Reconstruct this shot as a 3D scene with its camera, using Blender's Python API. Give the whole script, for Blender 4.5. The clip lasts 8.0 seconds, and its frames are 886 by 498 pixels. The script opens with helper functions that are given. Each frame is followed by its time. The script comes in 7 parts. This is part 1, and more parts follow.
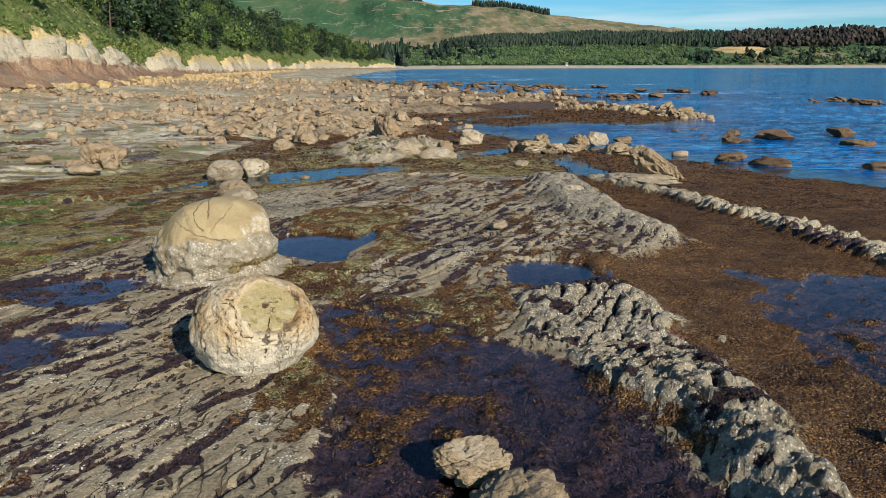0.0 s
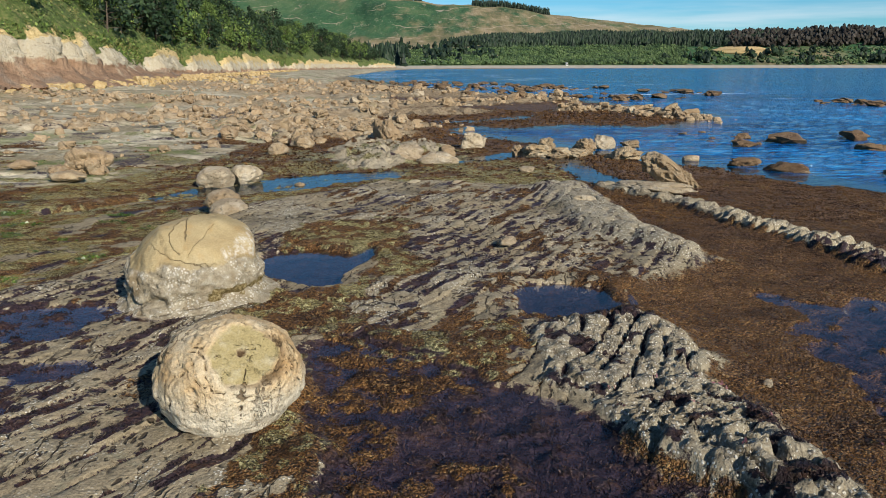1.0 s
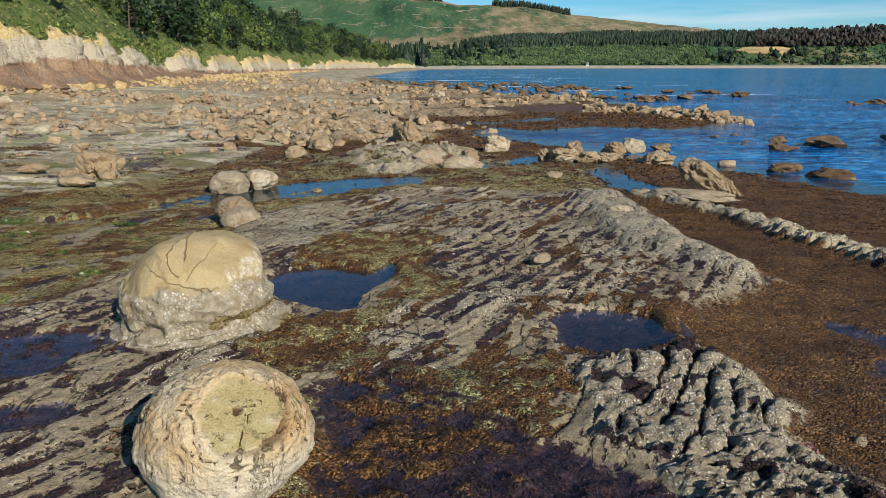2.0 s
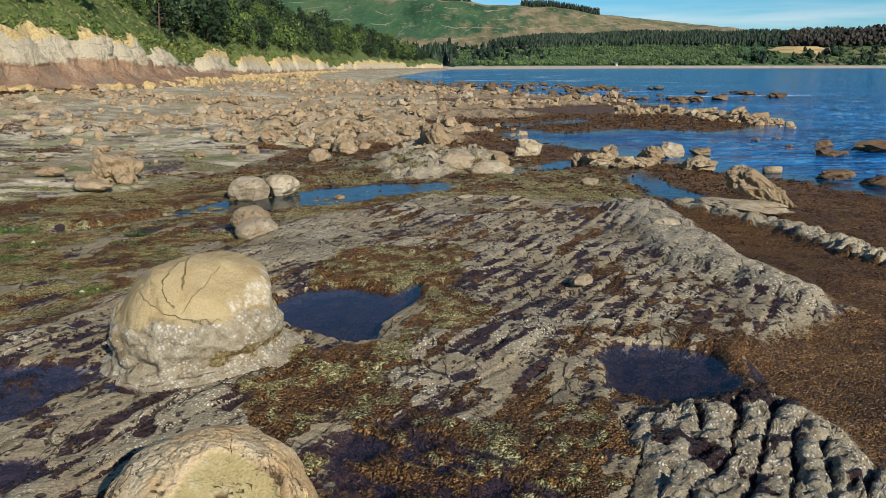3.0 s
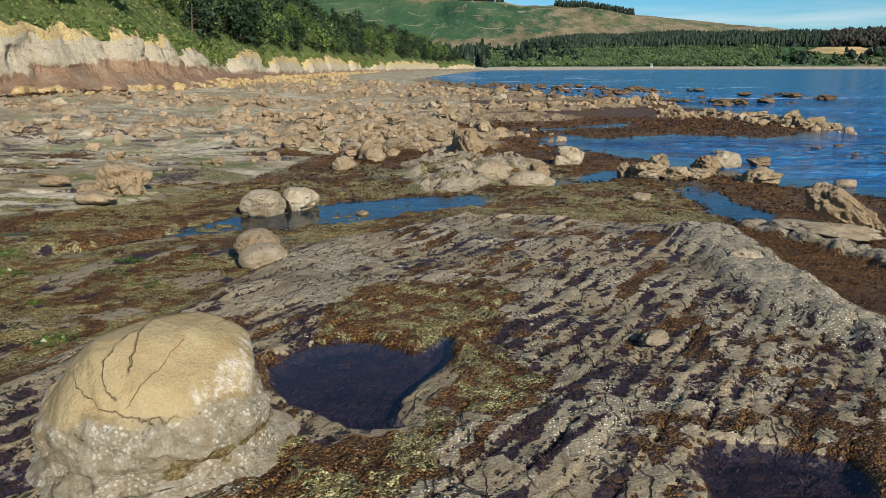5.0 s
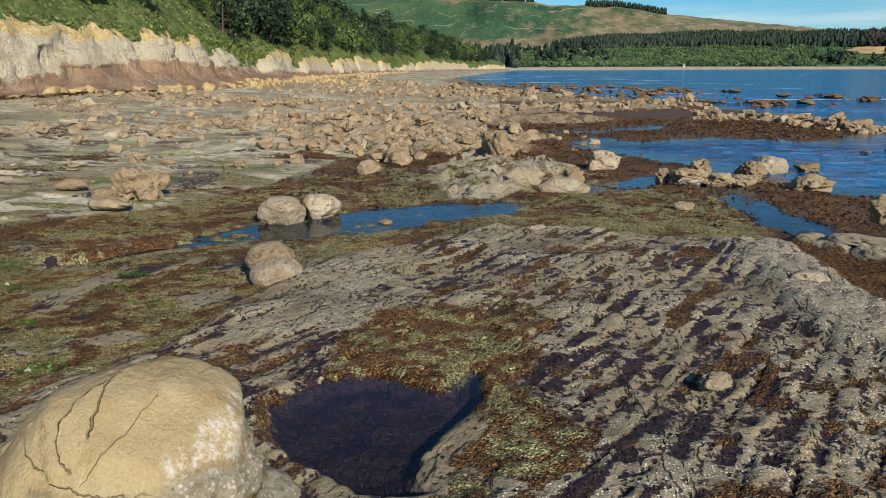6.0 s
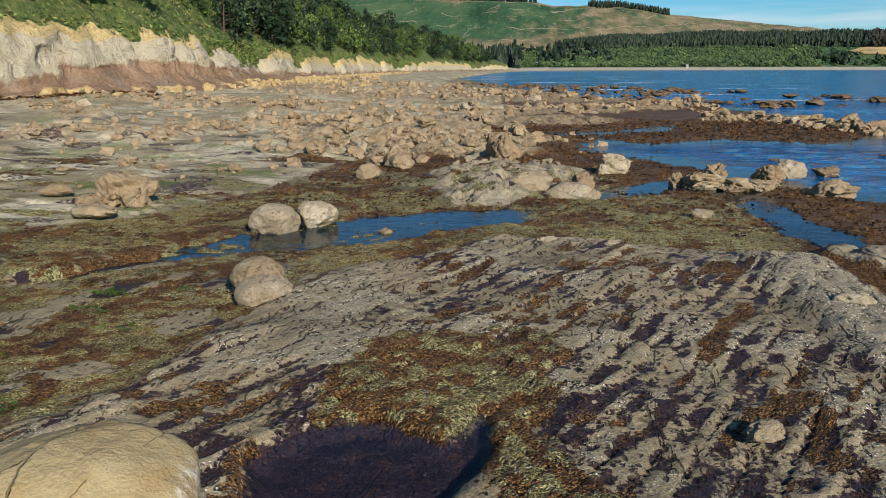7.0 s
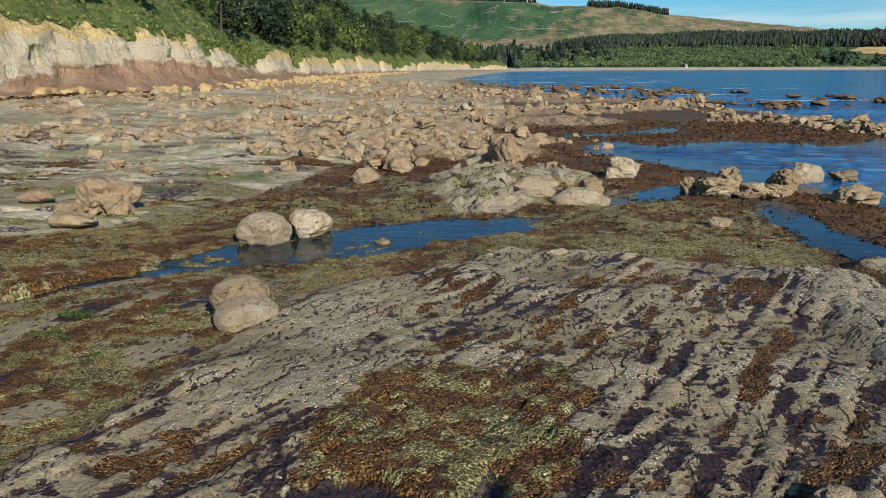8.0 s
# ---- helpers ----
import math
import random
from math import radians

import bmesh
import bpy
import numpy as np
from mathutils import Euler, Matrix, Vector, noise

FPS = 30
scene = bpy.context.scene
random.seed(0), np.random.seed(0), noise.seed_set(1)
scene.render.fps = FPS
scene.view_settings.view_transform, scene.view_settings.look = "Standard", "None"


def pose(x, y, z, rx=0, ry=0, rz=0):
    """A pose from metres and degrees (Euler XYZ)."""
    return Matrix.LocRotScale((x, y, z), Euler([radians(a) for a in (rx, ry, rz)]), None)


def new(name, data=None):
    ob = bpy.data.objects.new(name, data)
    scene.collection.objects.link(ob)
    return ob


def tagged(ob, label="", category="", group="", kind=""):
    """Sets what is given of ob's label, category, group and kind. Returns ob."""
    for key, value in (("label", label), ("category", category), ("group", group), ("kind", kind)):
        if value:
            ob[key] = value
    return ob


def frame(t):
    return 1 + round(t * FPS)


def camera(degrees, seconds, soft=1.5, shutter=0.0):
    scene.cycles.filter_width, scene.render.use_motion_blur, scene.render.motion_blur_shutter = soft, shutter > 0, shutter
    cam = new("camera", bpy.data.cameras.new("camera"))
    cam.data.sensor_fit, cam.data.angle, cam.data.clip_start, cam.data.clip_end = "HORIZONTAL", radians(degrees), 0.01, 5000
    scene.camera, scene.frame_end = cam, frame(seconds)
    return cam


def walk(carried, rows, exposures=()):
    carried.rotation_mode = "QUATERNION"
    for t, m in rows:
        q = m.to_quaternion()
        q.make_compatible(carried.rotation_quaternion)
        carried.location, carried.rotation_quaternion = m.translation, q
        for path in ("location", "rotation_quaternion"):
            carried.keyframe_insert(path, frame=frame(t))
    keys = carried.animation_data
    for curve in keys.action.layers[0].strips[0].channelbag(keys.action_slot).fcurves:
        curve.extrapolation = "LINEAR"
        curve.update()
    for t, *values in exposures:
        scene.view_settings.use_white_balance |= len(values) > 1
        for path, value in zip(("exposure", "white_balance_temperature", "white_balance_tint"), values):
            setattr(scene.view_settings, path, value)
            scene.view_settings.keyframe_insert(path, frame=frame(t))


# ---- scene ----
cam = camera(62.9, 8.0, soft=0.65)
METRES, EYE, TILT, LEAN, TURN = 8.67, 3.0, -0.88, 0.0, 0.0
ROWS = [
    (0.0, 0.0, 0.0, 0.0, -0.01, -13.32, 0.05),
    (0.5, -0.0013, 0.0677, 0.0034, -0.08, -13.36, 0.05),
    (1.0, -0.0073, 0.1313, 0.0081, -0.03, -13.34, 0.03),
    (2.5, -0.0292, 0.3239, 0.0107, 2.76, -13.3, 0.01),
    (3.0, -0.0338, 0.3878, 0.0129, 3.62, -13.3, -0.01),
    (3.5, -0.0408, 0.4518, 0.0151, 3.58, -13.3, -0.01),
    (4.0, -0.0471, 0.5118, 0.017, 3.58, -13.29, -0.02),
    (4.5, -0.0532, 0.5712, 0.0166, 4.22, -13.25, -0.03),
    (5.0, -0.0595, 0.6315, 0.0191, 6.1, -13.24, -0.05),
    (6.5, -0.0818, 0.8141, 0.022, 8.59, -13.21, -0.07),
    (7.0, -0.0925, 0.8728, 0.0205, 8.56, -13.19, -0.06),
    (7.5, -0.1039, 0.9318, 0.0203, 8.53, -13.18, -0.06),
    (8.0, -0.115, 0.992, 0.0199, 8.5, -13.18, -0.04),
]
walk(cam, [(t, pose(0, 0, EYE, TILT, LEAN, TURN) @ pose(METRES * x, METRES * y, METRES * z, 90 + pitch, roll, yaw)) for t, x, y, z, yaw, pitch, roll in ROWS], exposures=[(0.0, 0.38), (2.5, 0.31), (8.0, 0.26)])

# ---- world, sun ----
SUN_WAY = Vector((-0.568, 0.868, -0.541)).normalized()
SUN_ELEV = math.asin(-SUN_WAY.z)
SUN_AZ = math.atan2(-SUN_WAY.x, -SUN_WAY.y)


def make_world():
    w = bpy.data.worlds.new("sky")
    scene.world = w
    w.use_nodes = True
    nt = w.node_tree
    nt.nodes.clear()
    out = nt.nodes.new("ShaderNodeOutputWorld")
    bg = nt.nodes.new("ShaderNodeBackground")
    sky = nt.nodes.new("ShaderNodeTexSky")
    sky.sky_type = "NISHITA"
    sky.sun_disc = False
    sky.sun_elevation, sky.sun_rotation = SUN_ELEV, SUN_AZ
    sky.air_density, sky.dust_density, sky.ozone_density = 1.0, 0.15, 3.0
    # thin high cloud streaks
    tc = nt.nodes.new("ShaderNodeTexCoord")
    mp = nt.nodes.new("ShaderNodeMapping")
    mp.inputs["Scale"].default_value = (1.3, 1.3, 16.0)
    mp.inputs["Rotation"].default_value = (0.0, 0.06, 0.3)
    no = nt.nodes.new("ShaderNodeTexNoise")
    no.inputs["Scale"].default_value = 1.9
    no.inputs["Detail"].default_value = 5.0
    no.inputs["Roughness"].default_value = 0.55
    rp = nt.nodes.new("ShaderNodeValToRGB")
    rp.color_ramp.elements[0].position, rp.color_ramp.elements[1].position = 0.45, 0.72
    rp.color_ramp.elements[0].color, rp.color_ramp.elements[1].color = (0, 0, 0, 1), (0.75, 0.75, 0.75, 1)
    tint = nt.nodes.new("ShaderNodeMix")
    tint.data_type, tint.blend_type = "RGBA", "MULTIPLY"
    tint.inputs[0].default_value = 1.0
    tint.inputs[7].default_value = (0.50, 0.93, 1.28, 1)
    mx = nt.nodes.new("ShaderNodeMix")
    mx.data_type = "RGBA"
    mx.inputs[7].default_value = (8.5, 9.2, 9.8, 1)
    L = nt.links.new
    sep = nt.nodes.new("ShaderNodeSeparateXYZ")
    L(tc.outputs["Generated"], mp.inputs["Vector"])
    L(mp.outputs[0], no.inputs["Vector"])
    L(no.outputs["Fac"], rp.inputs[0])
    low = nt.nodes.new("ShaderNodeMapRange")
    low.inputs[1].default_value, low.inputs[2].default_value = 0.0, 0.80
    deep = nt.nodes.new("ShaderNodeMix")
    deep.data_type = "RGBA"
    deep.inputs[6].default_value, deep.inputs[7].default_value = (0.43, 0.90, 1.20, 1), (0.55, 0.88, 1.12, 1)
    L(sep.outputs[2], low.inputs[0])
    L(low.outputs[0], deep.inputs[0])
    L(deep.outputs[2], tint.inputs[7])
    L(sky.outputs[0], tint.inputs[6])
    fade = nt.nodes.new("ShaderNodeMapRange")
    fade.inputs[1].default_value, fade.inputs[2].default_value = 0.05, 0.10
    fade.inputs[3].default_value, fade.inputs[4].default_value = 1.0, 0.06
    mul = nt.nodes.new("ShaderNodeMath")
    mul.operation = "MULTIPLY"
    L(tc.outputs["Generated"], sep.inputs[0])
    L(sep.outputs[2], fade.inputs[0])
    L(rp.outputs[0], mul.inputs[0])
    L(fade.outputs[0], mul.inputs[1])
    L(mul.outputs[0], mx.inputs[0])
    L(tint.outputs[2], mx.inputs[6])
    L(mx.outputs[2], bg.inputs["Color"])
    bg.inputs["Strength"].default_value = 0.076
    L(bg.outputs[0], out.inputs[0])


make_world()
sun = new("sun", bpy.data.lights.new("sun", "SUN"))
sun.data.energy, sun.data.angle, sun.data.color = 5.0, radians(0.53), (1.0, 0.935, 0.815)
sun.matrix_world = Matrix.Translation((0, 0, 60)) @ SUN_WAY.to_track_quat("-Z", "Y").to_matrix().to_4x4()

# ---- numbers ----
RNG = np.random.default_rng(7)
_A = np.linspace(0, 2 * np.pi, 1024, endpoint=False)
_C, _S = np.cos(_A), np.sin(_A)


def _hash(xi, yi, zi, seed):
    h = xi * 374761393 + yi * 668265263 + zi * 2147483647 + seed * 974634777
    h = (h ^ (h >> 13)) * 1274126177
    h = h & 0xFFFFFFFF
    return (h ^ (h >> 15)) & 0xFFFFFFFF


def pn(x, y, seed=0):
    """Gradient noise in the plane, about -1 to 1."""
    x, y = np.asarray(x, float), np.asarray(y, float)
    xi, yi = np.floor(x).astype(np.int64), np.floor(y).astype(np.int64)
    fx, fy = x - xi, y - yi
    u, v = fx * fx * fx * (fx * (fx * 6 - 15) + 10), fy * fy * fy * (fy * (fy * 6 - 15) + 10)

    def dot(a, b):
        k = _hash(xi + a, yi + b, 0, seed) & 1023
        return _C[k] * (fx - a) + _S[k] * (fy - b)

    lo = dot(0, 0) * (1 - u) + dot(1, 0) * u
    hi = dot(0, 1) * (1 - u) + dot(1, 1) * u
    return 1.5 * (lo * (1 - v) + hi * v)


def fbm(x, y, octaves=4, seed=0, gain=0.5):
    s, a, f = 0.0, 1.0, 1.0
    for i in range(octaves):
        s = s + a * pn(x * f + 17.3 * i, y * f - 9.1 * i, seed + i)
        a, f = a * gain, f * 2.03
    return s


def vn3(p, seed=0):
    """Value noise in space, -1 to 1; p is n x 3."""
    i = np.floor(p).astype(np.int64)
    f = p - i
    f = f * f * (3 - 2 * f)
    s = 0.0
    for a in (0, 1):
        for b in (0, 1):
            for c in (0, 1):
                w = (f[:, 0] if a else 1 - f[:, 0]) * (f[:, 1] if b else 1 - f[:, 1]) * (f[:, 2] if c else 1 - f[:, 2])
                s = s + w * ((_hash(i[:, 0] + a, i[:, 1] + b, i[:, 2] + c, seed) & 4095) / 2047.5 - 1)
    return s


def fbm3(p, octaves=4, seed=0, gain=0.5):
    s, a, f = 0.0, 1.0, 1.0
    for k in range(octaves):
        s = s + a * vn3(p * f + 11.7 * k, seed + k)
        a, f = a * gain, f * 2.07
    return s


def sstep(a, b, x):
    t = np.clip((x - a) / (b - a), 0, 1)
    return t * t * (3 - 2 * t)


def lerp(a, b, t):
    return a + (b - a) * t


def inside(x, y, poly, reach=2.5):
    """Signed distance to a polygon's edge in the plan, positive inside, cut off at -reach."""
    out = np.full(x.shape, -float(reach))
    p = np.array(poly, float)
    sel = (x > p[:, 0].min() - reach) & (x < p[:, 0].max() + reach) & (y > p[:, 1].min() - reach) & (y < p[:, 1].max() + reach)
    if not sel.any():
        return out
    X, Y = x[sel], y[sel]
    best, odd = np.full(X.shape, 1e18), np.zeros(X.shape, bool)
    for (ax, ay), (bx, by) in zip(p, np.roll(p, -1, 0)):
        ex, ey = bx - ax, by - ay
        t = np.clip(((X - ax) * ex + (Y - ay) * ey) / (ex * ex + ey * ey), 0, 1)
        best = np.minimum(best, (X - ax - t * ex) ** 2 + (Y - ay - t * ey) ** 2)
        if ay != by:
            odd ^= ((ay > Y) != (by > Y)) & (X < (bx - ax) * (Y - ay) / (by - ay) + ax)
    d = np.sqrt(best)
    out[sel] = np.where(odd, d, -np.minimum(d, reach))
    return out


def along(x, y, line):
    """Distance from a line of points in the plan, and the length run along it."""
    best, run, length = np.full(x.shape, 1e9), np.zeros(x.shape), 0.0
    for (ax, ay), (bx, by) in zip(line[:-1], line[1:]):
        ex, ey = bx - ax, by - ay
        n = math.hypot(ex, ey)
        t = np.clip(((x - ax) * ex + (y - ay) * ey) / (n * n), 0, 1)
        d = np.hypot(x - ax - t * ex, y - ay - t * ey)
        run = np.where(d < best, length + t * n, run)
        best = np.minimum(best, d)
        length += n
    return best, run


# ---- plan of the shore platform ----
SEA_Z = -0.42
STRIKE = radians(27)          # the beds run this far right of straight ahead
PLATFORM = [(3.0, 1), (3.1, 7.3), (2.9, 8), (3.0, 9.4), (2.5, 10.3), (3.0, 11.5), (4.5, 12.9), (4.2, 14.8), (4.0, 17.1), (4.0, 20), (2.5, 20.6),
            (0.2, 21.2), (-1.5, 21.5), (-3.3, 19.5), (-4.5, 18.0), (-5.0, 15), (-5.3, 13.5), (-6.5, 11), (-7.5, 7), (-7.5, 1)]
POOL_MAIN = [(-1.75, 9.3), (-0.5, 9.1), (0.3, 8.1), (0.9, 7.7), (1.5, 7.0), (1.75, 5.9), (2.1, 5.2), (2.2, 2.5), (-1.0, 2.5), (-1.1, 4.7), (-1.0, 6.4), (-1.2, 7.6)]
POOL_MID = [(-3.3, 12.8), (-2.76, 13.3), (-2.27, 13.5), (-1.75, 13.2), (-1.52, 13.5), (-1.42, 13.85), (-1.25, 13.6), (-1.3, 13.2), (-1.41, 12.6), (-1.48, 11.9), (-1.5, 11.35), (-2.1, 11.3), (-2.72, 11.7)]
POOL_ROUND = [(0.86, 10.87), (1.15, 11.3), (1.76, 11.5), (2.26, 11.2), (2.37, 10.66), (2.12, 10.16), (1.55, 9.84), (1.2, 9.95), (0.88, 10.22)]
POOL_EAST = [(4.75, 11.2), (5.4, 10.9), (7.6, 11.0), (7.6, 8.6), (6.2, 7.4), (4.7, 7.0), (4.2, 7.5), (4.4, 9.2)]
POOL_WEST = [(-6.4, 9.7), (-5.9, 10.2), (-5.25, 10.35), (-4.75, 10.55), (-4.2, 10.0), (-4.45, 9.25), (-4.9, 8.95), (-5.6, 9.1)]
POOL_SEAM = [(-4.75, 8.15), (-4.5, 8.6), (-4.05, 8.5), (-3.7, 8.3), (-4.0, 7.95), (-4.45, 7.85)]
POOL_SOUTHWEST = [(-6.2, 8.0), (-5.1, 8.0), (-4.4, 7.8), (-4.1, 7.1), (-4.6, 6.8), (-6.2, 6.6)]
CHANNEL_WEST = [(-9.2, 17.6), (-8.6, 18.9), (-7.8, 20.1), (-7.05, 22.2), (-5.3, 23.6), (-3.7, 24.7), (-1.5, 25.4), (-1.5, 24.4), (-3.4, 23.0), (-4.5, 21.7),
                (-6.5, 20.5), (-7.4, 19.7)]
CHANNEL_EAST = [(0.4, 27.5), (1.5, 28.3), (3.0, 29.6), (3.9, 29.0), (4.3, 27.2), (4.4, 23.9), (4.9, 22.0), (5.4, 23.1), (4.9, 26.2), (4.9, 29.5), (4.2, 31.5),
                (2.5, 30.8), (1, 29)]
LAGOON = [(-1.8, 47.0), (0.5, 48.2), (2.8, 49.9), (6.4, 54.2), (5.2, 49.8), (2.8, 48.4), (0.5, 46.6)]
SEA = [(60, -300), (24, 5), (17, 16), (12.9, 20.9), (11.6, 22.2), (10.5, 24.5), (9.1, 26.8), (7.3, 29.5), (5.5, 31.2), (4.0, 35.4), (0.7, 39.4), (0.5, 42.2),
       (1.8, 44.7), (3.4, 42.3), (7.7, 45.5), (12.1, 43.5), (13.5, 45), (18, 52), (19, 58), (16.2, 66), (12, 81), (5, 95), (-12, 150), (-33, 250), (-40, 500),
       (-30, 690), (120, 860), (500, 1000), (1200, 1080), (2600, 1100), (3600, 900), (3600, -300)]
FLATS = [(-13, 20.5), (-10.4, 23.4), (-8.9, 28), (-8.3, 33.8), (-6, 42), (-4, 62), (-8, 100), (-30, 200), (-33, 260), (-40, 500), (-32, 690), (-110, 720), (-90, 10), (-20, 12), (-16, 17)]
PALE_SLAB = [(-5.0, 31.7), (-3.9, 37), (-1.3, 35.2), (0.6, 32.5), (-0.4, 29.5), (-1.8, 25.7), (-3.3, 25.5), (-4.2, 28)]
WEED_SOUTH = [(-2.55, 10.9), (-1.55, 11.2), (-1.4, 10.5), (-1.45, 9.95), (-1.1, 9.35), (-0.5, 9.15), (0.4, 9.4), (0.9, 9.95), (0.85, 9.2), (1.05, 8.9), (0.4, 8.0), (-0.6, 9.0),
              (-1.7, 9.3), (-1.5, 8.2), (-1.3, 6.0), (-1.6, 6.0), (-1.9, 8.0), (-2.3, 9.2), (-2.4, 10.0)]
WEED_NORTH = [(-3.2, 12.9), (-2.5, 13.5), (-1.8, 14.5), (-1.4, 15.6), (-0.7, 16.0), (-0.7, 13.6), (-1.1, 13.0), (-1.3, 12.2), (-1.5, 11.3), (-1.4, 12.5), (-2.4, 13.4)]
SLAB_WEST = [(-4.8, 13.8), (-4.6, 15.3), (-4.3, 17.8), (-3.2, 18.8), (-2.6, 15.9), (-2.75, 14.6), (-3.6, 14.0)]
WEED_MID = [(-3.0, 13.35), (-3.0, 14.2), (-2.6, 15.3), (-2.0, 15.8), (-0.8, 15.9), (-0.6, 13.7), (-0.72, 12.95), (-0.5, 12.5), (-0.2, 12.3), (-0.3, 11.9), (-1.0, 11.5), (-1.2, 10.6),
            (-1.6, 10.4), (-1.45, 11.4), (-1.33, 12.6), (-1.7, 13.2), (-2.6, 13.5)]
RIDGE_EAST = [(0.9, 9.3), (1.6, 9.75), (2.45, 10.15), (3.0, 9.4), (2.8, 7.8), (3.05, 7.05), (3.0, 6.0), (2.97, 5.2), (2.85, 4.4), (2.5, 2.5), (1.9, 2.5), (2.2, 4.6),
              (2.1, 5.5), (1.75, 6.25), (1.45, 6.9), (1.2, 7.4), (0.9, 7.9)]
RIDGE_ROUND = [(2.1, 19.8), (3.0, 20.3), (3.9, 19.5), (4.0, 17.1), (4.2, 14.8), (4.6, 13.4), (4.2, 12.5), (3.3, 13.2), (2.4, 15.4), (2.3, 17.2)]
RIDGE_FAR = [(4.6, 21.7), (5.3, 20.6), (6.2, 18.9), (6.6, 16.1), (7.05, 14.3), (7.4, 12.9), (7.8, 11.2)]
POOL_FOOT = [(-3.95, 9.75), (-3.85, 10.0), (-3.05, 10.2), (-2.98, 10.05), (-3.5, 9.68)]
POOLS = [("POOL_MAIN", POOL_MAIN, -0.090, 0.012), ("POOL_MID", POOL_MID, -0.10, 0.12), ("POOL_ROUND", POOL_ROUND, -0.09, 0.12), ("POOL_EAST", POOL_EAST, -0.235, 0.05),
         ("POOL_WEST", POOL_WEST, -0.075, 0.025), ("POOL_SOUTHWEST", POOL_SOUTHWEST, -0.07, 0.025), ("POOL_SEAM", POOL_SEAM, -0.065, 0.025), ("POOL_FOOT", POOL_FOOT, -0.05, 0.04)]


FIELD = [  # lines of boulders in the plan: line, half width, count, smallest and largest size
    ([(-9.8, 37.0), (-6.5, 38.0), (-3.0, 38.0)], 1.6, 26, 0.6, 1.35),
    ([(-11.5, 42.5), (-7, 43.5), (-3.0, 43.0)], 2.2, 28, 0.6, 1.4),
    ([(-21.5, 41.8), (-19.9, 47), (-16.4, 52), (-10.8, 55.6)], 1.3, 32, 0.6, 1.5),
    ([(-26.5, 38.5), (-25.6, 42.8)], 1.5, 7, 0.7, 1.4),
    ([(-38.4, 57), (-34, 54.5), (-30, 50)], 1.5, 8, 0.8, 2.0),
    ([(-8.7, 65), (-5, 62), (-1.9, 66), (4.5, 70), (10.5, 76)], 2.4, 40, 0.8, 1.7),
    ([(-12, 52), (-5, 54), (0, 57)], 3.5, 16, 0.6, 1.3),
    ([(9.5, 58.5), (12.2, 60.0), (14.2, 56), (16, 52.5), (17.2, 48.5)], 0.8, 40, 0.6, 1.3),
    ([(-42, 157), (-16, 121), (-6.4, 99), (0.3, 88)], 6.0, 30, 1.0, 2.2),
    ([(-19, 69), (-26.7, 68), (-36, 72), (-38, 67)], 4.0, 18, 0.8, 1.8),
    ([(-14, 88), (-24, 100), (-36, 112)], 7.0, 14, 1.0, 2.0),
]


def edge_of(x, y):
    return sstep(0.0, 0.22, inside(x, y, RIDGE_EAST))


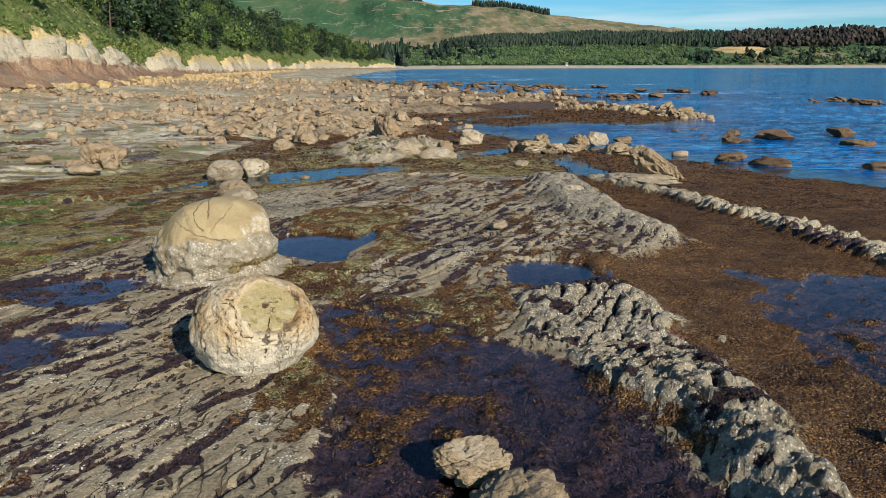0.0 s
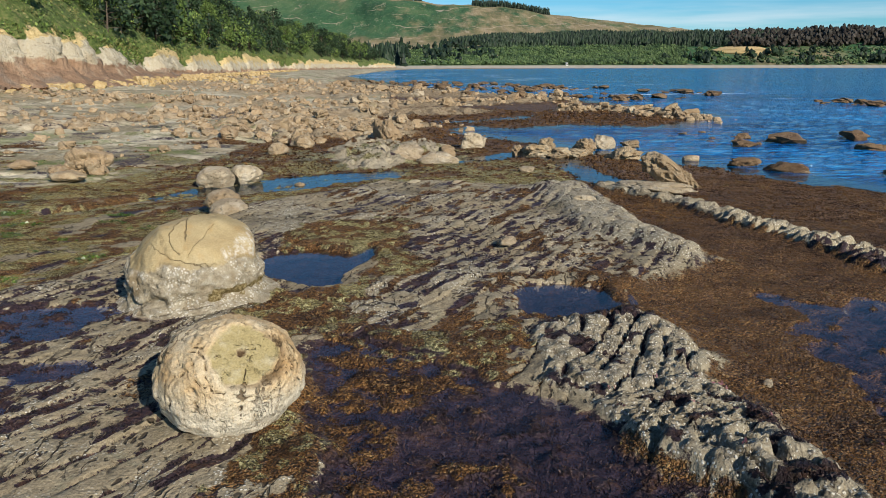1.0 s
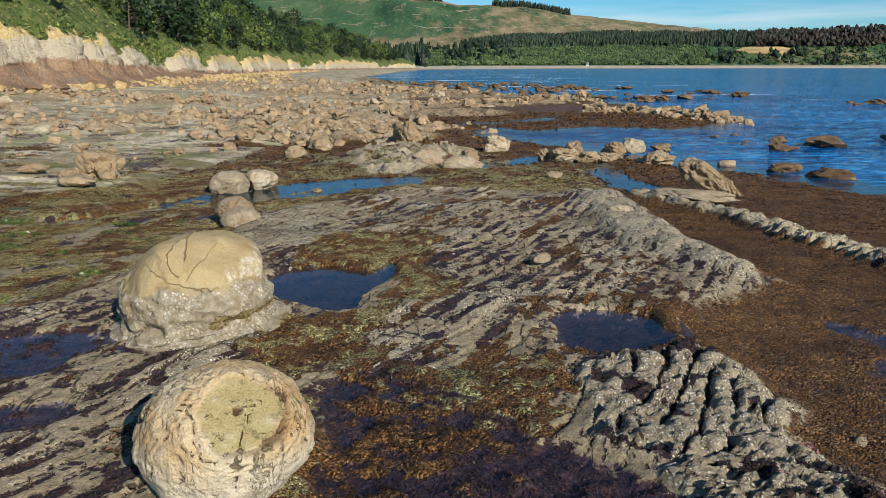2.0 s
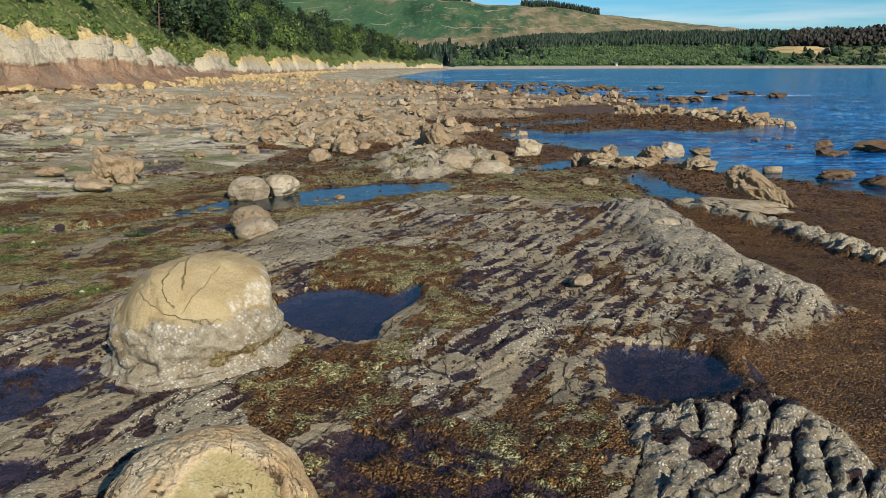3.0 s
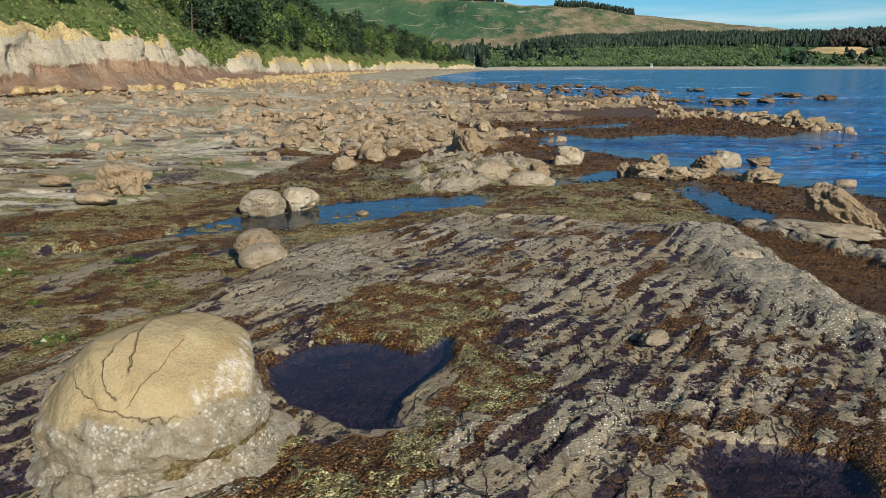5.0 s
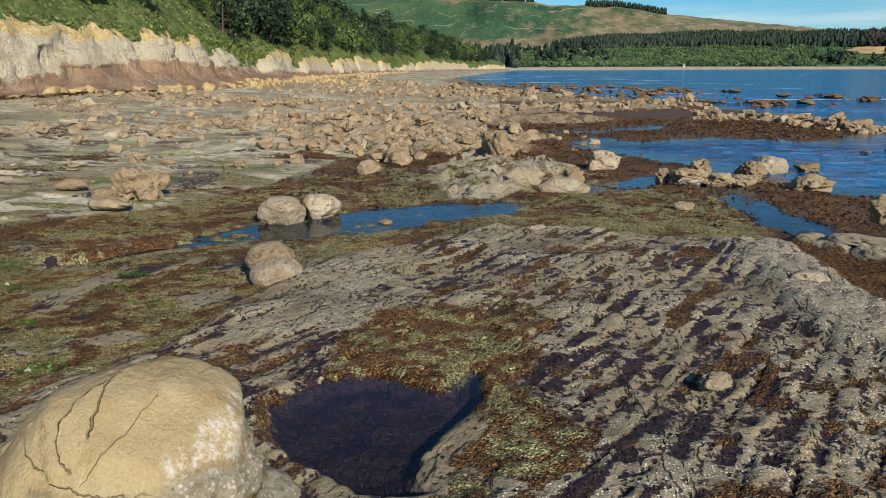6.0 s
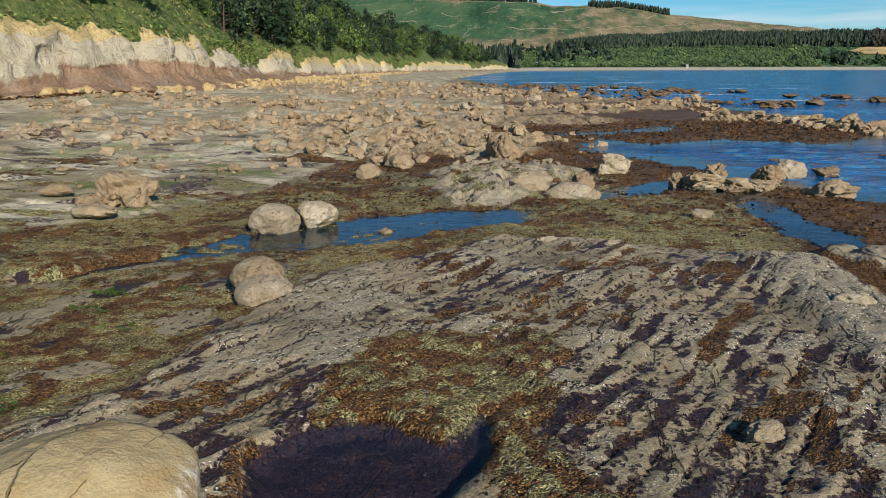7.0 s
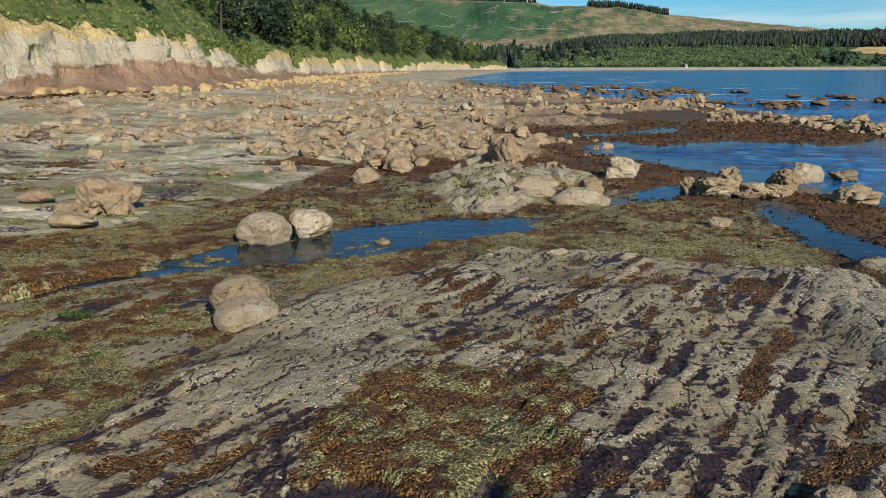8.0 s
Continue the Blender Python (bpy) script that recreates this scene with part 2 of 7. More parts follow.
def fields(x, y):
    """Height of the rock platform and what covers it, at points of the plan."""
    x, y = np.asarray(x, float), np.asarray(y, float)
    near = sstep(70, 30, np.hypot(x, y))
    wx, wy = 0.22 * fbm(x * 0.9, y * 0.9, 3, 3), 0.22 * fbm(x * 0.9, y * 0.9, 3, 9)
    X, Y = x + wx, y + wy
    u, v = x * math.cos(STRIKE) - y * math.sin(STRIKE), x * math.sin(STRIKE) + y * math.cos(STRIKE)
    big = fbm(x * 0.11, y * 0.11, 3, 21)
    mid = fbm(x * 0.55, y * 0.55, 4, 31)
    fine = fbm(x * 3.1, y * 3.1, 4, 41)

    dp = inside(X, Y, PLATFORM)
    plat = sstep(-0.55, 0.5, dp)
    dflat = inside(X, Y, FLATS, 6)
    flat = sstep(-0.8, 0.9, dflat)
    dsl = inside(X, Y, PALE_SLAB)
    slab = sstep(-0.2, 0.7, dsl)
    dsea = inside(x + 2.5 * wx, y + 2.5 * wy, SEA, 8)

    low = lerp(-0.21, -0.385, sstep(16, 20.5, y + 0.25 * x))
    low = low + 0.03 * big + 0.02 * mid
    z = lerp(low, -0.02 + 0.03 * mid, plat)
    shelf = -0.30 + 0.06 * big + 0.95 * sstep(-17, -46, x) + 0.05 * mid
    terrace = np.floor(5 * (shelf + 0.1 * mid)) / 5
    z = lerp(z, lerp(shelf, shelf * 0.4 + terrace * 0.6 + 0.04, 0.5), flat)
    z = z + slab * (0.14 + 0.07 * np.minimum(dsl, 1.2) + 0.12 * mid + 0.10 * fine + 0.12 * (0.5 - np.abs(fbm(u * 1.9, v * 1.1, 4, 86, 0.6))) - 0.16 * sstep(0.05, 0.3, fbm(u * 1.6, v * 0.9, 4, 87)))
    for poly in (CHANNEL_WEST, CHANNEL_EAST, LAGOON):
        z = lerp(z, SEA_Z - 0.06 + 0.05 * mid + 0.03 * fine + 0.10 * sstep(-6.2, -7.6, x) * fbm(x * 0.9, y * 1.8, 3, 89), sstep(-0.40, 0.10, inside(X, Y, poly) + 0.1 * mid + 0.08))

    field = np.zeros(x.shape)
    back = (y > 30) & (y < 170)
    if back.any():
        for line, half, _, _, _ in FIELD:
            field[back] = np.maximum(field[back], 1 - sstep(0.5 * half, 1.7 * half + 0.5, along(x[back], y[back], line)[0]))
    rugged = fbm(x * 0.75, y * 0.9, 4, 88)
    z = z + field * sstep(28, 36, y) * (0.30 * sstep(-0.1, 0.45, rugged) + 0.10 * np.abs(fine) + 0.08 * mid) * (1 - slab)

    # thin beds, weathered into steps that run along the strike
    uu = u + 0.10 * fbm(v * 0.30, u * 0.5, 3, 51) + 0.020 * pn(v * 2.3, u * 4.1, 57) + 0.010 * pn(v * 7, u * 9, 58)
    phase = uu / 0.33 + 0.75 * pn(uu * 0.8, v * 0.05, 61)
    s = phase - np.floor(phase)
    bed = np.floor(phase)
    cut = sstep(-0.65, -0.1, pn(v * 0.8 + 3.7 * bed, bed * 1.7, 66) + 0.35 * pn(v * 3.1, bed * 2.3, 68))
    wide = 0.06 + 0.15 * sstep(-0.2, 0.6, pn(v * 1.3, bed * 3.3, 71))
    groove = (1 - sstep(wide * 0.55, wide, s) + sstep(0.965, 1.0, s)) * cut
    south = sstep(10, 7, y) * sstep(-1.0, -2.2, x)
    thick = fbm(x * 0.4, y * 0.4, 3, 75)
    pit = sstep(0.0, 0.22, fbm(u * 5.4, v * 1.4, 4, 77) + 0.5 * thick - 0.15 - 0.12 * south)
    # rows of small weed-filled pits along the beds
    pit_row = sstep(0.02, 0.25, pn(v * 2.9 + 3.1 * bed, bed * 2.7, 201) + 0.8 * thick + 0.25 * fine - 0.12) * sstep(0.12, 0.26, s + 0.05 * fine) * sstep(0.74, 0.58, s + 0.08 * fine)
    pit = np.maximum(0.55 * pit, pit_row * (1 - 0.2 * south))
    calm = sstep(-0.1, 0.5, inside(X, Y, SLAB_WEST))
    pit = pit * (1 - 0.65 * calm)
    groove = groove * (1 - 0.35 * calm)
    proud = sstep(-0.1, 0.5, pn(v * 0.5, bed * 5.1, 73))
    small = uu / 0.11 + 0.4 * pn(v * 1.5, u * 3, 79)
    small = np.abs(small - np.floor(small) - 0.5) * 2
    tilt = (s - 0.5) * 0.07
    bare = plat * (1 - sstep(-0.2, 0.25, inside(X, Y, POOL_MAIN)))
    amp = bare * (0.038 - 0.010 * south) * (1 - 0.8 * edge_of(x, y)) * (1 - 0.70 * sstep(-0.1, 0.5, inside(X, Y, RIDGE_ROUND)))
    z = z + amp * (tilt * 7 * 0.12 - groove * 0.95 - 0.6 * pit + 0.1 * mid + 0.75 * proud * (1 - groove) * (1 - 0.7 * pit) - 0.10 * small) + bare * (0.011 * fine + 0.014 * mid)
    # the step at each bed in the flats, much fainter
    z = z + flat * near * (0.03 * mid - 0.05 * sstep(0.25, 0.5, fbm(u * 1.2, v * 0.55, 3, 83)))

    # the raised, barnacled edge beside the big pool, split by joints
    dr = inside(x + 0.55 * wx, y + 0.55 * wy, RIDGE_EAST)
    j = lerp(x * 0.80 + y * 0.60, u * 1.0, sstep(6.4, 7.6, y))
    jj = j / lerp(0.40, 0.27, sstep(6.4, 7.6, y)) + 0.40 * fbm(x * 1.3, y * 1.3, 3, 91)
    js = np.abs(jj - np.floor(jj) - 0.5) * 2
    clefts = (1 - sstep(0.13, 0.32, js)) * sstep(-0.4, 0.1, pn(x * 1.2, y * 1.2, 93) + 0.1)
    knob = fbm(x * 2.2, y * 2.2, 4, 97)
    crag = 0.5 - np.abs(fbm(x * 3.7, y * 3.7, 4, 98, 0.6))
    edge = sstep(0.0, 0.22, dr)
    tall = lerp(0.33, 0.08, sstep(4.8, 7.5, y))
    z = z + edge * (tall * (0.80 + 0.14 * knob + 0.22 * sstep(0.1, 0.5, dr) + 0.12 * fine) + 0.055 * crag - tall * 1.0 * clefts * sstep(0.0, 0.18, dr) - 0.06 * sstep(0.05, 0.4, fbm(x * 5, y * 5, 3, 99)))
    # the long rounded ridge
    dq = inside(x + 0.5 * wx, y + 0.5 * wy, RIDGE_ROUND)
    rnd = sstep(-0.05, 0.55, dq)
    z = z + rnd * (0.19 + 0.04 * knob - 0.02 * groove + 0.015 * crag)
    # the far row of blocks
    df, run = along(x + 0.5 * wx, y + 0.5 * wy, RIDGE_FAR)
    far_edge = 1 - sstep(0.22, 0.55, df)
    ff = run / 0.33 + 0.4 * pn(x, y, 111)
    fs = np.abs(ff - np.floor(ff) - 0.5) * 2
    z = z + far_edge * (0.17 + 0.10 * knob + 0.06 * crag - 0.22 * (1 - sstep(0.15, 0.5, fs)) * sstep(4, 6, run) + 0.03 * fine)

    # pools in the rock
    pool, deep = np.zeros(x.shape), np.zeros(x.shape)
    for _, poly, level, depth in POOLS:
        d = inside(x + 0.6 * wx, y + 0.6 * wy, poly) + 0.10 * mid + 0.03 * fine
        if depth < 0.1:
            d = d + (0.45 if poly is POOL_EAST else 0.16) * fbm(x * 1.6, y * 1.6, 3, 109)
        k = sstep(-0.12, 0.14, d) * (1 - 0.98 * edge * sstep(0.05, 0.2, dr))
        z = lerp(z, level - depth + (0.035 if depth > 0.1 else 0.06) * fine + 0.03 * mid, k)
        pool = np.maximum(pool, k)
        deep = np.maximum(deep, k * (depth > 0.1))

    # what grows where
    weed = np.clip(1 - plat - flat - 1.4 * slab, 0, 1) * sstep(110, 70, y)
    west = sstep(-3.6, -5.4, x) * (1 - flat) * sstep(20.5, 18, y) * (1 - plat)
    weed = weed * (1 - west * sstep(0.22, 0.42, fbm(u * 1.3 + 40, v * 0.8, 4, 123) + 0.35 * fine))
    ws = sstep(-0.25, 0.2, inside(X, Y, WEED_SOUTH) + 0.25 * mid + 0.2 * fine)
    wm = sstep(-0.15, 0.25, np.maximum(inside(X, Y, WEED_MID), inside(X, Y, WEED_NORTH)) + 0.30 * mid + 0.12 * fine)
    weed = np.maximum(weed, np.maximum(wm, ws * sstep(-0.6, 0.0, fine + mid + 0.3)))
    ring = sstep(-0.75, -0.1, np.where(pool > 0.9, -3, inside(X, Y, POOL_ROUND) + 0.35 * sstep(1.3, 2.3, x)))
    weed = np.maximum(weed, 0.85 * ring * sstep(-0.5, 0.1, fine + mid))
    weed = np.maximum(weed, 0.85 * bare * sstep(0.35, 0.7, np.maximum(groove, pit) + 0.3 * fine) * sstep(-0.1, 0.4, big + pn(x * 0.7, y * 0.7, 121)))
    patch = sstep(0.46, 0.62, fbm(u * 2.2, v * 0.42, 4, 124) + 0.25 * fine) * (1 - 0.7 * calm) * (1 - 0.6 * south)
    weed = np.maximum(weed, 0.9 * bare * patch)
    skirt = sstep(-0.5, -0.02, np.where(pool > 0.9, -1, inside(X, Y, POOL_MAIN))) + sstep(-0.35, -0.02, np.where(pool > 0.9, -1, inside(X, Y, POOL_MID)))
    weed = np.clip(np.maximum(weed, 0.9 * np.clip(skirt, 0, 1) * sstep(-0.35, 0.25, mid + fine * 0.5)), 0, 1)
    raised = np.clip(edge + rnd + far_edge, 0, 1)
    weed = weed * (1 - 0.95 * raised) * (1 - 0.85 * pool)
    east_pool = sstep(-0.1, 0.3, inside(X, Y, POOL_EAST))
    weed = np.maximum(weed, east_pool * sstep(-0.05, 0.25, mid + 0.5 * fine) * 0.9)
    weed = np.maximum(weed, sstep(-0.1, 0.2, inside(X, Y, POOL_MAIN)) * sstep(0.25, 0.60, mid + 0.9 * fine + 0.3 * sstep(-0.3, -0.9, x) - 0.1) * 0.8 * (1 - edge))
    olive = np.clip(west + 0.75 * sstep(16.5, 19, y) * sstep(34, 30, y) * sstep(3.5, 0, x) * (1 - plat) + wm * 1.1 + ws * 0.75 + sstep(20.5, 22, y) * sstep(29, 26, y) * sstep(-2.5, -0.5, x) * sstep(4.6, 3.8, x), 0, 1)
    clump = 0.6 * fbm(x * 1.7, y * 1.7, 2, 127) + 0.7 * fbm(x * 4.6, y * 4.6, 3, 128)
    olive = np.clip(olive * lerp(sstep(-0.55, 0.25, mid + 0.6 * fine), sstep(-0.02, 0.22, clump + 0.35 * fine), np.clip(wm + ws + 0.35 * west, 0, 1)) + 0.12 * sstep(0.2, 0.6, fine), 0, 1)
    purple = np.clip(0.95 * pool + bare * sstep(0.25, 0.75, np.maximum(groove, pit)) * (0.80 + 0.25 * mid) + west * 0.9 * sstep(0.18, 0.4, fbm(u * 1.2, v * 0.7, 3, 131) + 0.25 * fine), 0, 1)
    purple = np.maximum(purple, 0.8 * bare * sstep(0.50, 0.62, fbm(u * 3.2 + 7, v * 0.55, 4, 135) + 0.25 * fine) * (1 - 0.6 * calm))
    purple = purple * (1 - 0.9 * edge) * (1 - 0.55 * rnd)
    purple = np.maximum(purple, edge * np.maximum(0.8 * sstep(0.5, 0.95, clefts), 0.75 * sstep(0.15, 0.40, fbm(x * 2, y * 2, 3, 137))))
    purple = np.maximum(purple, (1 - plat) * (1 - flat) * (1 - west) * sstep(0.35, 0.6, fbm(x * 0.8, y * 0.5, 3, 133)) * 0.7 * sstep(34, 28, y))
    green = 0.85 * west * sstep(0.20, 0.50, fbm(x * 0.6 + 5, y * 0.9, 3, 141)) * sstep(-5.6, -6.4, x)
    green = np.maximum(green, flat * near * sstep(0.12, 0.5, fbm(x * 0.22, y * 0.42, 4, 143)) * sstep(-22, -16, x) * sstep(-6, -9, x) * sstep(50, 40, y) * 0.72)
    line = sstep(1.8, 0.7, along(x, y, [(-41.5, 40), (-40.0, 56), (-38.5, 66), (-36.5, 80)])[0] + 0.6 * mid)
    green = np.maximum(green, 0.9 * line * sstep(-0.2, 0.3, mid))
    barn = np.clip(0.75 * edge + 0.55 * rnd + 0.55 * far_edge + bare * (0.42 + 0.4 * mid), 0, 1)
    sand = np.maximum(flat * sstep(-1.0, 0.1, fbm(x * 0.13, y * 0.2, 3, 151)), 0.30 * slab)
    scab = slab * sstep(0.10, 0.32, fbm(u * 0.9, v * 0.7, 4, 152) + 0.3 * fine)
    weed = np.maximum(weed, 0.85 * scab)
    streaks = fbm(x * 0.25, y * 0.9, 4, 153)
    weed = np.maximum(weed, 0.8 * flat * near * sstep(0.16, 0.42, streaks + 0.25 * fine) * sstep(46, 32, y + 9 * pn(x * 0.1, y * 0.1, 155)))
    purple = np.maximum(purple, 0.55 * flat * sstep(0.12, 0.45, fbm(x * 0.3 + 9, y * 0.7, 4, 157)) * sstep(90, 40, y))
    # the sea bed
    bed_z = SEA_Z - 0.06 - 0.09 * np.maximum(dsea, 0) + 0.05 * mid
    k = sstep(-0.9, 0.6, dsea)
    z = lerp(z, np.maximum(bed_z, -2.5), k)
    weed = np.maximum(weed * (1 - 0.2 * k), sstep(-2.5, -0.5, dsea) * (1 - plat) * (1 - flat * 0.7) * sstep(95, 60, y))
    z = z + weed * (0.022 * fine + 0.012 * pn(x * 14, y * 14, 161)) * near
    rust = field * sstep(28, 36, y) * (1 - slab)
    weed = weed * (1 - 0.9 * rust)
    return dict(rust=rust, crag=np.clip(0.9 * edge + 0.4 * far_edge + 0.2 * rnd + 0.6 * slab, 0, 1), z=z, weed=weed, olive=olive, purple=purple, green=green, barn=barn, sand=sand, pool=pool, edge=edge, rnd=rnd, flat=flat, mid=mid, fine=fine, dsea=dsea,
                plat=plat, wm=wm, west=west)


def height(x, y):
    return float(fields(np.array([x]), np.array([y]))["z"][0])


# ---- mesh helpers ----
def mesh_np(name, verts, faces, smooth=True):
    """A mesh from arrays of points and of equal-sided faces."""
    me = bpy.data.meshes.new(name)
    verts, faces = np.ascontiguousarray(verts, np.float32), np.ascontiguousarray(faces, np.int32)
    n, k = faces.shape
    me.vertices.add(len(verts))
    me.vertices.foreach_set("co", verts.ravel())
    me.loops.add(n * k)
    me.loops.foreach_set("vertex_index", faces.ravel())
    me.polygons.add(n)
    me.polygons.foreach_set("loop_start", np.arange(0, n * k, k, dtype=np.int32))
    me.polygons.foreach_set("use_smooth", np.full(n, smooth))
    me.update(calc_edges=True)
    return me


def attr(me, name, values):
    me.attributes.new(name, "FLOAT", "POINT").data.foreach_set("value", np.ascontiguousarray(values, np.float32))


def grid_faces(rows, cols):
    i = np.arange(rows * cols).reshape(rows, cols)
    return np.stack([i[:-1, :-1], i[:-1, 1:], i[1:, 1:], i[1:, :-1]], -1).reshape(-1, 4)


def part(name, data, material, parent, label=""):
    """One mesh under a thing or a part."""
    me = data
    if isinstance(data, bmesh.types.BMesh):
        me = bpy.data.meshes.new(name)
        data.to_mesh(me)
        data.free()
    if material and not me.materials:
        me.materials.append(material)
    ob = new(name, me)
    ob.parent = parent
    return tagged(ob, label)


def ball(sub):
    bm = bmesh.new()
    bmesh.ops.create_icosphere(bm, subdivisions=sub, radius=1)
    v = np.array([p.co[:] for p in bm.verts])
    f = np.array([[q.index for q in p.verts] for p in bm.faces])
    bm.free()
    return v, f


BALLS = {k: ball(k) for k in (1, 2, 3, 4, 5, 6)}

# ---- materials ----
class Nodes:
    def __init__(self, name):
        self.m = bpy.data.materials.new(name)
        self.m.use_nodes = True
        self.t = self.m.node_tree
        self.t.nodes.clear()
        self.out = self.t.nodes.new("ShaderNodeOutputMaterial")

    def link(self, a, b):
        if isinstance(a, (int, float)):
            b.default_value = a
        elif isinstance(a, tuple):
            b.default_value = (*a, 1) if len(a) == 3 and b.type == "RGBA" else a
        else:
            self.t.links.new(a, b)

    def n(self, kind, out=0, props=None, **ins):
        nd = self.t.nodes.new(kind)
        props = props or {}
        if "operation" in props:
            nd.operation = props["operation"]
        if "feature" in props:
            nd.feature = props["feature"]
        if "interpolation_type" in props:
            nd.interpolation_type = props["interpolation_type"]
        if "attribute_name" in props:
            nd.attribute_name = props["attribute_name"]
        for k, val in ins.items():
            self.link(val, nd.inputs[int(k[1:]) if k[0] == "i" and k[1:].isdigit() else k.replace("_", " ")])
        return nd.outputs[out]

    def pos(self):
        return self.n("ShaderNodeNewGeometry", "Position")

    def scaled(self, vec, sx, sy, sz, rz=0.0):
        return self.n("ShaderNodeMapping", i0=vec, i2=(0.0, 0.0, rz), i3=(sx, sy, sz))

    def noise(self, vec, scale, detail=4.0, rough=0.55):
        return self.n("ShaderNodeTexNoise", 0, None, Vector=vec, Scale=scale, Detail=detail, Roughness=rough)

    def cells(self, vec, scale, out=0, feature="F1"):
        return self.n("ShaderNodeTexVoronoi", out, {"feature": feature}, Vector=vec, Scale=scale)

    def attr(self, name):
        return self.n("ShaderNodeAttribute", "Fac", {"attribute_name": name})

    def op(self, what, a, b=0.5, c=0.5):
        return self.n("ShaderNodeMath", 0, {"operation": what}, i0=a, i1=b, i2=c)

    def step(self, a, b, x):
        return self.n("ShaderNodeMapRange", 0, {"interpolation_type": "SMOOTHSTEP"}, i0=x, i1=a, i2=b, i3=0.0, i4=1.0)

    def mix(self, f, a, b, blend="MIX"):
        nd = self.t.nodes.new("ShaderNodeMix")
        nd.data_type, nd.blend_type = "RGBA", blend
        self.link(f, nd.inputs[0])
        self.link(a, nd.inputs[6])
        self.link(b, nd.inputs[7])
        return nd.outputs[2]

    def ramp(self, f, *stops):
        nd = self.t.nodes.new("ShaderNodeValToRGB")
        e = nd.color_ramp.elements
        while len(e) < len(stops):
            e.new(0.5)
        for el, (p, c) in zip(e, stops):
            el.position, el.color = p, (*c, 1)
        self.link(f, nd.inputs[0])
        return nd.outputs[0]

    def bump(self, h, strength=0.5, dist=0.02, normal=None):
        nd = self.t.nodes.new("ShaderNodeBump")
        nd.inputs["Strength"].default_value, nd.inputs["Distance"].default_value = strength, dist
        self.link(h, nd.inputs["Height"])
        if normal is not None:
            self.link(normal, nd.inputs["Normal"])
        return nd.outputs[0]

    def finish(self, color, rough=0.8, normal=None, spec=0.5, **more):
        b = self.t.nodes.new("ShaderNodeBsdfPrincipled")
        self.link(color, b.inputs["Base Color"])
        self.link(rough, b.inputs["Roughness"])
        self.link(spec, b.inputs["Specular IOR Level"])
        if normal is not None:
            self.link(normal, b.inputs["Normal"])
        for k, val in more.items():
            self.link(val, b.inputs[k.replace("_", " ")])
        self.t.links.new(b.outputs[0], self.out.inputs[0])
        return self.m


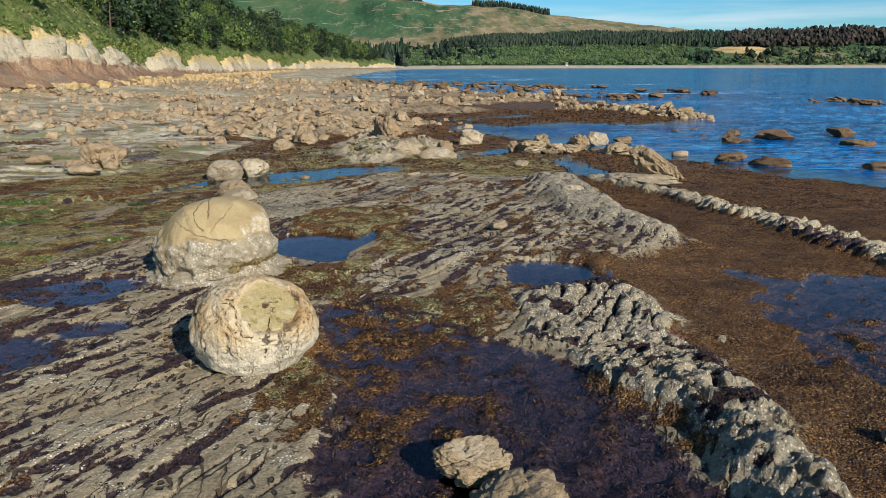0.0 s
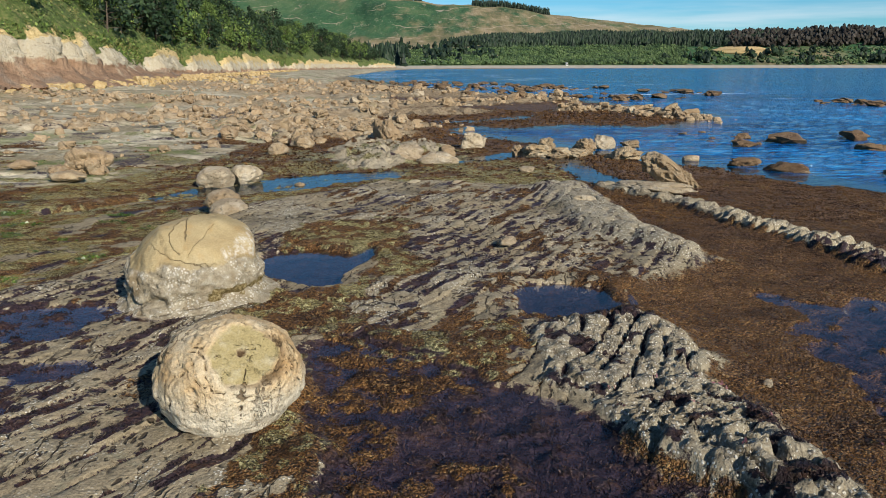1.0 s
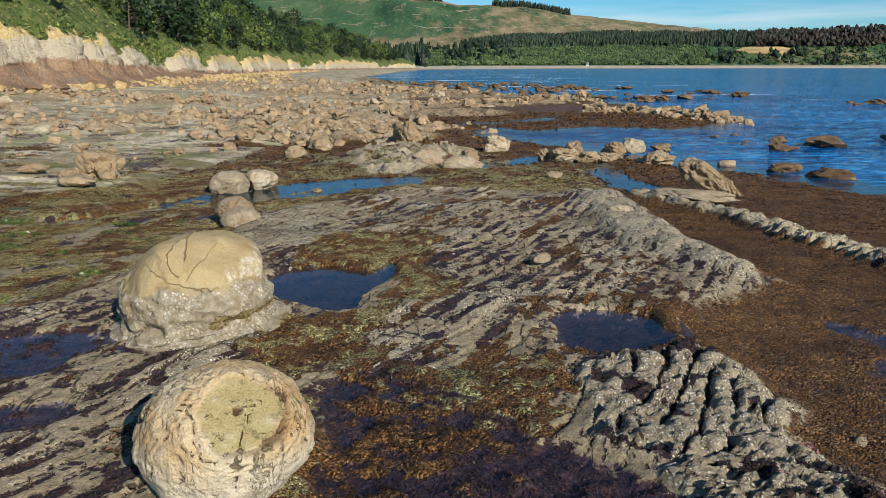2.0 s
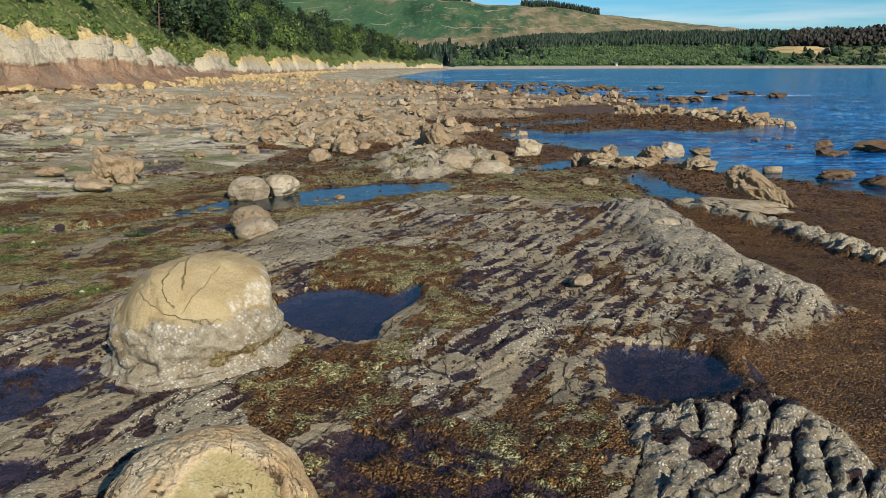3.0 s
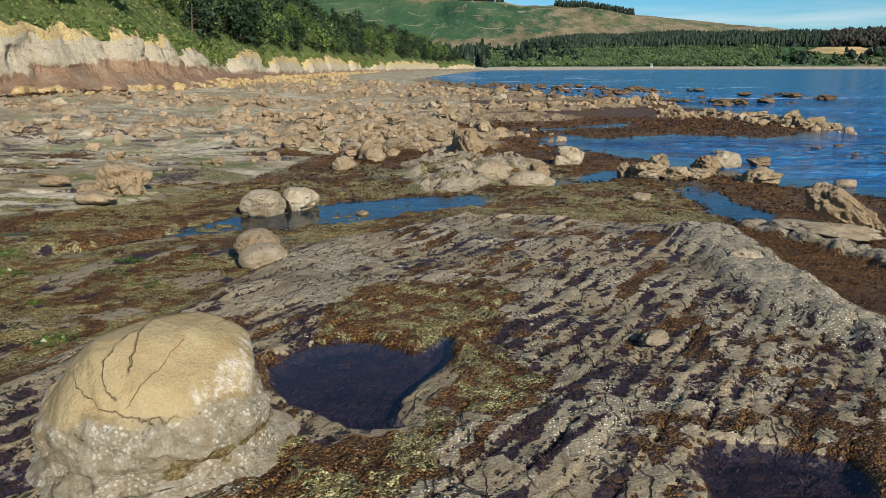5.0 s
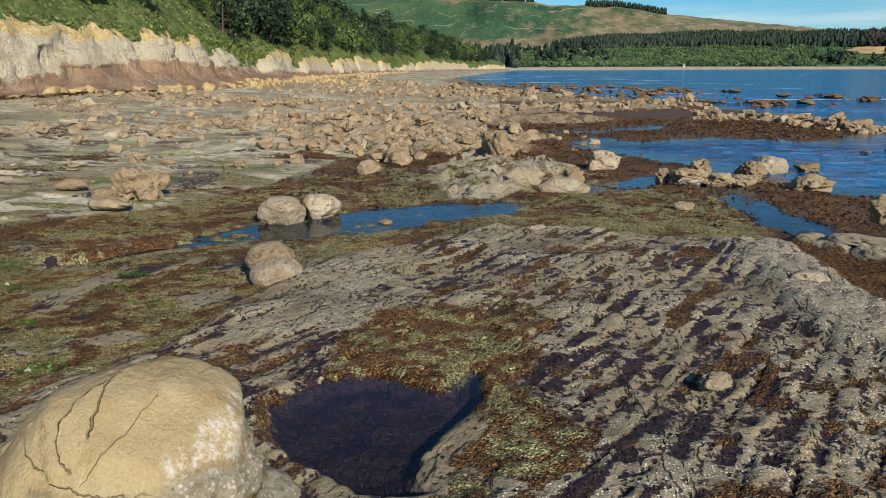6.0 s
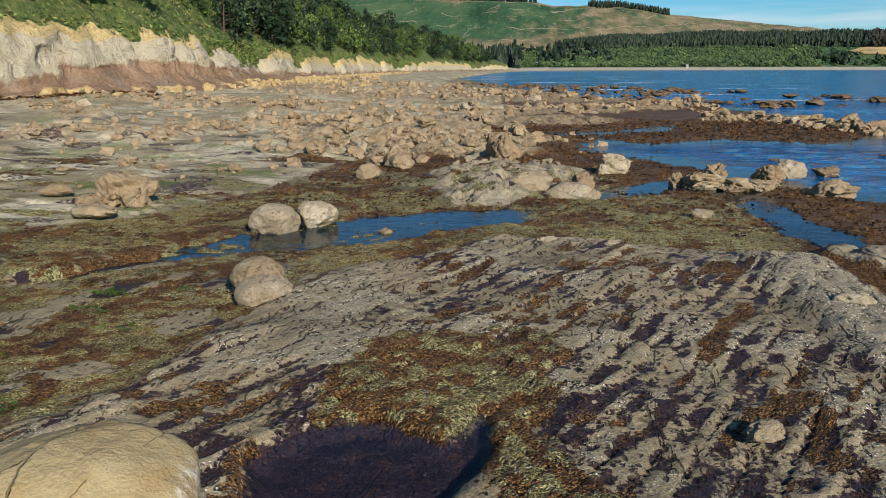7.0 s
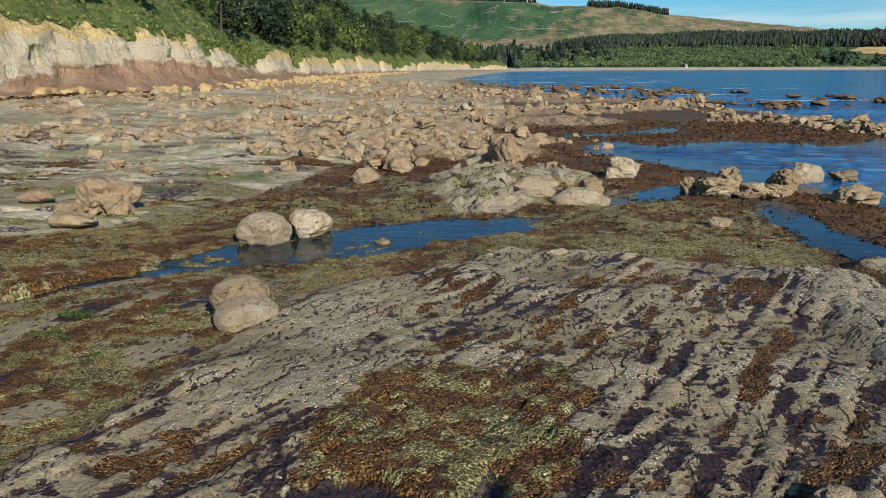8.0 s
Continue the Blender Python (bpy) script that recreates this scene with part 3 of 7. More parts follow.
def platform_material():
    k = Nodes("shore_platform")
    p = k.pos()
    broad, medium, grain = k.noise(p, 0.45, 5), k.noise(p, 3.5, 6, 0.6), k.noise(p, 38, 5, 0.65)
    bedded = k.noise(k.scaled(p, 9.0, 1.2, 6.0, STRIKE), 1.0, 5, 0.6)
    rock = k.ramp(broad, (0.30, (0.180, 0.148, 0.098)), (0.5, (0.285, 0.235, 0.155)), (0.7, (0.36, 0.29, 0.188)))
    rock = k.mix(k.op("MULTIPLY", k.step(0.45, 0.7, bedded), 0.8), rock, (0.20, 0.16, 0.105))
    rock = k.mix(k.step(0.52, 0.72, medium), rock, (0.255, 0.228, 0.155))
    rock = k.mix(0.6, rock, k.ramp(grain, (0.32, (0.40, 0.37, 0.33)), (0.68, (1.45, 1.43, 1.38))), "MULTIPLY")
    pale = k.ramp(medium, (0.3, (0.44, 0.385, 0.275)), (0.55, (0.66, 0.585, 0.44)), (0.75, (0.52, 0.43, 0.29)))
    stain = k.step(0.49, 0.58, k.noise(k.scaled(p, 0.35, 1.0, 1.0), 0.9, 8, 0.75))
    pale = k.mix(k.op("MULTIPLY", stain, 0.75), pale, (0.15, 0.142, 0.072))
    pale = k.mix(k.op("MULTIPLY", k.step(0.47, 0.60, k.noise(k.scaled(p, 0.6, 0.28, 1.0), 0.45, 7, 0.68)), 0.75), pale, (0.25, 0.205, 0.125))
    pale = k.mix(k.op("MULTIPLY", k.step(0.53, 0.64, k.noise(k.scaled(p, 0.7, 0.30, 1.0), 0.31, 7, 0.70)), 0.75), pale, (0.23, 0.265, 0.11))
    pale = k.mix(k.op("MULTIPLY", k.step(0.58, 0.66, k.noise(k.scaled(p, 0.8, 0.35, 1.0), 0.7, 7, 0.72)), 0.8), pale, (0.105, 0.072, 0.042))
    pale = k.mix(k.op("MULTIPLY", k.step(0.58, 0.66, k.noise(k.scaled(p, 0.5, 1.4, 1.0), 2.3, 6, 0.7)), 0.7), pale, (0.085, 0.068, 0.045))
    pale = k.mix(0.5, pale, k.ramp(grain, (0.32, (0.5, 0.48, 0.45)), (0.68, (1.35, 1.35, 1.3))), "MULTIPLY")
    rock = k.mix(k.op("MULTIPLY", k.attr("sand"), 0.8), rock, pale)
    rock = k.mix(k.op("MULTIPLY", k.attr("rust"), 0.75), rock, k.ramp(medium, (0.3, (0.20, 0.135, 0.078)), (0.5, (0.33, 0.24, 0.145)), (0.7, (0.40, 0.31, 0.20))))
    # barnacle crust
    crust = k.step(0.42, 0.60, k.op("ADD", k.op("MULTIPLY", k.attr("barn"), 0.42), k.op("MULTIPLY", k.noise(p, 2.2, 5, 0.6), 0.62)))
    dots = k.cells(k.scaled(p, 1.0, 1.0, 1.0), 32)
    dot = k.op("MULTIPLY", k.step(0.44, 0.28, dots), k.step(0.50, 0.58, k.n("ShaderNodeSeparateColor", 0, None, Color=k.cells(p, 32, 1))))
    white = k.op("MULTIPLY", crust, dot)
    rock = k.mix(k.op("MULTIPLY", crust, 0.36), rock, (0.40, 0.345, 0.24))
    bent = k.n("ShaderNodeVectorMath", 0, {"operation": "ADD"}, i0=p, i1=k.n("ShaderNodeVectorMath", 0, {"operation": "SCALE"}, i0=k.n("ShaderNodeTexNoise", 1, None, Vector=p, Scale=2.3, Detail=4.0), i3=0.35))
    joints = k.cells(k.scaled(bent, 4.2, 0.9, 0.3, STRIKE), 1.0, 0, "DISTANCE_TO_EDGE")
    crackm = k.op("MULTIPLY", k.step(0.040, 0.010, joints), k.step(0.48, 0.60, k.noise(p, 1.3, 4)))
    hairs = k.step(0.035, 0.008, k.cells(k.scaled(bent, 9.0, 3.0, 0.5, STRIKE + 0.3), 1.0, 0, "DISTANCE_TO_EDGE"))
    crackm = k.op("MAXIMUM", crackm, k.op("MULTIPLY", hairs, k.step(0.66, 0.74, k.noise(p, 2.1, 3))))
    pock = k.op("MULTIPLY", k.step(0.34, 0.20, k.cells(k.scaled(bent, 1.5, 0.8, 1.0, STRIKE), 8)), k.step(0.42, 0.50, k.noise(p, 1.9, 4)))
    crackm = k.op("MULTIPLY", k.op("MAXIMUM", crackm, pock), k.op("SUBTRACT", 1.0, k.op("MINIMUM", k.op("MULTIPLY", k.attr("sand"), 1.3), 1.0)))
    rock = k.mix(k.op("MULTIPLY", crackm, 0.85), rock, (0.036, 0.026, 0.020))
    rock = k.mix(k.op("MULTIPLY", k.step(0.58, 0.66, k.noise(p, 21, 5, 0.75)), 0.85), rock, (0.065, 0.050, 0.036))
    rock = k.mix(k.op("MULTIPLY", k.attr("crag"), k.op("MULTIPLY", k.step(0.36, 0.56, k.noise(p, 6, 6, 0.7)), 0.75)), rock, k.ramp(grain, (0.34, (0.36, 0.30, 0.20)), (0.66, (0.62, 0.55, 0.42))))
    scab = k.op("MULTIPLY", k.attr("crag"), k.step(0.50, 0.62, k.noise(p, 9, 7, 0.75)))
    rock = k.mix(k.op("MULTIPLY", scab, 0.6), rock, k.ramp(k.noise(p, 30, 4, 0.7), (0.35, (0.035, 0.025, 0.018)), (0.52, (0.16, 0.115, 0.075)), (0.66, (0.34, 0.27, 0.18))))
    rock = k.mix(k.op("MULTIPLY", white, 0.92), rock, (0.76, 0.71, 0.60))
    # dark wet crust in the hollows
    dark = k.ramp(grain, (0.32, (0.009, 0.007, 0.006)), (0.52, (0.034, 0.019, 0.025)), (0.70, (0.085, 0.058, 0.052)))
    dark = k.mix(k.step(0.50, 0.64, k.noise(p, 5.5, 5, 0.7)), dark, k.ramp(grain, (0.32, (0.022, 0.010, 0.007)), (0.55, (0.075, 0.036, 0.020)), (0.72, (0.15, 0.095, 0.045))))
    dm = k.step(0.40, 0.56, k.op("ADD", k.attr("purple"), k.op("MULTIPLY", k.op("SUBTRACT", k.noise(p, 10, 6, 0.72), 0.5), 2.3)))
    col = k.mix(dm, rock, dark)
    # brown and olive weed
    leaf = k.cells(k.scaled(p, 1.0, 1.0, 0.2), 52, 1)
    pick = k.n("ShaderNodeSeparateColor", 0, None, Color=leaf)
    brown = k.ramp(pick, (0.1, (0.026, 0.012, 0.005)), (0.45, (0.115, 0.052, 0.016)), (0.8, (0.190, 0.090, 0.028)), (0.97, (0.29, 0.17, 0.067)))
    olive = k.ramp(pick, (0.1, (0.060, 0.048, 0.018)), (0.5, (0.235, 0.195, 0.085)), (0.9, (0.45, 0.39, 0.20)))
    om = k.step(0.35, 0.6, k.op("ADD", k.attr("olive"), k.op("MULTIPLY", k.op("SUBTRACT", k.noise(p, 5, 4, 0.6), 0.5), 1.2)))
    weeds = k.mix(om, brown, olive)
    weeds = k.mix(0.8, weeds, k.ramp(k.noise(p, 1.1, 6, 0.7), (0.30, (0.50, 0.48, 0.46)), (0.52, (1.0, 1.0, 1.0)), (0.70, (1.3, 1.28, 1.25))), "MULTIPLY")
    weeds = k.mix(0.7, weeds, k.ramp(k.noise(k.scaled(p, 0.35, 1.0, 1.0), 0.9, 6, 0.75), (0.33, (0.45, 0.46, 0.50)), (0.50, (1.0, 1.05, 1.05)), (0.66, (1.4, 1.5, 1.45))), "MULTIPLY")
    wm = k.step(0.36, 0.56, k.op("ADD", k.attr("weed"), k.op("MULTIPLY", k.op("SUBTRACT", k.noise(p, 6.5, 5, 0.65), 0.5), 1.1)))
    col = k.mix(wm, col, weeds)
    gm = k.step(0.42, 0.66, k.op("ADD", k.attr("green"), k.op("MULTIPLY", k.op("SUBTRACT", k.noise(p, 4.5, 5, 0.7), 0.5), 1.5)))
    gm = k.op("MULTIPLY", gm, k.op("SUBTRACT", 1.0, k.op("MULTIPLY", k.attr("sand"), 0.25)))
    col = k.mix(k.op("MULTIPLY", gm, k.ramp(k.noise(p, 2.4, 6, 0.75), (0.36, (0.15, 0.15, 0.15)), (0.56, (0.9, 0.9, 0.9)))), col, k.ramp(grain, (0.35, (0.040, 0.062, 0.014)), (0.65, (0.15, 0.20, 0.050))))
    wet = k.op("MAXIMUM", dm, wm)
    rough = k.n("ShaderNodeMapRange", 0, None, i0=wet, i1=0.0, i2=1.0, i3=0.88, i4=0.55)
    hgt = k.op("ADD", k.op("MULTIPLY", grain, 0.6), k.op("ADD", k.op("MULTIPLY", k.noise(p, 11, 6, 0.65), 1.2), k.op("MULTIPLY", white, 0.5)))
    hgt = k.op("SUBTRACT", hgt, k.op("MULTIPLY", crackm, 1.1))
    hgt = k.op("ADD", hgt, k.op("MULTIPLY", wm, k.op("MULTIPLY", k.cells(p, 40), -1.6)))
    lumps = k.op("MULTIPLY", k.attr("crag"), k.op("SUBTRACT", k.op("MULTIPLY", k.noise(p, 16, 7, 0.75), 3.2), k.op("MULTIPLY", k.cells(p, 17), 0.8)))
    return k.finish(col, rough, k.bump(k.op("ADD", hgt, lumps), 0.9, 0.030), k.n("ShaderNodeMapRange", 0, None, i0=wet, i1=0.0, i2=1.0, i3=0.10, i4=0.28))


def boulder_material(name, low, high, crust_c, warm, scale=1.0, crust_amount=0.5):
    """Weathered concretion: tan stone with grey and white crust, pits and fine cracks."""
    k = Nodes(name)
    tc = k.n("ShaderNodeTexCoord", "Object")
    rnd = k.n("ShaderNodeObjectInfo", "Random")
    p = k.n("ShaderNodeVectorMath", 0, {"operation": "ADD"}, i0=tc, i1=k.n("ShaderNodeCombineXYZ", 0, None, X=k.op("MULTIPLY", rnd, 31.0), Y=k.op("MULTIPLY", rnd, 17.0)))
    a, b, c = k.noise(p, 1.6 * scale, 5, 0.6), k.noise(p, 7 * scale, 6, 0.65), k.noise(p, 42 * scale, 4, 0.65)
    col = k.mix(k.step(0.35, 0.65, a), low, high)
    col = k.mix(k.op("MULTIPLY", k.step(0.5, 0.72, b), 0.7), col, warm)
    col = k.mix(k.step(0.62 - 0.25 * crust_amount, 0.80 - 0.2 * crust_amount, k.noise(p, 2.6 * scale, 6, 0.7)), col, crust_c)
    col = k.mix(0.5, col, k.ramp(c, (0.3, (0.5, 0.48, 0.45)), (0.7, (1.35, 1.35, 1.32))), "MULTIPLY")
    pits = k.step(0.30, 0.16, k.cells(k.n("ShaderNodeVectorMath", 0, {"operation": "ADD"}, i0=p, i1=k.noise(p, 9 * scale, 2)), 6.5 * scale))
    pits = k.op("MULTIPLY", pits, k.step(0.5, 0.62, k.noise(p, 2.1 * scale, 3)))
    col = k.mix(pits, col, (0.05, 0.036, 0.02))
    h = k.op("ADD", k.op("MULTIPLY", b, 1.0), k.op("ADD", k.op("MULTIPLY", c, 0.30), k.op("MULTIPLY", pits, -0.8)))
    col = k.mix(k.op("MULTIPLY", rnd, 0.45), col, (0.19, 0.125, 0.068))
    return k.finish(col, 0.9, k.bump(h, 1.0, 0.09), 0.25)


def leaf_material(name, *cols, rough=0.6, sheen=0.25, patch=1.7):
    """Leaves whose tone changes from leaf to leaf and clump to clump."""
    k = Nodes(name)
    isl = k.n("ShaderNodeNewGeometry", "Random Per Island")
    rnd = k.n("ShaderNodeObjectInfo", "Random")
    f = k.op("ADD", k.op("MULTIPLY", isl, 0.62), k.op("MULTIPLY", rnd, 0.38))
    col = k.ramp(f, *[(i / (len(cols) - 1) * 0.9 + 0.05, c) for i, c in enumerate(cols)])
    col = k.mix(k.step(0.38, 0.66, k.noise(k.pos(), patch, 4, 0.6)), col, cols[0])
    return k.finish(col, rough, None, sheen)


def water_material(name, tint, rough, fine, swell):
    """Clear shallow water: what lies below shows through, the sky lies on it."""
    k = Nodes(name)
    p = k.pos()
    n = k.bump(k.op("ADD", k.op("MULTIPLY", k.noise(p, fine, 3), 1.0), k.op("MULTIPLY", k.noise(p, swell, 2), 1.0)), 0.12, 0.02)
    tr = k.n("ShaderNodeBsdfTransparent", Color=tint)
    gl = k.n("ShaderNodeBsdfGlossy", Roughness=rough, Normal=n)
    fr = k.n("ShaderNodeFresnel", IOR=1.34, Normal=n)
    k.link(k.n("ShaderNodeMixShader", i0=fr, i1=tr, i2=gl), k.out.inputs[0])
    return k.m


def sea_material():
    k = Nodes("sea_water")
    p = k.pos()
    chop = k.noise(k.scaled(p, 0.8, 2.6, 1.0, 0.35), 1.0, 6, 0.60)
    swell = k.noise(k.scaled(p, 0.10, 0.45, 1.0, 0.25), 1.0, 4, 0.55)
    broad = k.noise(k.scaled(p, 0.016, 0.13, 1.0, 0.10), 1.0, 6, 0.62)
    n = k.bump(k.op("ADD", k.op("MULTIPLY", chop, 1.0), k.op("ADD", k.op("MULTIPLY", swell, 2.4), k.op("MULTIPLY", broad, 4.0))), 1.0, 0.60)
    depth = k.attr("depth")
    ripple = k.noise(k.scaled(p, 0.9, 3.2, 1.0, 0.2), 1.0, 7, 0.74)
    # dark and bright ripple streaks painted in, standing in for sky reflected off wavelets
    body_and_sheen = k.ramp(ripple, (0.38, (0.001, 0.028, 0.095)), (0.47, (0.002, 0.085, 0.28)), (0.54, (0.007, 0.155, 0.45)), (0.62, (0.040, 0.29, 0.60)))
    # broader wave streaks, their reflected light and dark also put into the colour
    body_and_sheen = k.mix(0.75, body_and_sheen, k.ramp(broad, (0.36, (0.45, 0.50, 0.58)), (0.50, (1.0, 1.0, 1.0)), (0.64, (1.7, 1.6, 1.45))), "MULTIPLY")
    body_and_sheen = k.mix(k.op("MULTIPLY", k.attr("open"), 0.6), body_and_sheen, (0.014, 0.165, 0.34))
    foam = k.op("MULTIPLY", k.step(0.60, 0.66, k.noise(k.scaled(p, 0.05, 0.30, 1.0), 1.0, 6, 0.62)), k.attr("surf"))
    body_and_sheen = k.mix(foam, body_and_sheen, (0.75, 0.78, 0.8))
    deep = k.t.nodes.new("ShaderNodeBsdfPrincipled")
    k.link(body_and_sheen, deep.inputs["Base Color"])
    k.link(k.op("ADD", k.op("MULTIPLY", foam, 0.6), 0.10), deep.inputs["Roughness"])
    deep.inputs["Specular IOR Level"].default_value = 0.5
    deep.inputs["IOR"].default_value = 1.34
    k.link(n, deep.inputs["Normal"])
    calm = k.bump(k.noise(k.scaled(p, 1.6, 3.2, 1.0), 1.6, 4, 0.5), 0.35, 0.03)
    tr = k.n("ShaderNodeBsdfTransparent", Color=(0.09, 0.18, 0.34))
    gl = k.n("ShaderNodeBsdfGlossy", Roughness=0.05, Normal=calm)
    shallow = k.n("ShaderNodeMixShader", i0=k.n("ShaderNodeFresnel", IOR=1.34, Normal=calm), i1=tr, i2=gl)
    k.link(k.n("ShaderNodeMixShader", i0=k.step(0.02, 0.30, depth), i1=shallow, i2=deep.outputs[0]), k.out.inputs[0])
    return k.m


def cliff_material():
    """Cream mudstone with a yellow weathered top, red-brown slumps below and growth above."""
    k = Nodes("cliff_face")
    p = k.pos()
    streak = k.noise(k.scaled(p, 1.0, 1.0, 0.22), 0.9, 6, 0.62)
    beds = k.noise(k.scaled(p, 0.12, 0.12, 2.2), 1.0, 5, 0.6)
    fine = k.noise(p, 4, 6, 0.68)
    pale = k.ramp(streak, (0.30, (0.33, 0.26, 0.16)), (0.44, (0.47, 0.40, 0.285)), (0.60, (0.53, 0.47, 0.355)), (0.8, (0.49, 0.39, 0.23)))
    yellow = k.ramp(fine, (0.32, (0.38, 0.27, 0.11)), (0.52, (0.58, 0.44, 0.21)), (0.70, (0.64, 0.51, 0.29)))
    pale = k.mix(k.step(0.42, 0.60, k.op("ADD", k.attr("crown"), k.op("MULTIPLY", k.op("SUBTRACT", k.noise(p, 0.4, 5, 0.65), 0.5), 1.5))), pale, yellow)
    pale = k.mix(k.op("MULTIPLY", k.step(0.60, 0.70, beds), 0.6), pale, (0.50, 0.40, 0.26))
    pale = k.mix(k.op("MULTIPLY", k.step(0.60, 0.68, k.noise(k.scaled(p, 1.0, 1.0, 2.6), 0.9, 6, 0.7)), 0.85), pale, (0.20, 0.155, 0.10))
    pale = k.mix(0.4, pale, k.ramp(fine, (0.3, (0.6, 0.57, 0.52)), (0.7, (1.2, 1.2, 1.2))), "MULTIPLY")
    soil = k.ramp(k.noise(k.scaled(p, 1.0, 1.0, 0.5), 0.35, 6, 0.65), (0.32, (0.205, 0.135, 0.090)), (0.48, (0.30, 0.185, 0.115)), (0.60, (0.36, 0.235, 0.15)), (0.74, (0.44, 0.35, 0.25)))
    soil = k.mix(k.op("MULTIPLY", k.step(0.50, 0.66, k.noise(p, 0.28, 4)), 0.7), soil, (0.235, 0.195, 0.155))
    soil = k.mix(0.6, soil, k.ramp(fine, (0.3, (0.55, 0.53, 0.5)), (0.7, (1.3, 1.3, 1.28))), "MULTIPLY")
    tm = k.step(0.40, 0.60, k.op("ADD", k.attr("talus"), k.op("MULTIPLY", k.op("SUBTRACT", k.noise(p, 0.4, 6, 0.65), 0.5), 2.0)))
    col = k.mix(tm, pale, soil)
    grass = k.ramp(k.noise(p, 1.4, 6, 0.65), (0.3, (0.040, 0.066, 0.016)), (0.5, (0.095, 0.130, 0.036)), (0.68, (0.20, 0.19, 0.075)))
    vm = k.step(0.42, 0.58, k.op("ADD", k.attr("veg"), k.op("MULTIPLY", k.op("SUBTRACT", k.noise(k.scaled(p, 1.0, 1.0, 0.25), 1.1, 5, 0.6), 0.5), 0.7)))
    col = k.mix(vm, col, grass)
    return k.finish(col, 0.92, k.bump(k.op("ADD", fine, k.op("MULTIPLY", streak, 2.0)), 0.9, 0.40), 0.2)


def hill_material():
    """Replanted forest clearings: dark green, crossed by pale tracks and strewn with slash, tawny where dry."""
    k = Nodes("hill_pasture")
    p = k.pos()
    q = k.scaled(p, 1.0, 0.16, 1.0)
    green = k.ramp(k.noise(q, 0.010, 7, 0.62), (0.34, (0.022, 0.060, 0.026)), (0.50, (0.040, 0.098, 0.042)), (0.66, (0.080, 0.125, 0.055)))
    rows = k.step(0.52, 0.64, k.noise(q, 0.11, 5, 0.7))
    green = k.mix(k.op("MULTIPLY", rows, 0.45), green, (0.115, 0.155, 0.080))
    tawny = k.ramp(k.noise(q, 0.020, 7, 0.68), (0.32, (0.075, 0.095, 0.040)), (0.48, (0.20, 0.165, 0.085)), (0.62, (0.31, 0.24, 0.145)), (0.75, (0.24, 0.165, 0.10)))
    patch = k.op("MULTIPLY", k.op("SUBTRACT", k.noise(q, 0.006, 6, 0.65), 0.5), 2.4)
    col = k.mix(k.step(0.15, 0.85, k.op("ADD", k.attr("dry"), k.op("ADD", patch, k.op("MULTIPLY", k.op("SUBTRACT", k.noise(q, 0.025, 5, 0.65), 0.5), 2.5)))), green, tawny)
    # bulldozed tracks that follow the slope, and gullies that run down it
    up = k.n("ShaderNodeSeparateXYZ", "Z", None, Vector=p)
    level = k.op("ADD", k.op("MULTIPLY", up, 0.026), k.op("MULTIPLY", k.noise(q, 0.0045, 4, 0.5), 3.2))
    track = k.step(0.035, 0.012, k.op("ABSOLUTE", k.op("SUBTRACT", k.op("FRACT", level), 0.5)))
    track = k.op("MULTIPLY", track, k.step(0.47, 0.53, k.noise(q, 0.012, 3)))
    cut = k.step(0.012, 0.004, k.op("ABSOLUTE", k.op("SUBTRACT", k.noise(k.scaled(p, 1.0, 0.05, 1.0), 0.016, 5, 0.55), 0.5)))
    track = k.op("MAXIMUM", track, k.op("MULTIPLY", k.op("MULTIPLY", cut, 0.7), k.step(0.50, 0.58, k.noise(q, 0.03, 4))))
    col = k.mix(k.op("MULTIPLY", track, 0.75), col, (0.40, 0.32, 0.22))
    logs = k.step(0.62, 0.70, k.noise(q, 0.16, 4, 0.7))
    col = k.mix(k.op("MULTIPLY", logs, 0.5), col, (0.33, 0.29, 0.20))
    col = k.mix(k.step(0.3, 0.7, k.attr("beach")), col, (0.36, 0.32, 0.26))
    return k.finish(col, 0.95, k.bump(k.noise(q, 0.06, 6), 0.7, 7.0), 0.1)


def plain(name, base, dark, scale, rough=0.8, spec=0.3):
    k = Nodes(name)
    tc = k.n("ShaderNodeTexCoord", "Object")
    return k.finish(k.mix(k.step(0.35, 0.65, k.noise(tc, scale, 5, 0.6)), base, dark), rough, k.bump(k.noise(tc, scale * 4, 4), 0.4, 0.02), spec)


M_PLATFORM = platform_material()
M_TAN = boulder_material("tan_boulder", (0.31, 0.23, 0.14), (0.42, 0.325, 0.205), (0.48, 0.415, 0.31), (0.32, 0.205, 0.10))
M_GREYISH = boulder_material("grey_boulder", (0.40, 0.325, 0.22), (0.51, 0.425, 0.30), (0.56, 0.49, 0.38), (0.41, 0.285, 0.155), 1.3, 0.6)
M_BROWN = boulder_material("brown_boulder", (0.28, 0.20, 0.12), (0.40, 0.295, 0.18), (0.47, 0.40, 0.29), (0.26, 0.165, 0.085), 0.8, 0.4)
M_REEF = boulder_material("wet_reef_rock", (0.10, 0.06, 0.035), (0.19, 0.125, 0.07), (0.28, 0.22, 0.15), (0.09, 0.045, 0.02), 0.8, 0.2)
M_POOL = water_material("pool_water", (0.52, 0.51, 0.62), 0.02, 14.0, 2.5)
M_PUDDLE = water_material("puddle_water", (0.76, 0.74, 0.88), 0.02, 14.0, 2.5)
M_SEA = sea_material()
M_CLIFF = cliff_material()
M_HILL = hill_material()
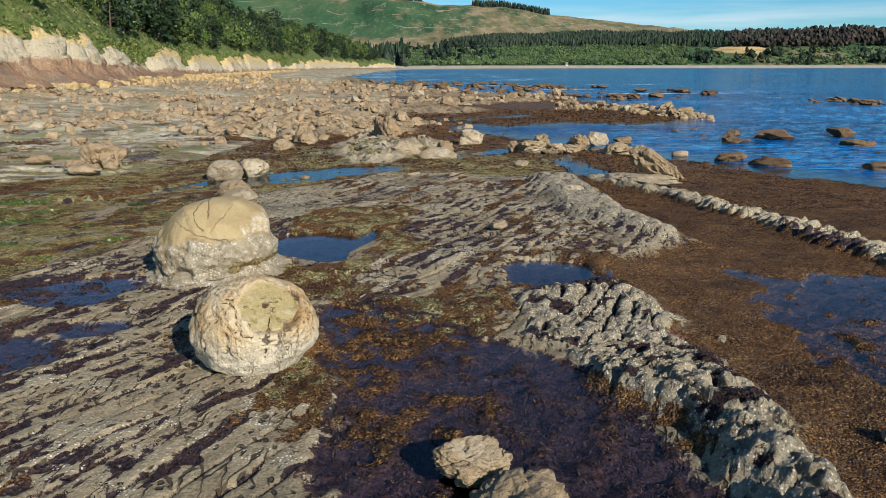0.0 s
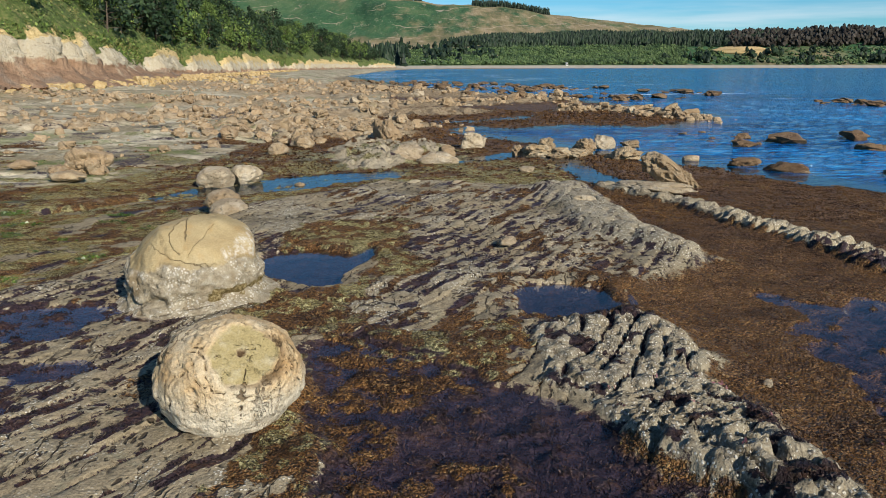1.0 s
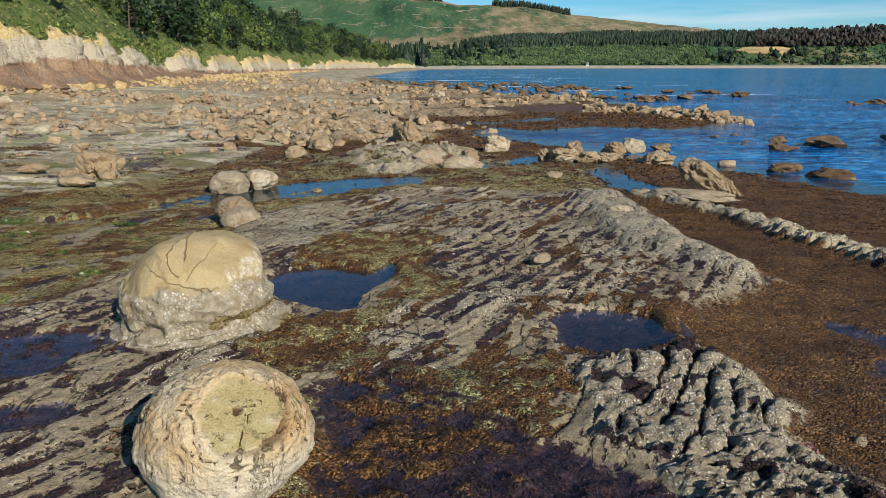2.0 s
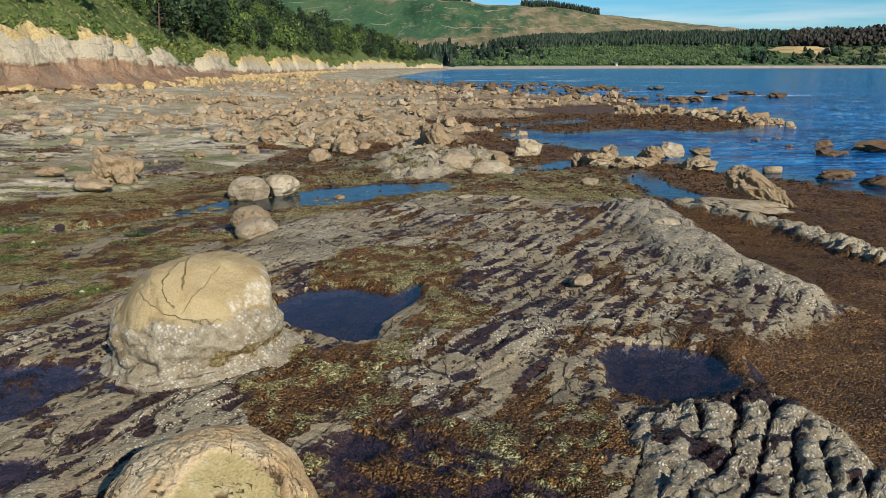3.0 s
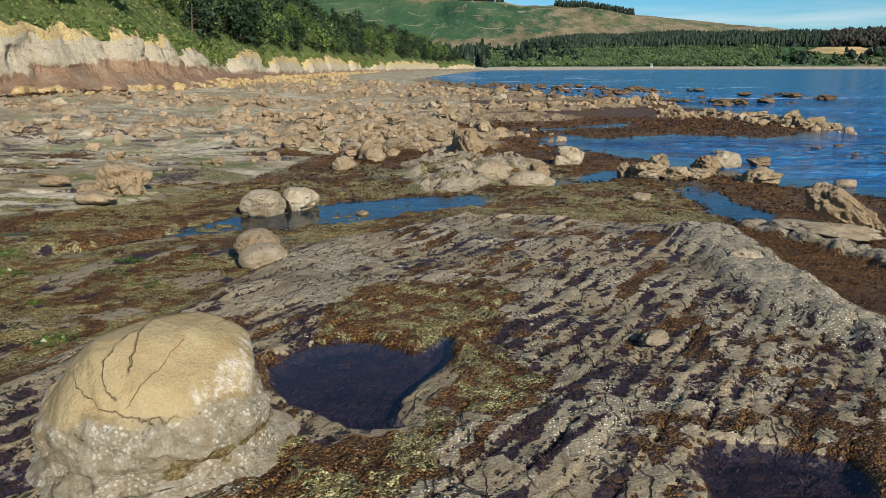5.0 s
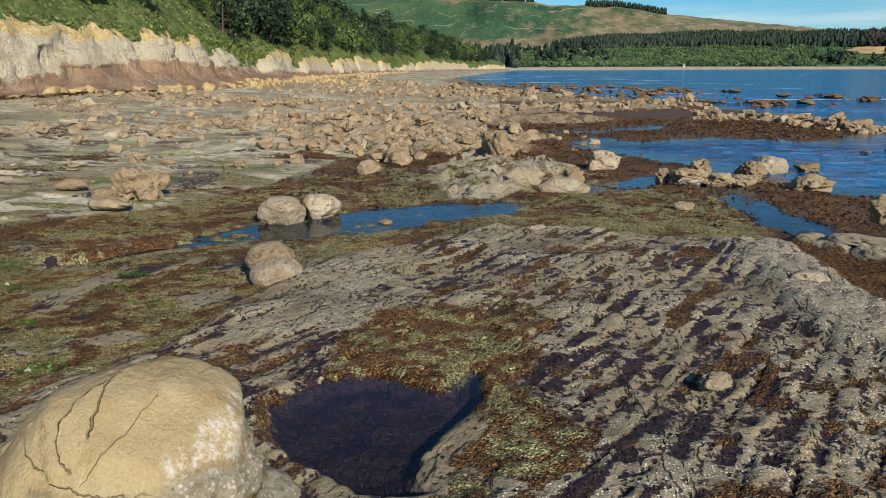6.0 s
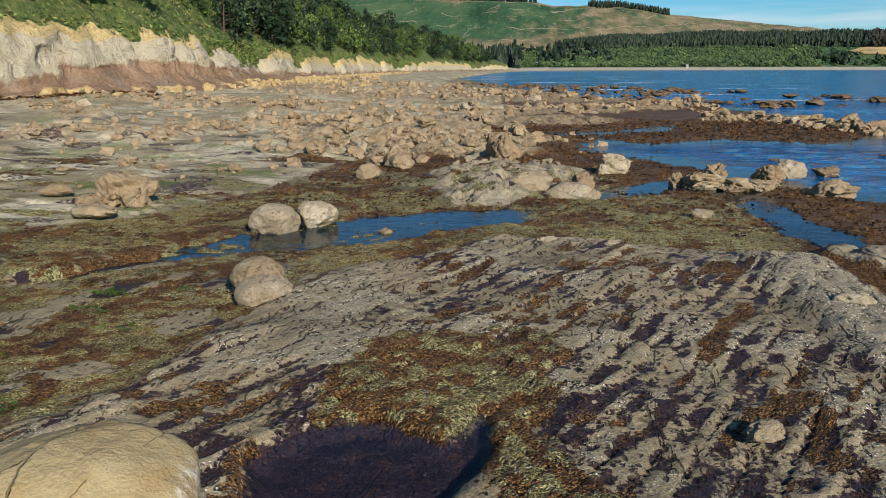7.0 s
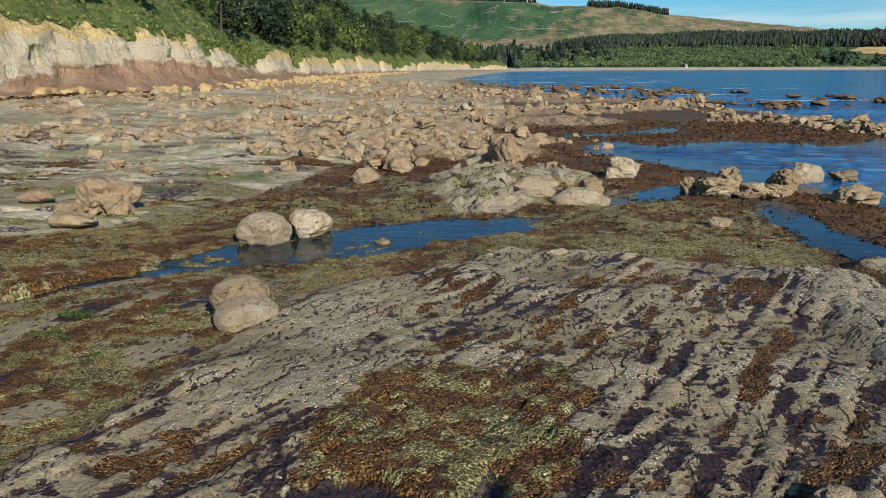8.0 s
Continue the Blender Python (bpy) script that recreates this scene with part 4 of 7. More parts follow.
M_BROWNWEED = leaf_material("brown_weed", (0.016, 0.007, 0.004), (0.072, 0.034, 0.012), (0.122, 0.059, 0.020), (0.175, 0.098, 0.038), rough=0.7, sheen=0.12)
M_OLIVEWEED = leaf_material("olive_weed", (0.10, 0.078, 0.028), (0.22, 0.18, 0.065), (0.34, 0.285, 0.115), (0.46, 0.40, 0.19), rough=0.65, sheen=0.12)
M_GREENWEED = leaf_material("green_weed", (0.03, 0.055, 0.010), (0.075, 0.12, 0.018), (0.13, 0.19, 0.03), rough=0.4, sheen=0.4)
M_PURPLEWEED = leaf_material("purple_weed", (0.007, 0.005, 0.006), (0.021, 0.012, 0.014), (0.050, 0.028, 0.028), (0.11, 0.075, 0.058), rough=0.6, sheen=0.15)
M_PINKWEED = leaf_material("pink_weed", (0.11, 0.045, 0.05), (0.20, 0.09, 0.095), (0.28, 0.15, 0.14))
M_SHRUB = leaf_material("shrub_leaf", (0.034, 0.058, 0.014), (0.085, 0.135, 0.028), (0.14, 0.20, 0.042), (0.21, 0.26, 0.075))
M_LIME = leaf_material("bright_shrub_leaf", (0.06, 0.10, 0.020), (0.13, 0.19, 0.036), (0.20, 0.27, 0.060), (0.30, 0.35, 0.11))
M_SCRUB = leaf_material("coastal_scrub_leaf", (0.022, 0.044, 0.016), (0.062, 0.100, 0.030), (0.100, 0.145, 0.050), (0.165, 0.175, 0.085), patch=0.035)
M_DRYGRASS = leaf_material("dry_grass", (0.10, 0.11, 0.034), (0.19, 0.18, 0.060), (0.28, 0.25, 0.10), (0.15, 0.185, 0.05))
M_REDLEAF = leaf_material("red_leaf", (0.06, 0.018, 0.014), (0.13, 0.04, 0.03), (0.18, 0.07, 0.05))
M_PINE = leaf_material("pine_needles", (0.010, 0.022, 0.010), (0.020, 0.042, 0.016), (0.034, 0.062, 0.022), (0.050, 0.080, 0.030))
M_DARKPINE = leaf_material("plantation_needles", (0.007, 0.015, 0.008), (0.014, 0.029, 0.013), (0.024, 0.043, 0.018), (0.036, 0.056, 0.024), patch=0.05)
M_BROWNTREE = leaf_material("bare_wood", (0.026, 0.022, 0.015), (0.045, 0.034, 0.025), (0.066, 0.046, 0.034))
M_BARK = plain("bark", (0.11, 0.085, 0.06), (0.05, 0.038, 0.028), 6.0, 0.9)
M_WHITE = plain("white_paint", (0.66, 0.64, 0.58), (0.50, 0.47, 0.42), 2.0, 0.6)
M_ROOF = plain("roof_sheet", (0.28, 0.27, 0.26), (0.19, 0.18, 0.17), 1.5, 0.5)
M_GLASS = plain("dark_window", (0.03, 0.035, 0.04), (0.02, 0.02, 0.025), 1.0, 0.1, 0.6)
M_POLE = plain("weathered_pole", (0.33, 0.29, 0.23), (0.22, 0.19, 0.15), 4.0)

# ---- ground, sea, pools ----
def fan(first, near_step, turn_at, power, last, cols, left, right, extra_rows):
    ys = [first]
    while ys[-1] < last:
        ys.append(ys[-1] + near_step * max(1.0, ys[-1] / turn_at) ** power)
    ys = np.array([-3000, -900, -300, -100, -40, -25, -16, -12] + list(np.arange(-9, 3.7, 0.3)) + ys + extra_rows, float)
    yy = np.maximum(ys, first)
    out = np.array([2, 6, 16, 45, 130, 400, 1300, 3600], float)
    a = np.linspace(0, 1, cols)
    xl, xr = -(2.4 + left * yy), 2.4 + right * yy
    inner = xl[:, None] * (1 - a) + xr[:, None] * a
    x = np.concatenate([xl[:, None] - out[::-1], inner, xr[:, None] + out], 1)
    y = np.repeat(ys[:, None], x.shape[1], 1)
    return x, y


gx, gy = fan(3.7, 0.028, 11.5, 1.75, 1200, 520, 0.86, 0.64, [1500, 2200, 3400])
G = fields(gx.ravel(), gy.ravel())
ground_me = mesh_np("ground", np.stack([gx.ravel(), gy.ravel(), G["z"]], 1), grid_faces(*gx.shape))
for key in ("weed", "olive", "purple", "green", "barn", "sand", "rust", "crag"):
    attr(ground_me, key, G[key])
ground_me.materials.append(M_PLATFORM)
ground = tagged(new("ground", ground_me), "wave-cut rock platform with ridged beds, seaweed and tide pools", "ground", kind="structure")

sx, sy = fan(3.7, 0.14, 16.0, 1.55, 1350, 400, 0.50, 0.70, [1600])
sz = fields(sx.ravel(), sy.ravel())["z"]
qx, qy = sx.ravel() + 0.35 * sy.ravel(), sy.ravel() - 0.35 * sx.ravel()
calm_off = sstep(0.15, 0.7, SEA_Z - sz) * sstep(4, 9, sx.ravel() + 0.12 * (sy.ravel() - 25))
wave = 0.07 * (0.5 - np.abs(fbm(qx * 0.42, qy * 1.1, 3, 201, 0.55))) + 0.02 * fbm(qx * 1.3, qy * 2.3, 2, 205) + 0.05 * pn(qx * 0.05, qy * 0.16, 207)
sea_v = np.stack([sx.ravel(), sy.ravel(), SEA_Z + wave * calm_off * sstep(500, 250, np.hypot(sx.ravel(), sy.ravel()))], 1)
sea_f = grid_faces(*sx.shape)
sea_f = sea_f[(sz < SEA_Z + 0.25)[sea_f].any(1)]
sea_u = np.unique(sea_f)
sea_b = np.zeros(len(sea_v), int)
sea_b[sea_u] = np.arange(len(sea_u))
sea_me = mesh_np("sea", sea_v[sea_u], sea_b[sea_f])
sx, sy, sz = sx.ravel()[sea_u], sy.ravel()[sea_u], sz[sea_u]
attr(sea_me, "depth", np.clip(SEA_Z - sz, -1, 3))
attr(sea_me, "open", sstep(35, 170, np.hypot(sx.ravel(), sy.ravel())))
attr(sea_me, "surf", sstep(60, 130, np.hypot(sx.ravel(), sy.ravel())) * sstep(420, 250, np.hypot(sx.ravel(), sy.ravel())) * sstep(50, 20, np.abs(sx.ravel() - 10 + 0.05 * sy.ravel())))
sea_me.materials.append(M_SEA)
sea = tagged(new("sea", sea_me), "rippled blue sea water lying in the bay and channels", "sea", kind="structure")
sea.visible_shadow = False

POOL_LABELS = ["wide shallow tide pool with dark weed under it", "deep blue tide pool beside the big boulder", "round dark blue tide pool in the ridged rock",
               "shallow purple tide pool among brown weed", "small purple tide pool in grey rock", "small blue tide pool in ridged rock", "narrow purple puddle between rock beds", "small dark puddle at the big boulder's foot"]
for (_, poly, level, depth), text in zip(POOLS, POOL_LABELS):
    p = np.array(poly)
    ax = np.arange(p[:, 0].min() - 0.5, p[:, 0].max() + 0.5, 0.08)
    ay = np.arange(p[:, 1].min() - 0.5, p[:, 1].max() + 0.5, 0.08)
    X, Y = np.meshgrid(ax, ay)
    f = grid_faces(*X.shape)
    keep = inside(X.ravel(), Y.ravel(), poly) > -0.3
    f = f[keep[f].all(1)]
    used = np.unique(f)
    back = np.zeros(X.size, int)
    back[used] = np.arange(len(used))
    me = mesh_np("tide_pool", np.stack([X.ravel()[used], Y.ravel()[used], np.full(len(used), level)], 1), back[f])
    me.materials.append(M_POOL if depth > 0.1 else M_PUDDLE)
    ob = tagged(new("tide_pool", me), text, "tide pool", kind="structure")
    ob.visible_shadow = False


# ---- boulders ----
def stone(seed, sub, rough=0.16, cuts=7, depth=0.8, floor=-0.72, block=0.9):
    """A rounded, worn block of about unit radius."""
    r = np.random.default_rng(seed)
    v, f = BALLS[sub]
    p = np.sign(v) * np.abs(v) ** block
    p /= np.linalg.norm(p, axis=1).mean()
    off = r.uniform(-50, 50, 3)
    for _ in range(cuts):
        n = r.normal(size=3)
        n[2] *= 0.8
        n /= np.linalg.norm(n)
        d = p @ n - r.uniform(0.52, 0.86)
        p = p - np.maximum(d, 0)[:, None] * n * depth
    q = v + off
    crev = sstep(0.16, 0.0, np.abs(fbm3(q * 1.25, 3, seed + 21))) * sstep(-0.3, 0.3, vn3(q * 0.9, seed + 23))
    cave = sstep(0.25, 0.6, fbm3(q * 1.9, 3, seed + 25))
    p = p * (1 - rough * 0.85 * crev - rough * 1.3 * cave + rough * fbm3(q * 1.1, 3, seed) + rough * 0.40 * fbm3(q * 3.3, 3, seed + 5) + (rough * 0.30 * fbm3(q * 8, 3, seed + 9) if sub > 3 else rough * 0.3 * vn3(q * 7, seed + 9)))[:, None]
    p[:, 2] = np.where(p[:, 2] < floor, floor + (p[:, 2] - floor) * 0.1, p[:, 2])
    return p, f


def fit_box(p, w, d, h):
    lo, hi = p.min(0), p.max(0)
    p = (p - (lo + hi) / 2) / (hi - lo) * np.array([w, d, h])
    p[:, 2] += h / 2
    return p


def boulder(x, y, w, d, h, base, seed, mat, label, turn=0.0, tilt=0.0, sub=4, rough=0.16, cuts=7, name="boulder", group="boulders on the shore platform"):
    p, f = stone(seed, sub, rough, cuts)
    me = mesh_np(name, fit_box(p, w, d, h), f)
    me.materials.append(mat)
    ob = tagged(new(name, me), label, "boulder", group)
    ob.matrix_world = pose(x, y, base - 0.06 * h, tilt, 0, turn)
    return ob


def concretion_material():
    """The round boulder: cream to orange skin, split and pitted, round a smooth yellow-green core."""
    k = Nodes("round_concretion")
    p = k.n("ShaderNodeTexCoord", "Object")
    a, b, c = k.noise(p, 2.2, 6, 0.6), k.noise(p, 9, 6, 0.65), k.noise(p, 55, 4, 0.65)
    skin = k.ramp(a, (0.34, (0.47, 0.30, 0.14)), (0.48, (0.55, 0.41, 0.24)), (0.62, (0.63, 0.53, 0.37)))
    # dark upright fissures in the weathered side
    rift = k.op("ABSOLUTE", k.op("SUBTRACT", k.noise(k.scaled(p, 4.5, 4.5, 1.1), 1.0, 5, 0.62), 0.5))
    rift = k.op("MULTIPLY", k.step(0.022, 0.006, rift), k.step(0.46, 0.60, k.noise(p, 1.8, 4)))
    skin = k.mix(k.op("MULTIPLY", rift, 0.85), skin, (0.11, 0.065, 0.030))
    low = k.n("ShaderNodeSeparateXYZ", "Z", None, Vector=p)
    skin = k.mix(k.step(0.55, 0.15, k.op("ADD", low, k.op("MULTIPLY", k.op("SUBTRACT", b, 0.5), 0.5))), skin, (0.60, 0.53, 0.41))
    skin = k.mix(k.op("MULTIPLY", k.step(0.55, 0.75, b), 0.7), skin, (0.46, 0.29, 0.13))
    core = k.ramp(b, (0.3, (0.31, 0.245, 0.11)), (0.52, (0.37, 0.30, 0.148)), (0.75, (0.44, 0.38, 0.25)))
    col = k.mix(k.attr("core"), skin, core)
    col = k.mix(0.45, col, k.ramp(c, (0.3, (0.55, 0.52, 0.48)), (0.7, (1.3, 1.3, 1.28))), "MULTIPLY")
    pits = k.op("MULTIPLY", k.step(0.26, 0.14, k.cells(k.n("ShaderNodeVectorMath", 0, {"operation": "ADD"}, i0=p, i1=k.noise(p, 11, 2)), 9)), k.step(0.52, 0.62, k.noise(p, 3, 3)))
    line = k.step(0.010, 0.003, k.op("ADD", k.attr("gap"), k.op("MULTIPLY", k.op("SUBTRACT", b, 0.5), 0.03)))
    # pits and joint lines dark; "crack" here paints shade into the gap and hole
    col = k.mix(k.op("MAXIMUM", k.op("MULTIPLY", k.op("MAXIMUM", pits, line), 0.8), k.attr("crack")), col, (0.085, 0.052, 0.026))
    h = k.op("ADD", k.op("MULTIPLY", b, 0.9), k.op("ADD", k.op("MULTIPLY", c, 0.3), k.op("MULTIPLY", k.op("MAXIMUM", k.op("MAXIMUM", pits, line), rift), -1.0)))
    h = k.op("ADD", h, k.op("MULTIPLY", k.op("SUBTRACT", 1.0, k.attr("core")), k.op("MULTIPLY", k.noise(p, 20, 6, 0.68), 0.5)))
    return k.finish(col, 0.88, k.bump(h, 1.0, 0.05), 0.15)


def round_concretion():
    v, f = BALLS[6]
    n0 = np.array([0.36, -0.57, 0.74])
    n0 /= np.linalg.norm(n0)
    q = v + 0.10 * np.stack([fbm3(v * 2.2 + 4, 3, 301), fbm3(v * 2.2 + 9, 3, 302), fbm3(v * 2.2, 3, 303)], 1)
    ang = np.degrees(np.arccos(np.clip((q / np.linalg.norm(q, axis=1)[:, None]) @ n0, -1, 1)))
    az = np.arctan2(q[:, 1], q[:, 0])
    r = 1 + 0.035 * fbm3(v * 1.3 + 3, 3, 311) + 0.035 * fbm3(v * 4.5, 5, 312)
    # upright flutes and splits in the skin
    flute = np.abs(pn(az * 2.6 + 0.9 * fbm3(v * 2.1, 3, 323), q[:, 2] * 0.9 + 0.3 * fbm3(v * 3, 2, 324), 321))
    split = sstep(0.055, 0.012, flute) * sstep(-0.2, 0.2, pn(az * 2, q[:, 2] * 2, 322)) * sstep(30, 38, ang)
    r = r - 0.045 * split
    # onion skins round the core
    rings = np.abs(pn(ang * 0.16 + 0.6 * fbm3(v * 3, 2, 331), az * 0.5, 332))
    ringcut = sstep(0.13, 0.03, rings) * sstep(28, 31, ang) * sstep(62, 48, ang)
    r = r - 0.06 * ringcut + 0.045 * sstep(28, 31, ang) * sstep(50, 36, ang)
    core = sstep(29.5, 27.5, ang + 2.0 * fbm3(v * 3.5, 2, 343))
    r = lerp(r, 0.872 / np.maximum(np.cos(np.radians(ang)), 0.5) + 0.012 * fbm3(v * 6, 3, 341), core * 0.9)
    # one long joint across the core and down the side
    side = np.cross(n0, np.array([0.2, 0.1, 1.0]))
    side /= np.linalg.norm(side)
    seam = np.abs(q @ side + 0.10 + 0.04 * fbm3(v * 4, 2, 351))
    joint = sstep(0.014, 0.004, seam) * (q @ n0 > 0.2)
    r = r - 0.03 * joint
    # the deep gap between core and skin, open on one side
    lip = np.cross(n0, side)
    open_side = sstep(-0.15, 0.45, (q @ (-0.75 * side + 0.35 * lip)) + 0.12 * fbm3(v * 5, 2, 353))
    moat = sstep(28.5, 30.5, ang + 1.5 * fbm3(v * 6, 2, 355)) * sstep(35.5, 33, ang + 2 * fbm3(v * 6, 2, 356)) * open_side
    r = r - 0.10 * moat
    hole = sstep(3.0, 1.5, np.degrees(np.arccos(np.clip(v @ (n0 + np.array([0.02, 0.0, 0.02])) / 1.02, -1, 1))) + 2.5 * fbm3(v * 14, 2, 361))
    r = r - 0.05 * hole
    p = v * r[:, None]
    p[:, 2] = np.where(p[:, 2] < -0.62, -0.62 + (p[:, 2] + 0.62) * 0.15, p[:, 2])
    me = mesh_np("round_boulder", fit_box(p, 1.33, 1.30, 0.93), f)
    attr(me, "core", core * (1 - hole))
    gap = np.minimum(np.where((q @ n0 > 0.15) & (q[:, 2] > -0.35), seam * 1.1, 1), np.where(ang > 29, flute * 0.22 + 0.02 * sstep(0.3, -0.3, pn(az * 2, q[:, 2] * 2, 322)), 1))
    gap = np.minimum(gap, np.where((ang > 27.5) & (ang < 58), rings * 0.16 + 0.02 * sstep(0.1, -0.3, fbm3(v * 1.7, 2, 333)), 1))
    attr(me, "gap", np.clip(gap, 0, 0.2))
    # gap and hole darkened in colour too, standing in for the rim's shadow
    attr(me, "crack", np.maximum(hole, 0.8 * moat))
    me.materials.append(concretion_material())
    ob = tagged(new("round_boulder", me), "round cream and orange boulder with exposed yellow core, on wet rock", "boulder")
    ob.matrix_world = pose(-1.99, 7.24, -0.05)


def dome_material():
    k = Nodes("ochre_dome")
    p = k.n("ShaderNodeTexCoord", "Object")
    a, b, c = k.noise(p, 1.7, 5, 0.55), k.noise(p, 8, 6, 0.62), k.noise(p, 50, 4, 0.65)
    ochre = k.ramp(a, (0.30, (0.31, 0.225, 0.115)), (0.52, (0.39, 0.305, 0.165)), (0.72, (0.39, 0.32, 0.20)))
    ochre = k.mix(k.op("MULTIPLY", k.step(0.5, 0.75, k.noise(k.scaled(p, 3.0, 3.0, 0.7), 2.0, 5)), 0.6), ochre, (0.37, 0.24, 0.10))
    grey = k.ramp(b, (0.32, (0.29, 0.235, 0.155)), (0.52, (0.43, 0.365, 0.26)), (0.70, (0.54, 0.48, 0.37)))
    holes = k.step(0.60, 0.70, k.noise(p, 13, 6, 0.75))
    grey = k.mix(k.op("MULTIPLY", holes, 0.8), grey, (0.10, 0.075, 0.045))
    grey = k.mix(k.op("MULTIPLY", k.step(0.55, 0.68, k.noise(p, 2.4, 5, 0.65)), 0.6), grey, (0.30, 0.215, 0.115))
    dots = k.op("MULTIPLY", k.step(0.45, 0.25, k.cells(p, 26)), k.step(0.45, 0.55, k.noise(p, 4, 4)))
    grey = k.mix(k.op("MULTIPLY", dots, 0.9), grey, (0.70, 0.65, 0.55))
    col = k.mix(k.step(0.35, 0.65, k.op("ADD", k.attr("base"), k.op("MULTIPLY", k.op("SUBTRACT", b, 0.5), 0.8))), ochre, grey)
    crust = k.step(0.40, 0.52, k.op("ADD", k.op("MULTIPLY", k.attr("lichen"), 0.5), k.op("MULTIPLY", k.noise(p, 17, 5, 0.7), 0.45)))
    col = k.mix(k.op("MULTIPLY", crust, 0.85), col, (0.55, 0.50, 0.42))
    col = k.mix(0.4, col, k.ramp(c, (0.3, (0.55, 0.52, 0.48)), (0.7, (1.3, 1.3, 1.28))), "MULTIPLY")
    line = k.step(0.010, 0.004, k.op("ADD", k.attr("crack"), k.op("MULTIPLY", k.op("SUBTRACT", b, 0.5), 0.010)))
    # long thin joints that run over the dome
    q = k.n("ShaderNodeVectorMath", 0, {"operation": "ADD"}, i0=p, i1=(0.0, 0.0, -0.39))
    q = k.n("ShaderNodeVectorMath", 0, {"operation": "ADD"}, i0=q, i1=k.n("ShaderNodeVectorMath", 0, {"operation": "SCALE"}, i0=k.n("ShaderNodeTexNoise", 1, None, Vector=p, Scale=2.2, Detail=5.0, Roughness=0.6), i3=0.22))
    up = k.n("ShaderNodeSeparateXYZ", "Z", None, Vector=q)
    for way, off, half, lo, hi in (((0.93, 0.10, 0.35), 0.36, 0.014, 0.66, 0.93), ((0.97, -0.15, -0.25), 0.22, 0.006, 0.42, 0.80), ((-0.75, 0.20, 0.62), 0.60, 0.007, 0.30, 0.75), ((0.60, -0.30, 0.72), 0.62, 0.008, 0.50, 0.88),
                                   ((0.30, -0.10, 0.95), 0.52, 0.006, 0.30, 0.62)):
        d = k.op("ABSOLUTE", k.op("SUBTRACT", k.n("ShaderNodeVectorMath", "Value", {"operation": "DOT_PRODUCT"}, i0=q, i1=way), off))
        line = k.op("MAXIMUM", line, k.op("MULTIPLY", k.step(half * 0.65, half * 0.2, d), k.op("MULTIPLY", k.step(lo, lo + 0.06, up), k.step(hi, hi - 0.05, up))))
    col = k.mix(k.op("MULTIPLY", line, 0.65), col, (0.15, 0.10, 0.05))
    col = k.mix(k.step(0.45, 0.62, k.op("ADD", k.attr("moss"), k.op("MULTIPLY", k.op("SUBTRACT", k.noise(p, 7, 5, 0.7), 0.5), 2.2))), col, k.ramp(k.noise(p, 26, 6, 0.72), (0.34, (0.07, 0.055, 0.022)), (0.50, (0.24, 0.175, 0.075)), (0.64, (0.42, 0.34, 0.19))))
    h = k.op("ADD", k.op("MULTIPLY", b, k.op("ADD", 0.8, k.attr("base"))), k.op("SUBTRACT", k.op("MULTIPLY", c, 0.3), line))
    h = k.op("ADD", h, k.op("MULTIPLY", k.attr("base"), k.op("SUBTRACT", k.op("MULTIPLY", k.noise(p, 19, 7, 0.74), 1.8), k.op("MULTIPLY", holes, 0.7))))
    return k.finish(col, 0.9, k.bump(h, 0.9, 0.045), 0.12)


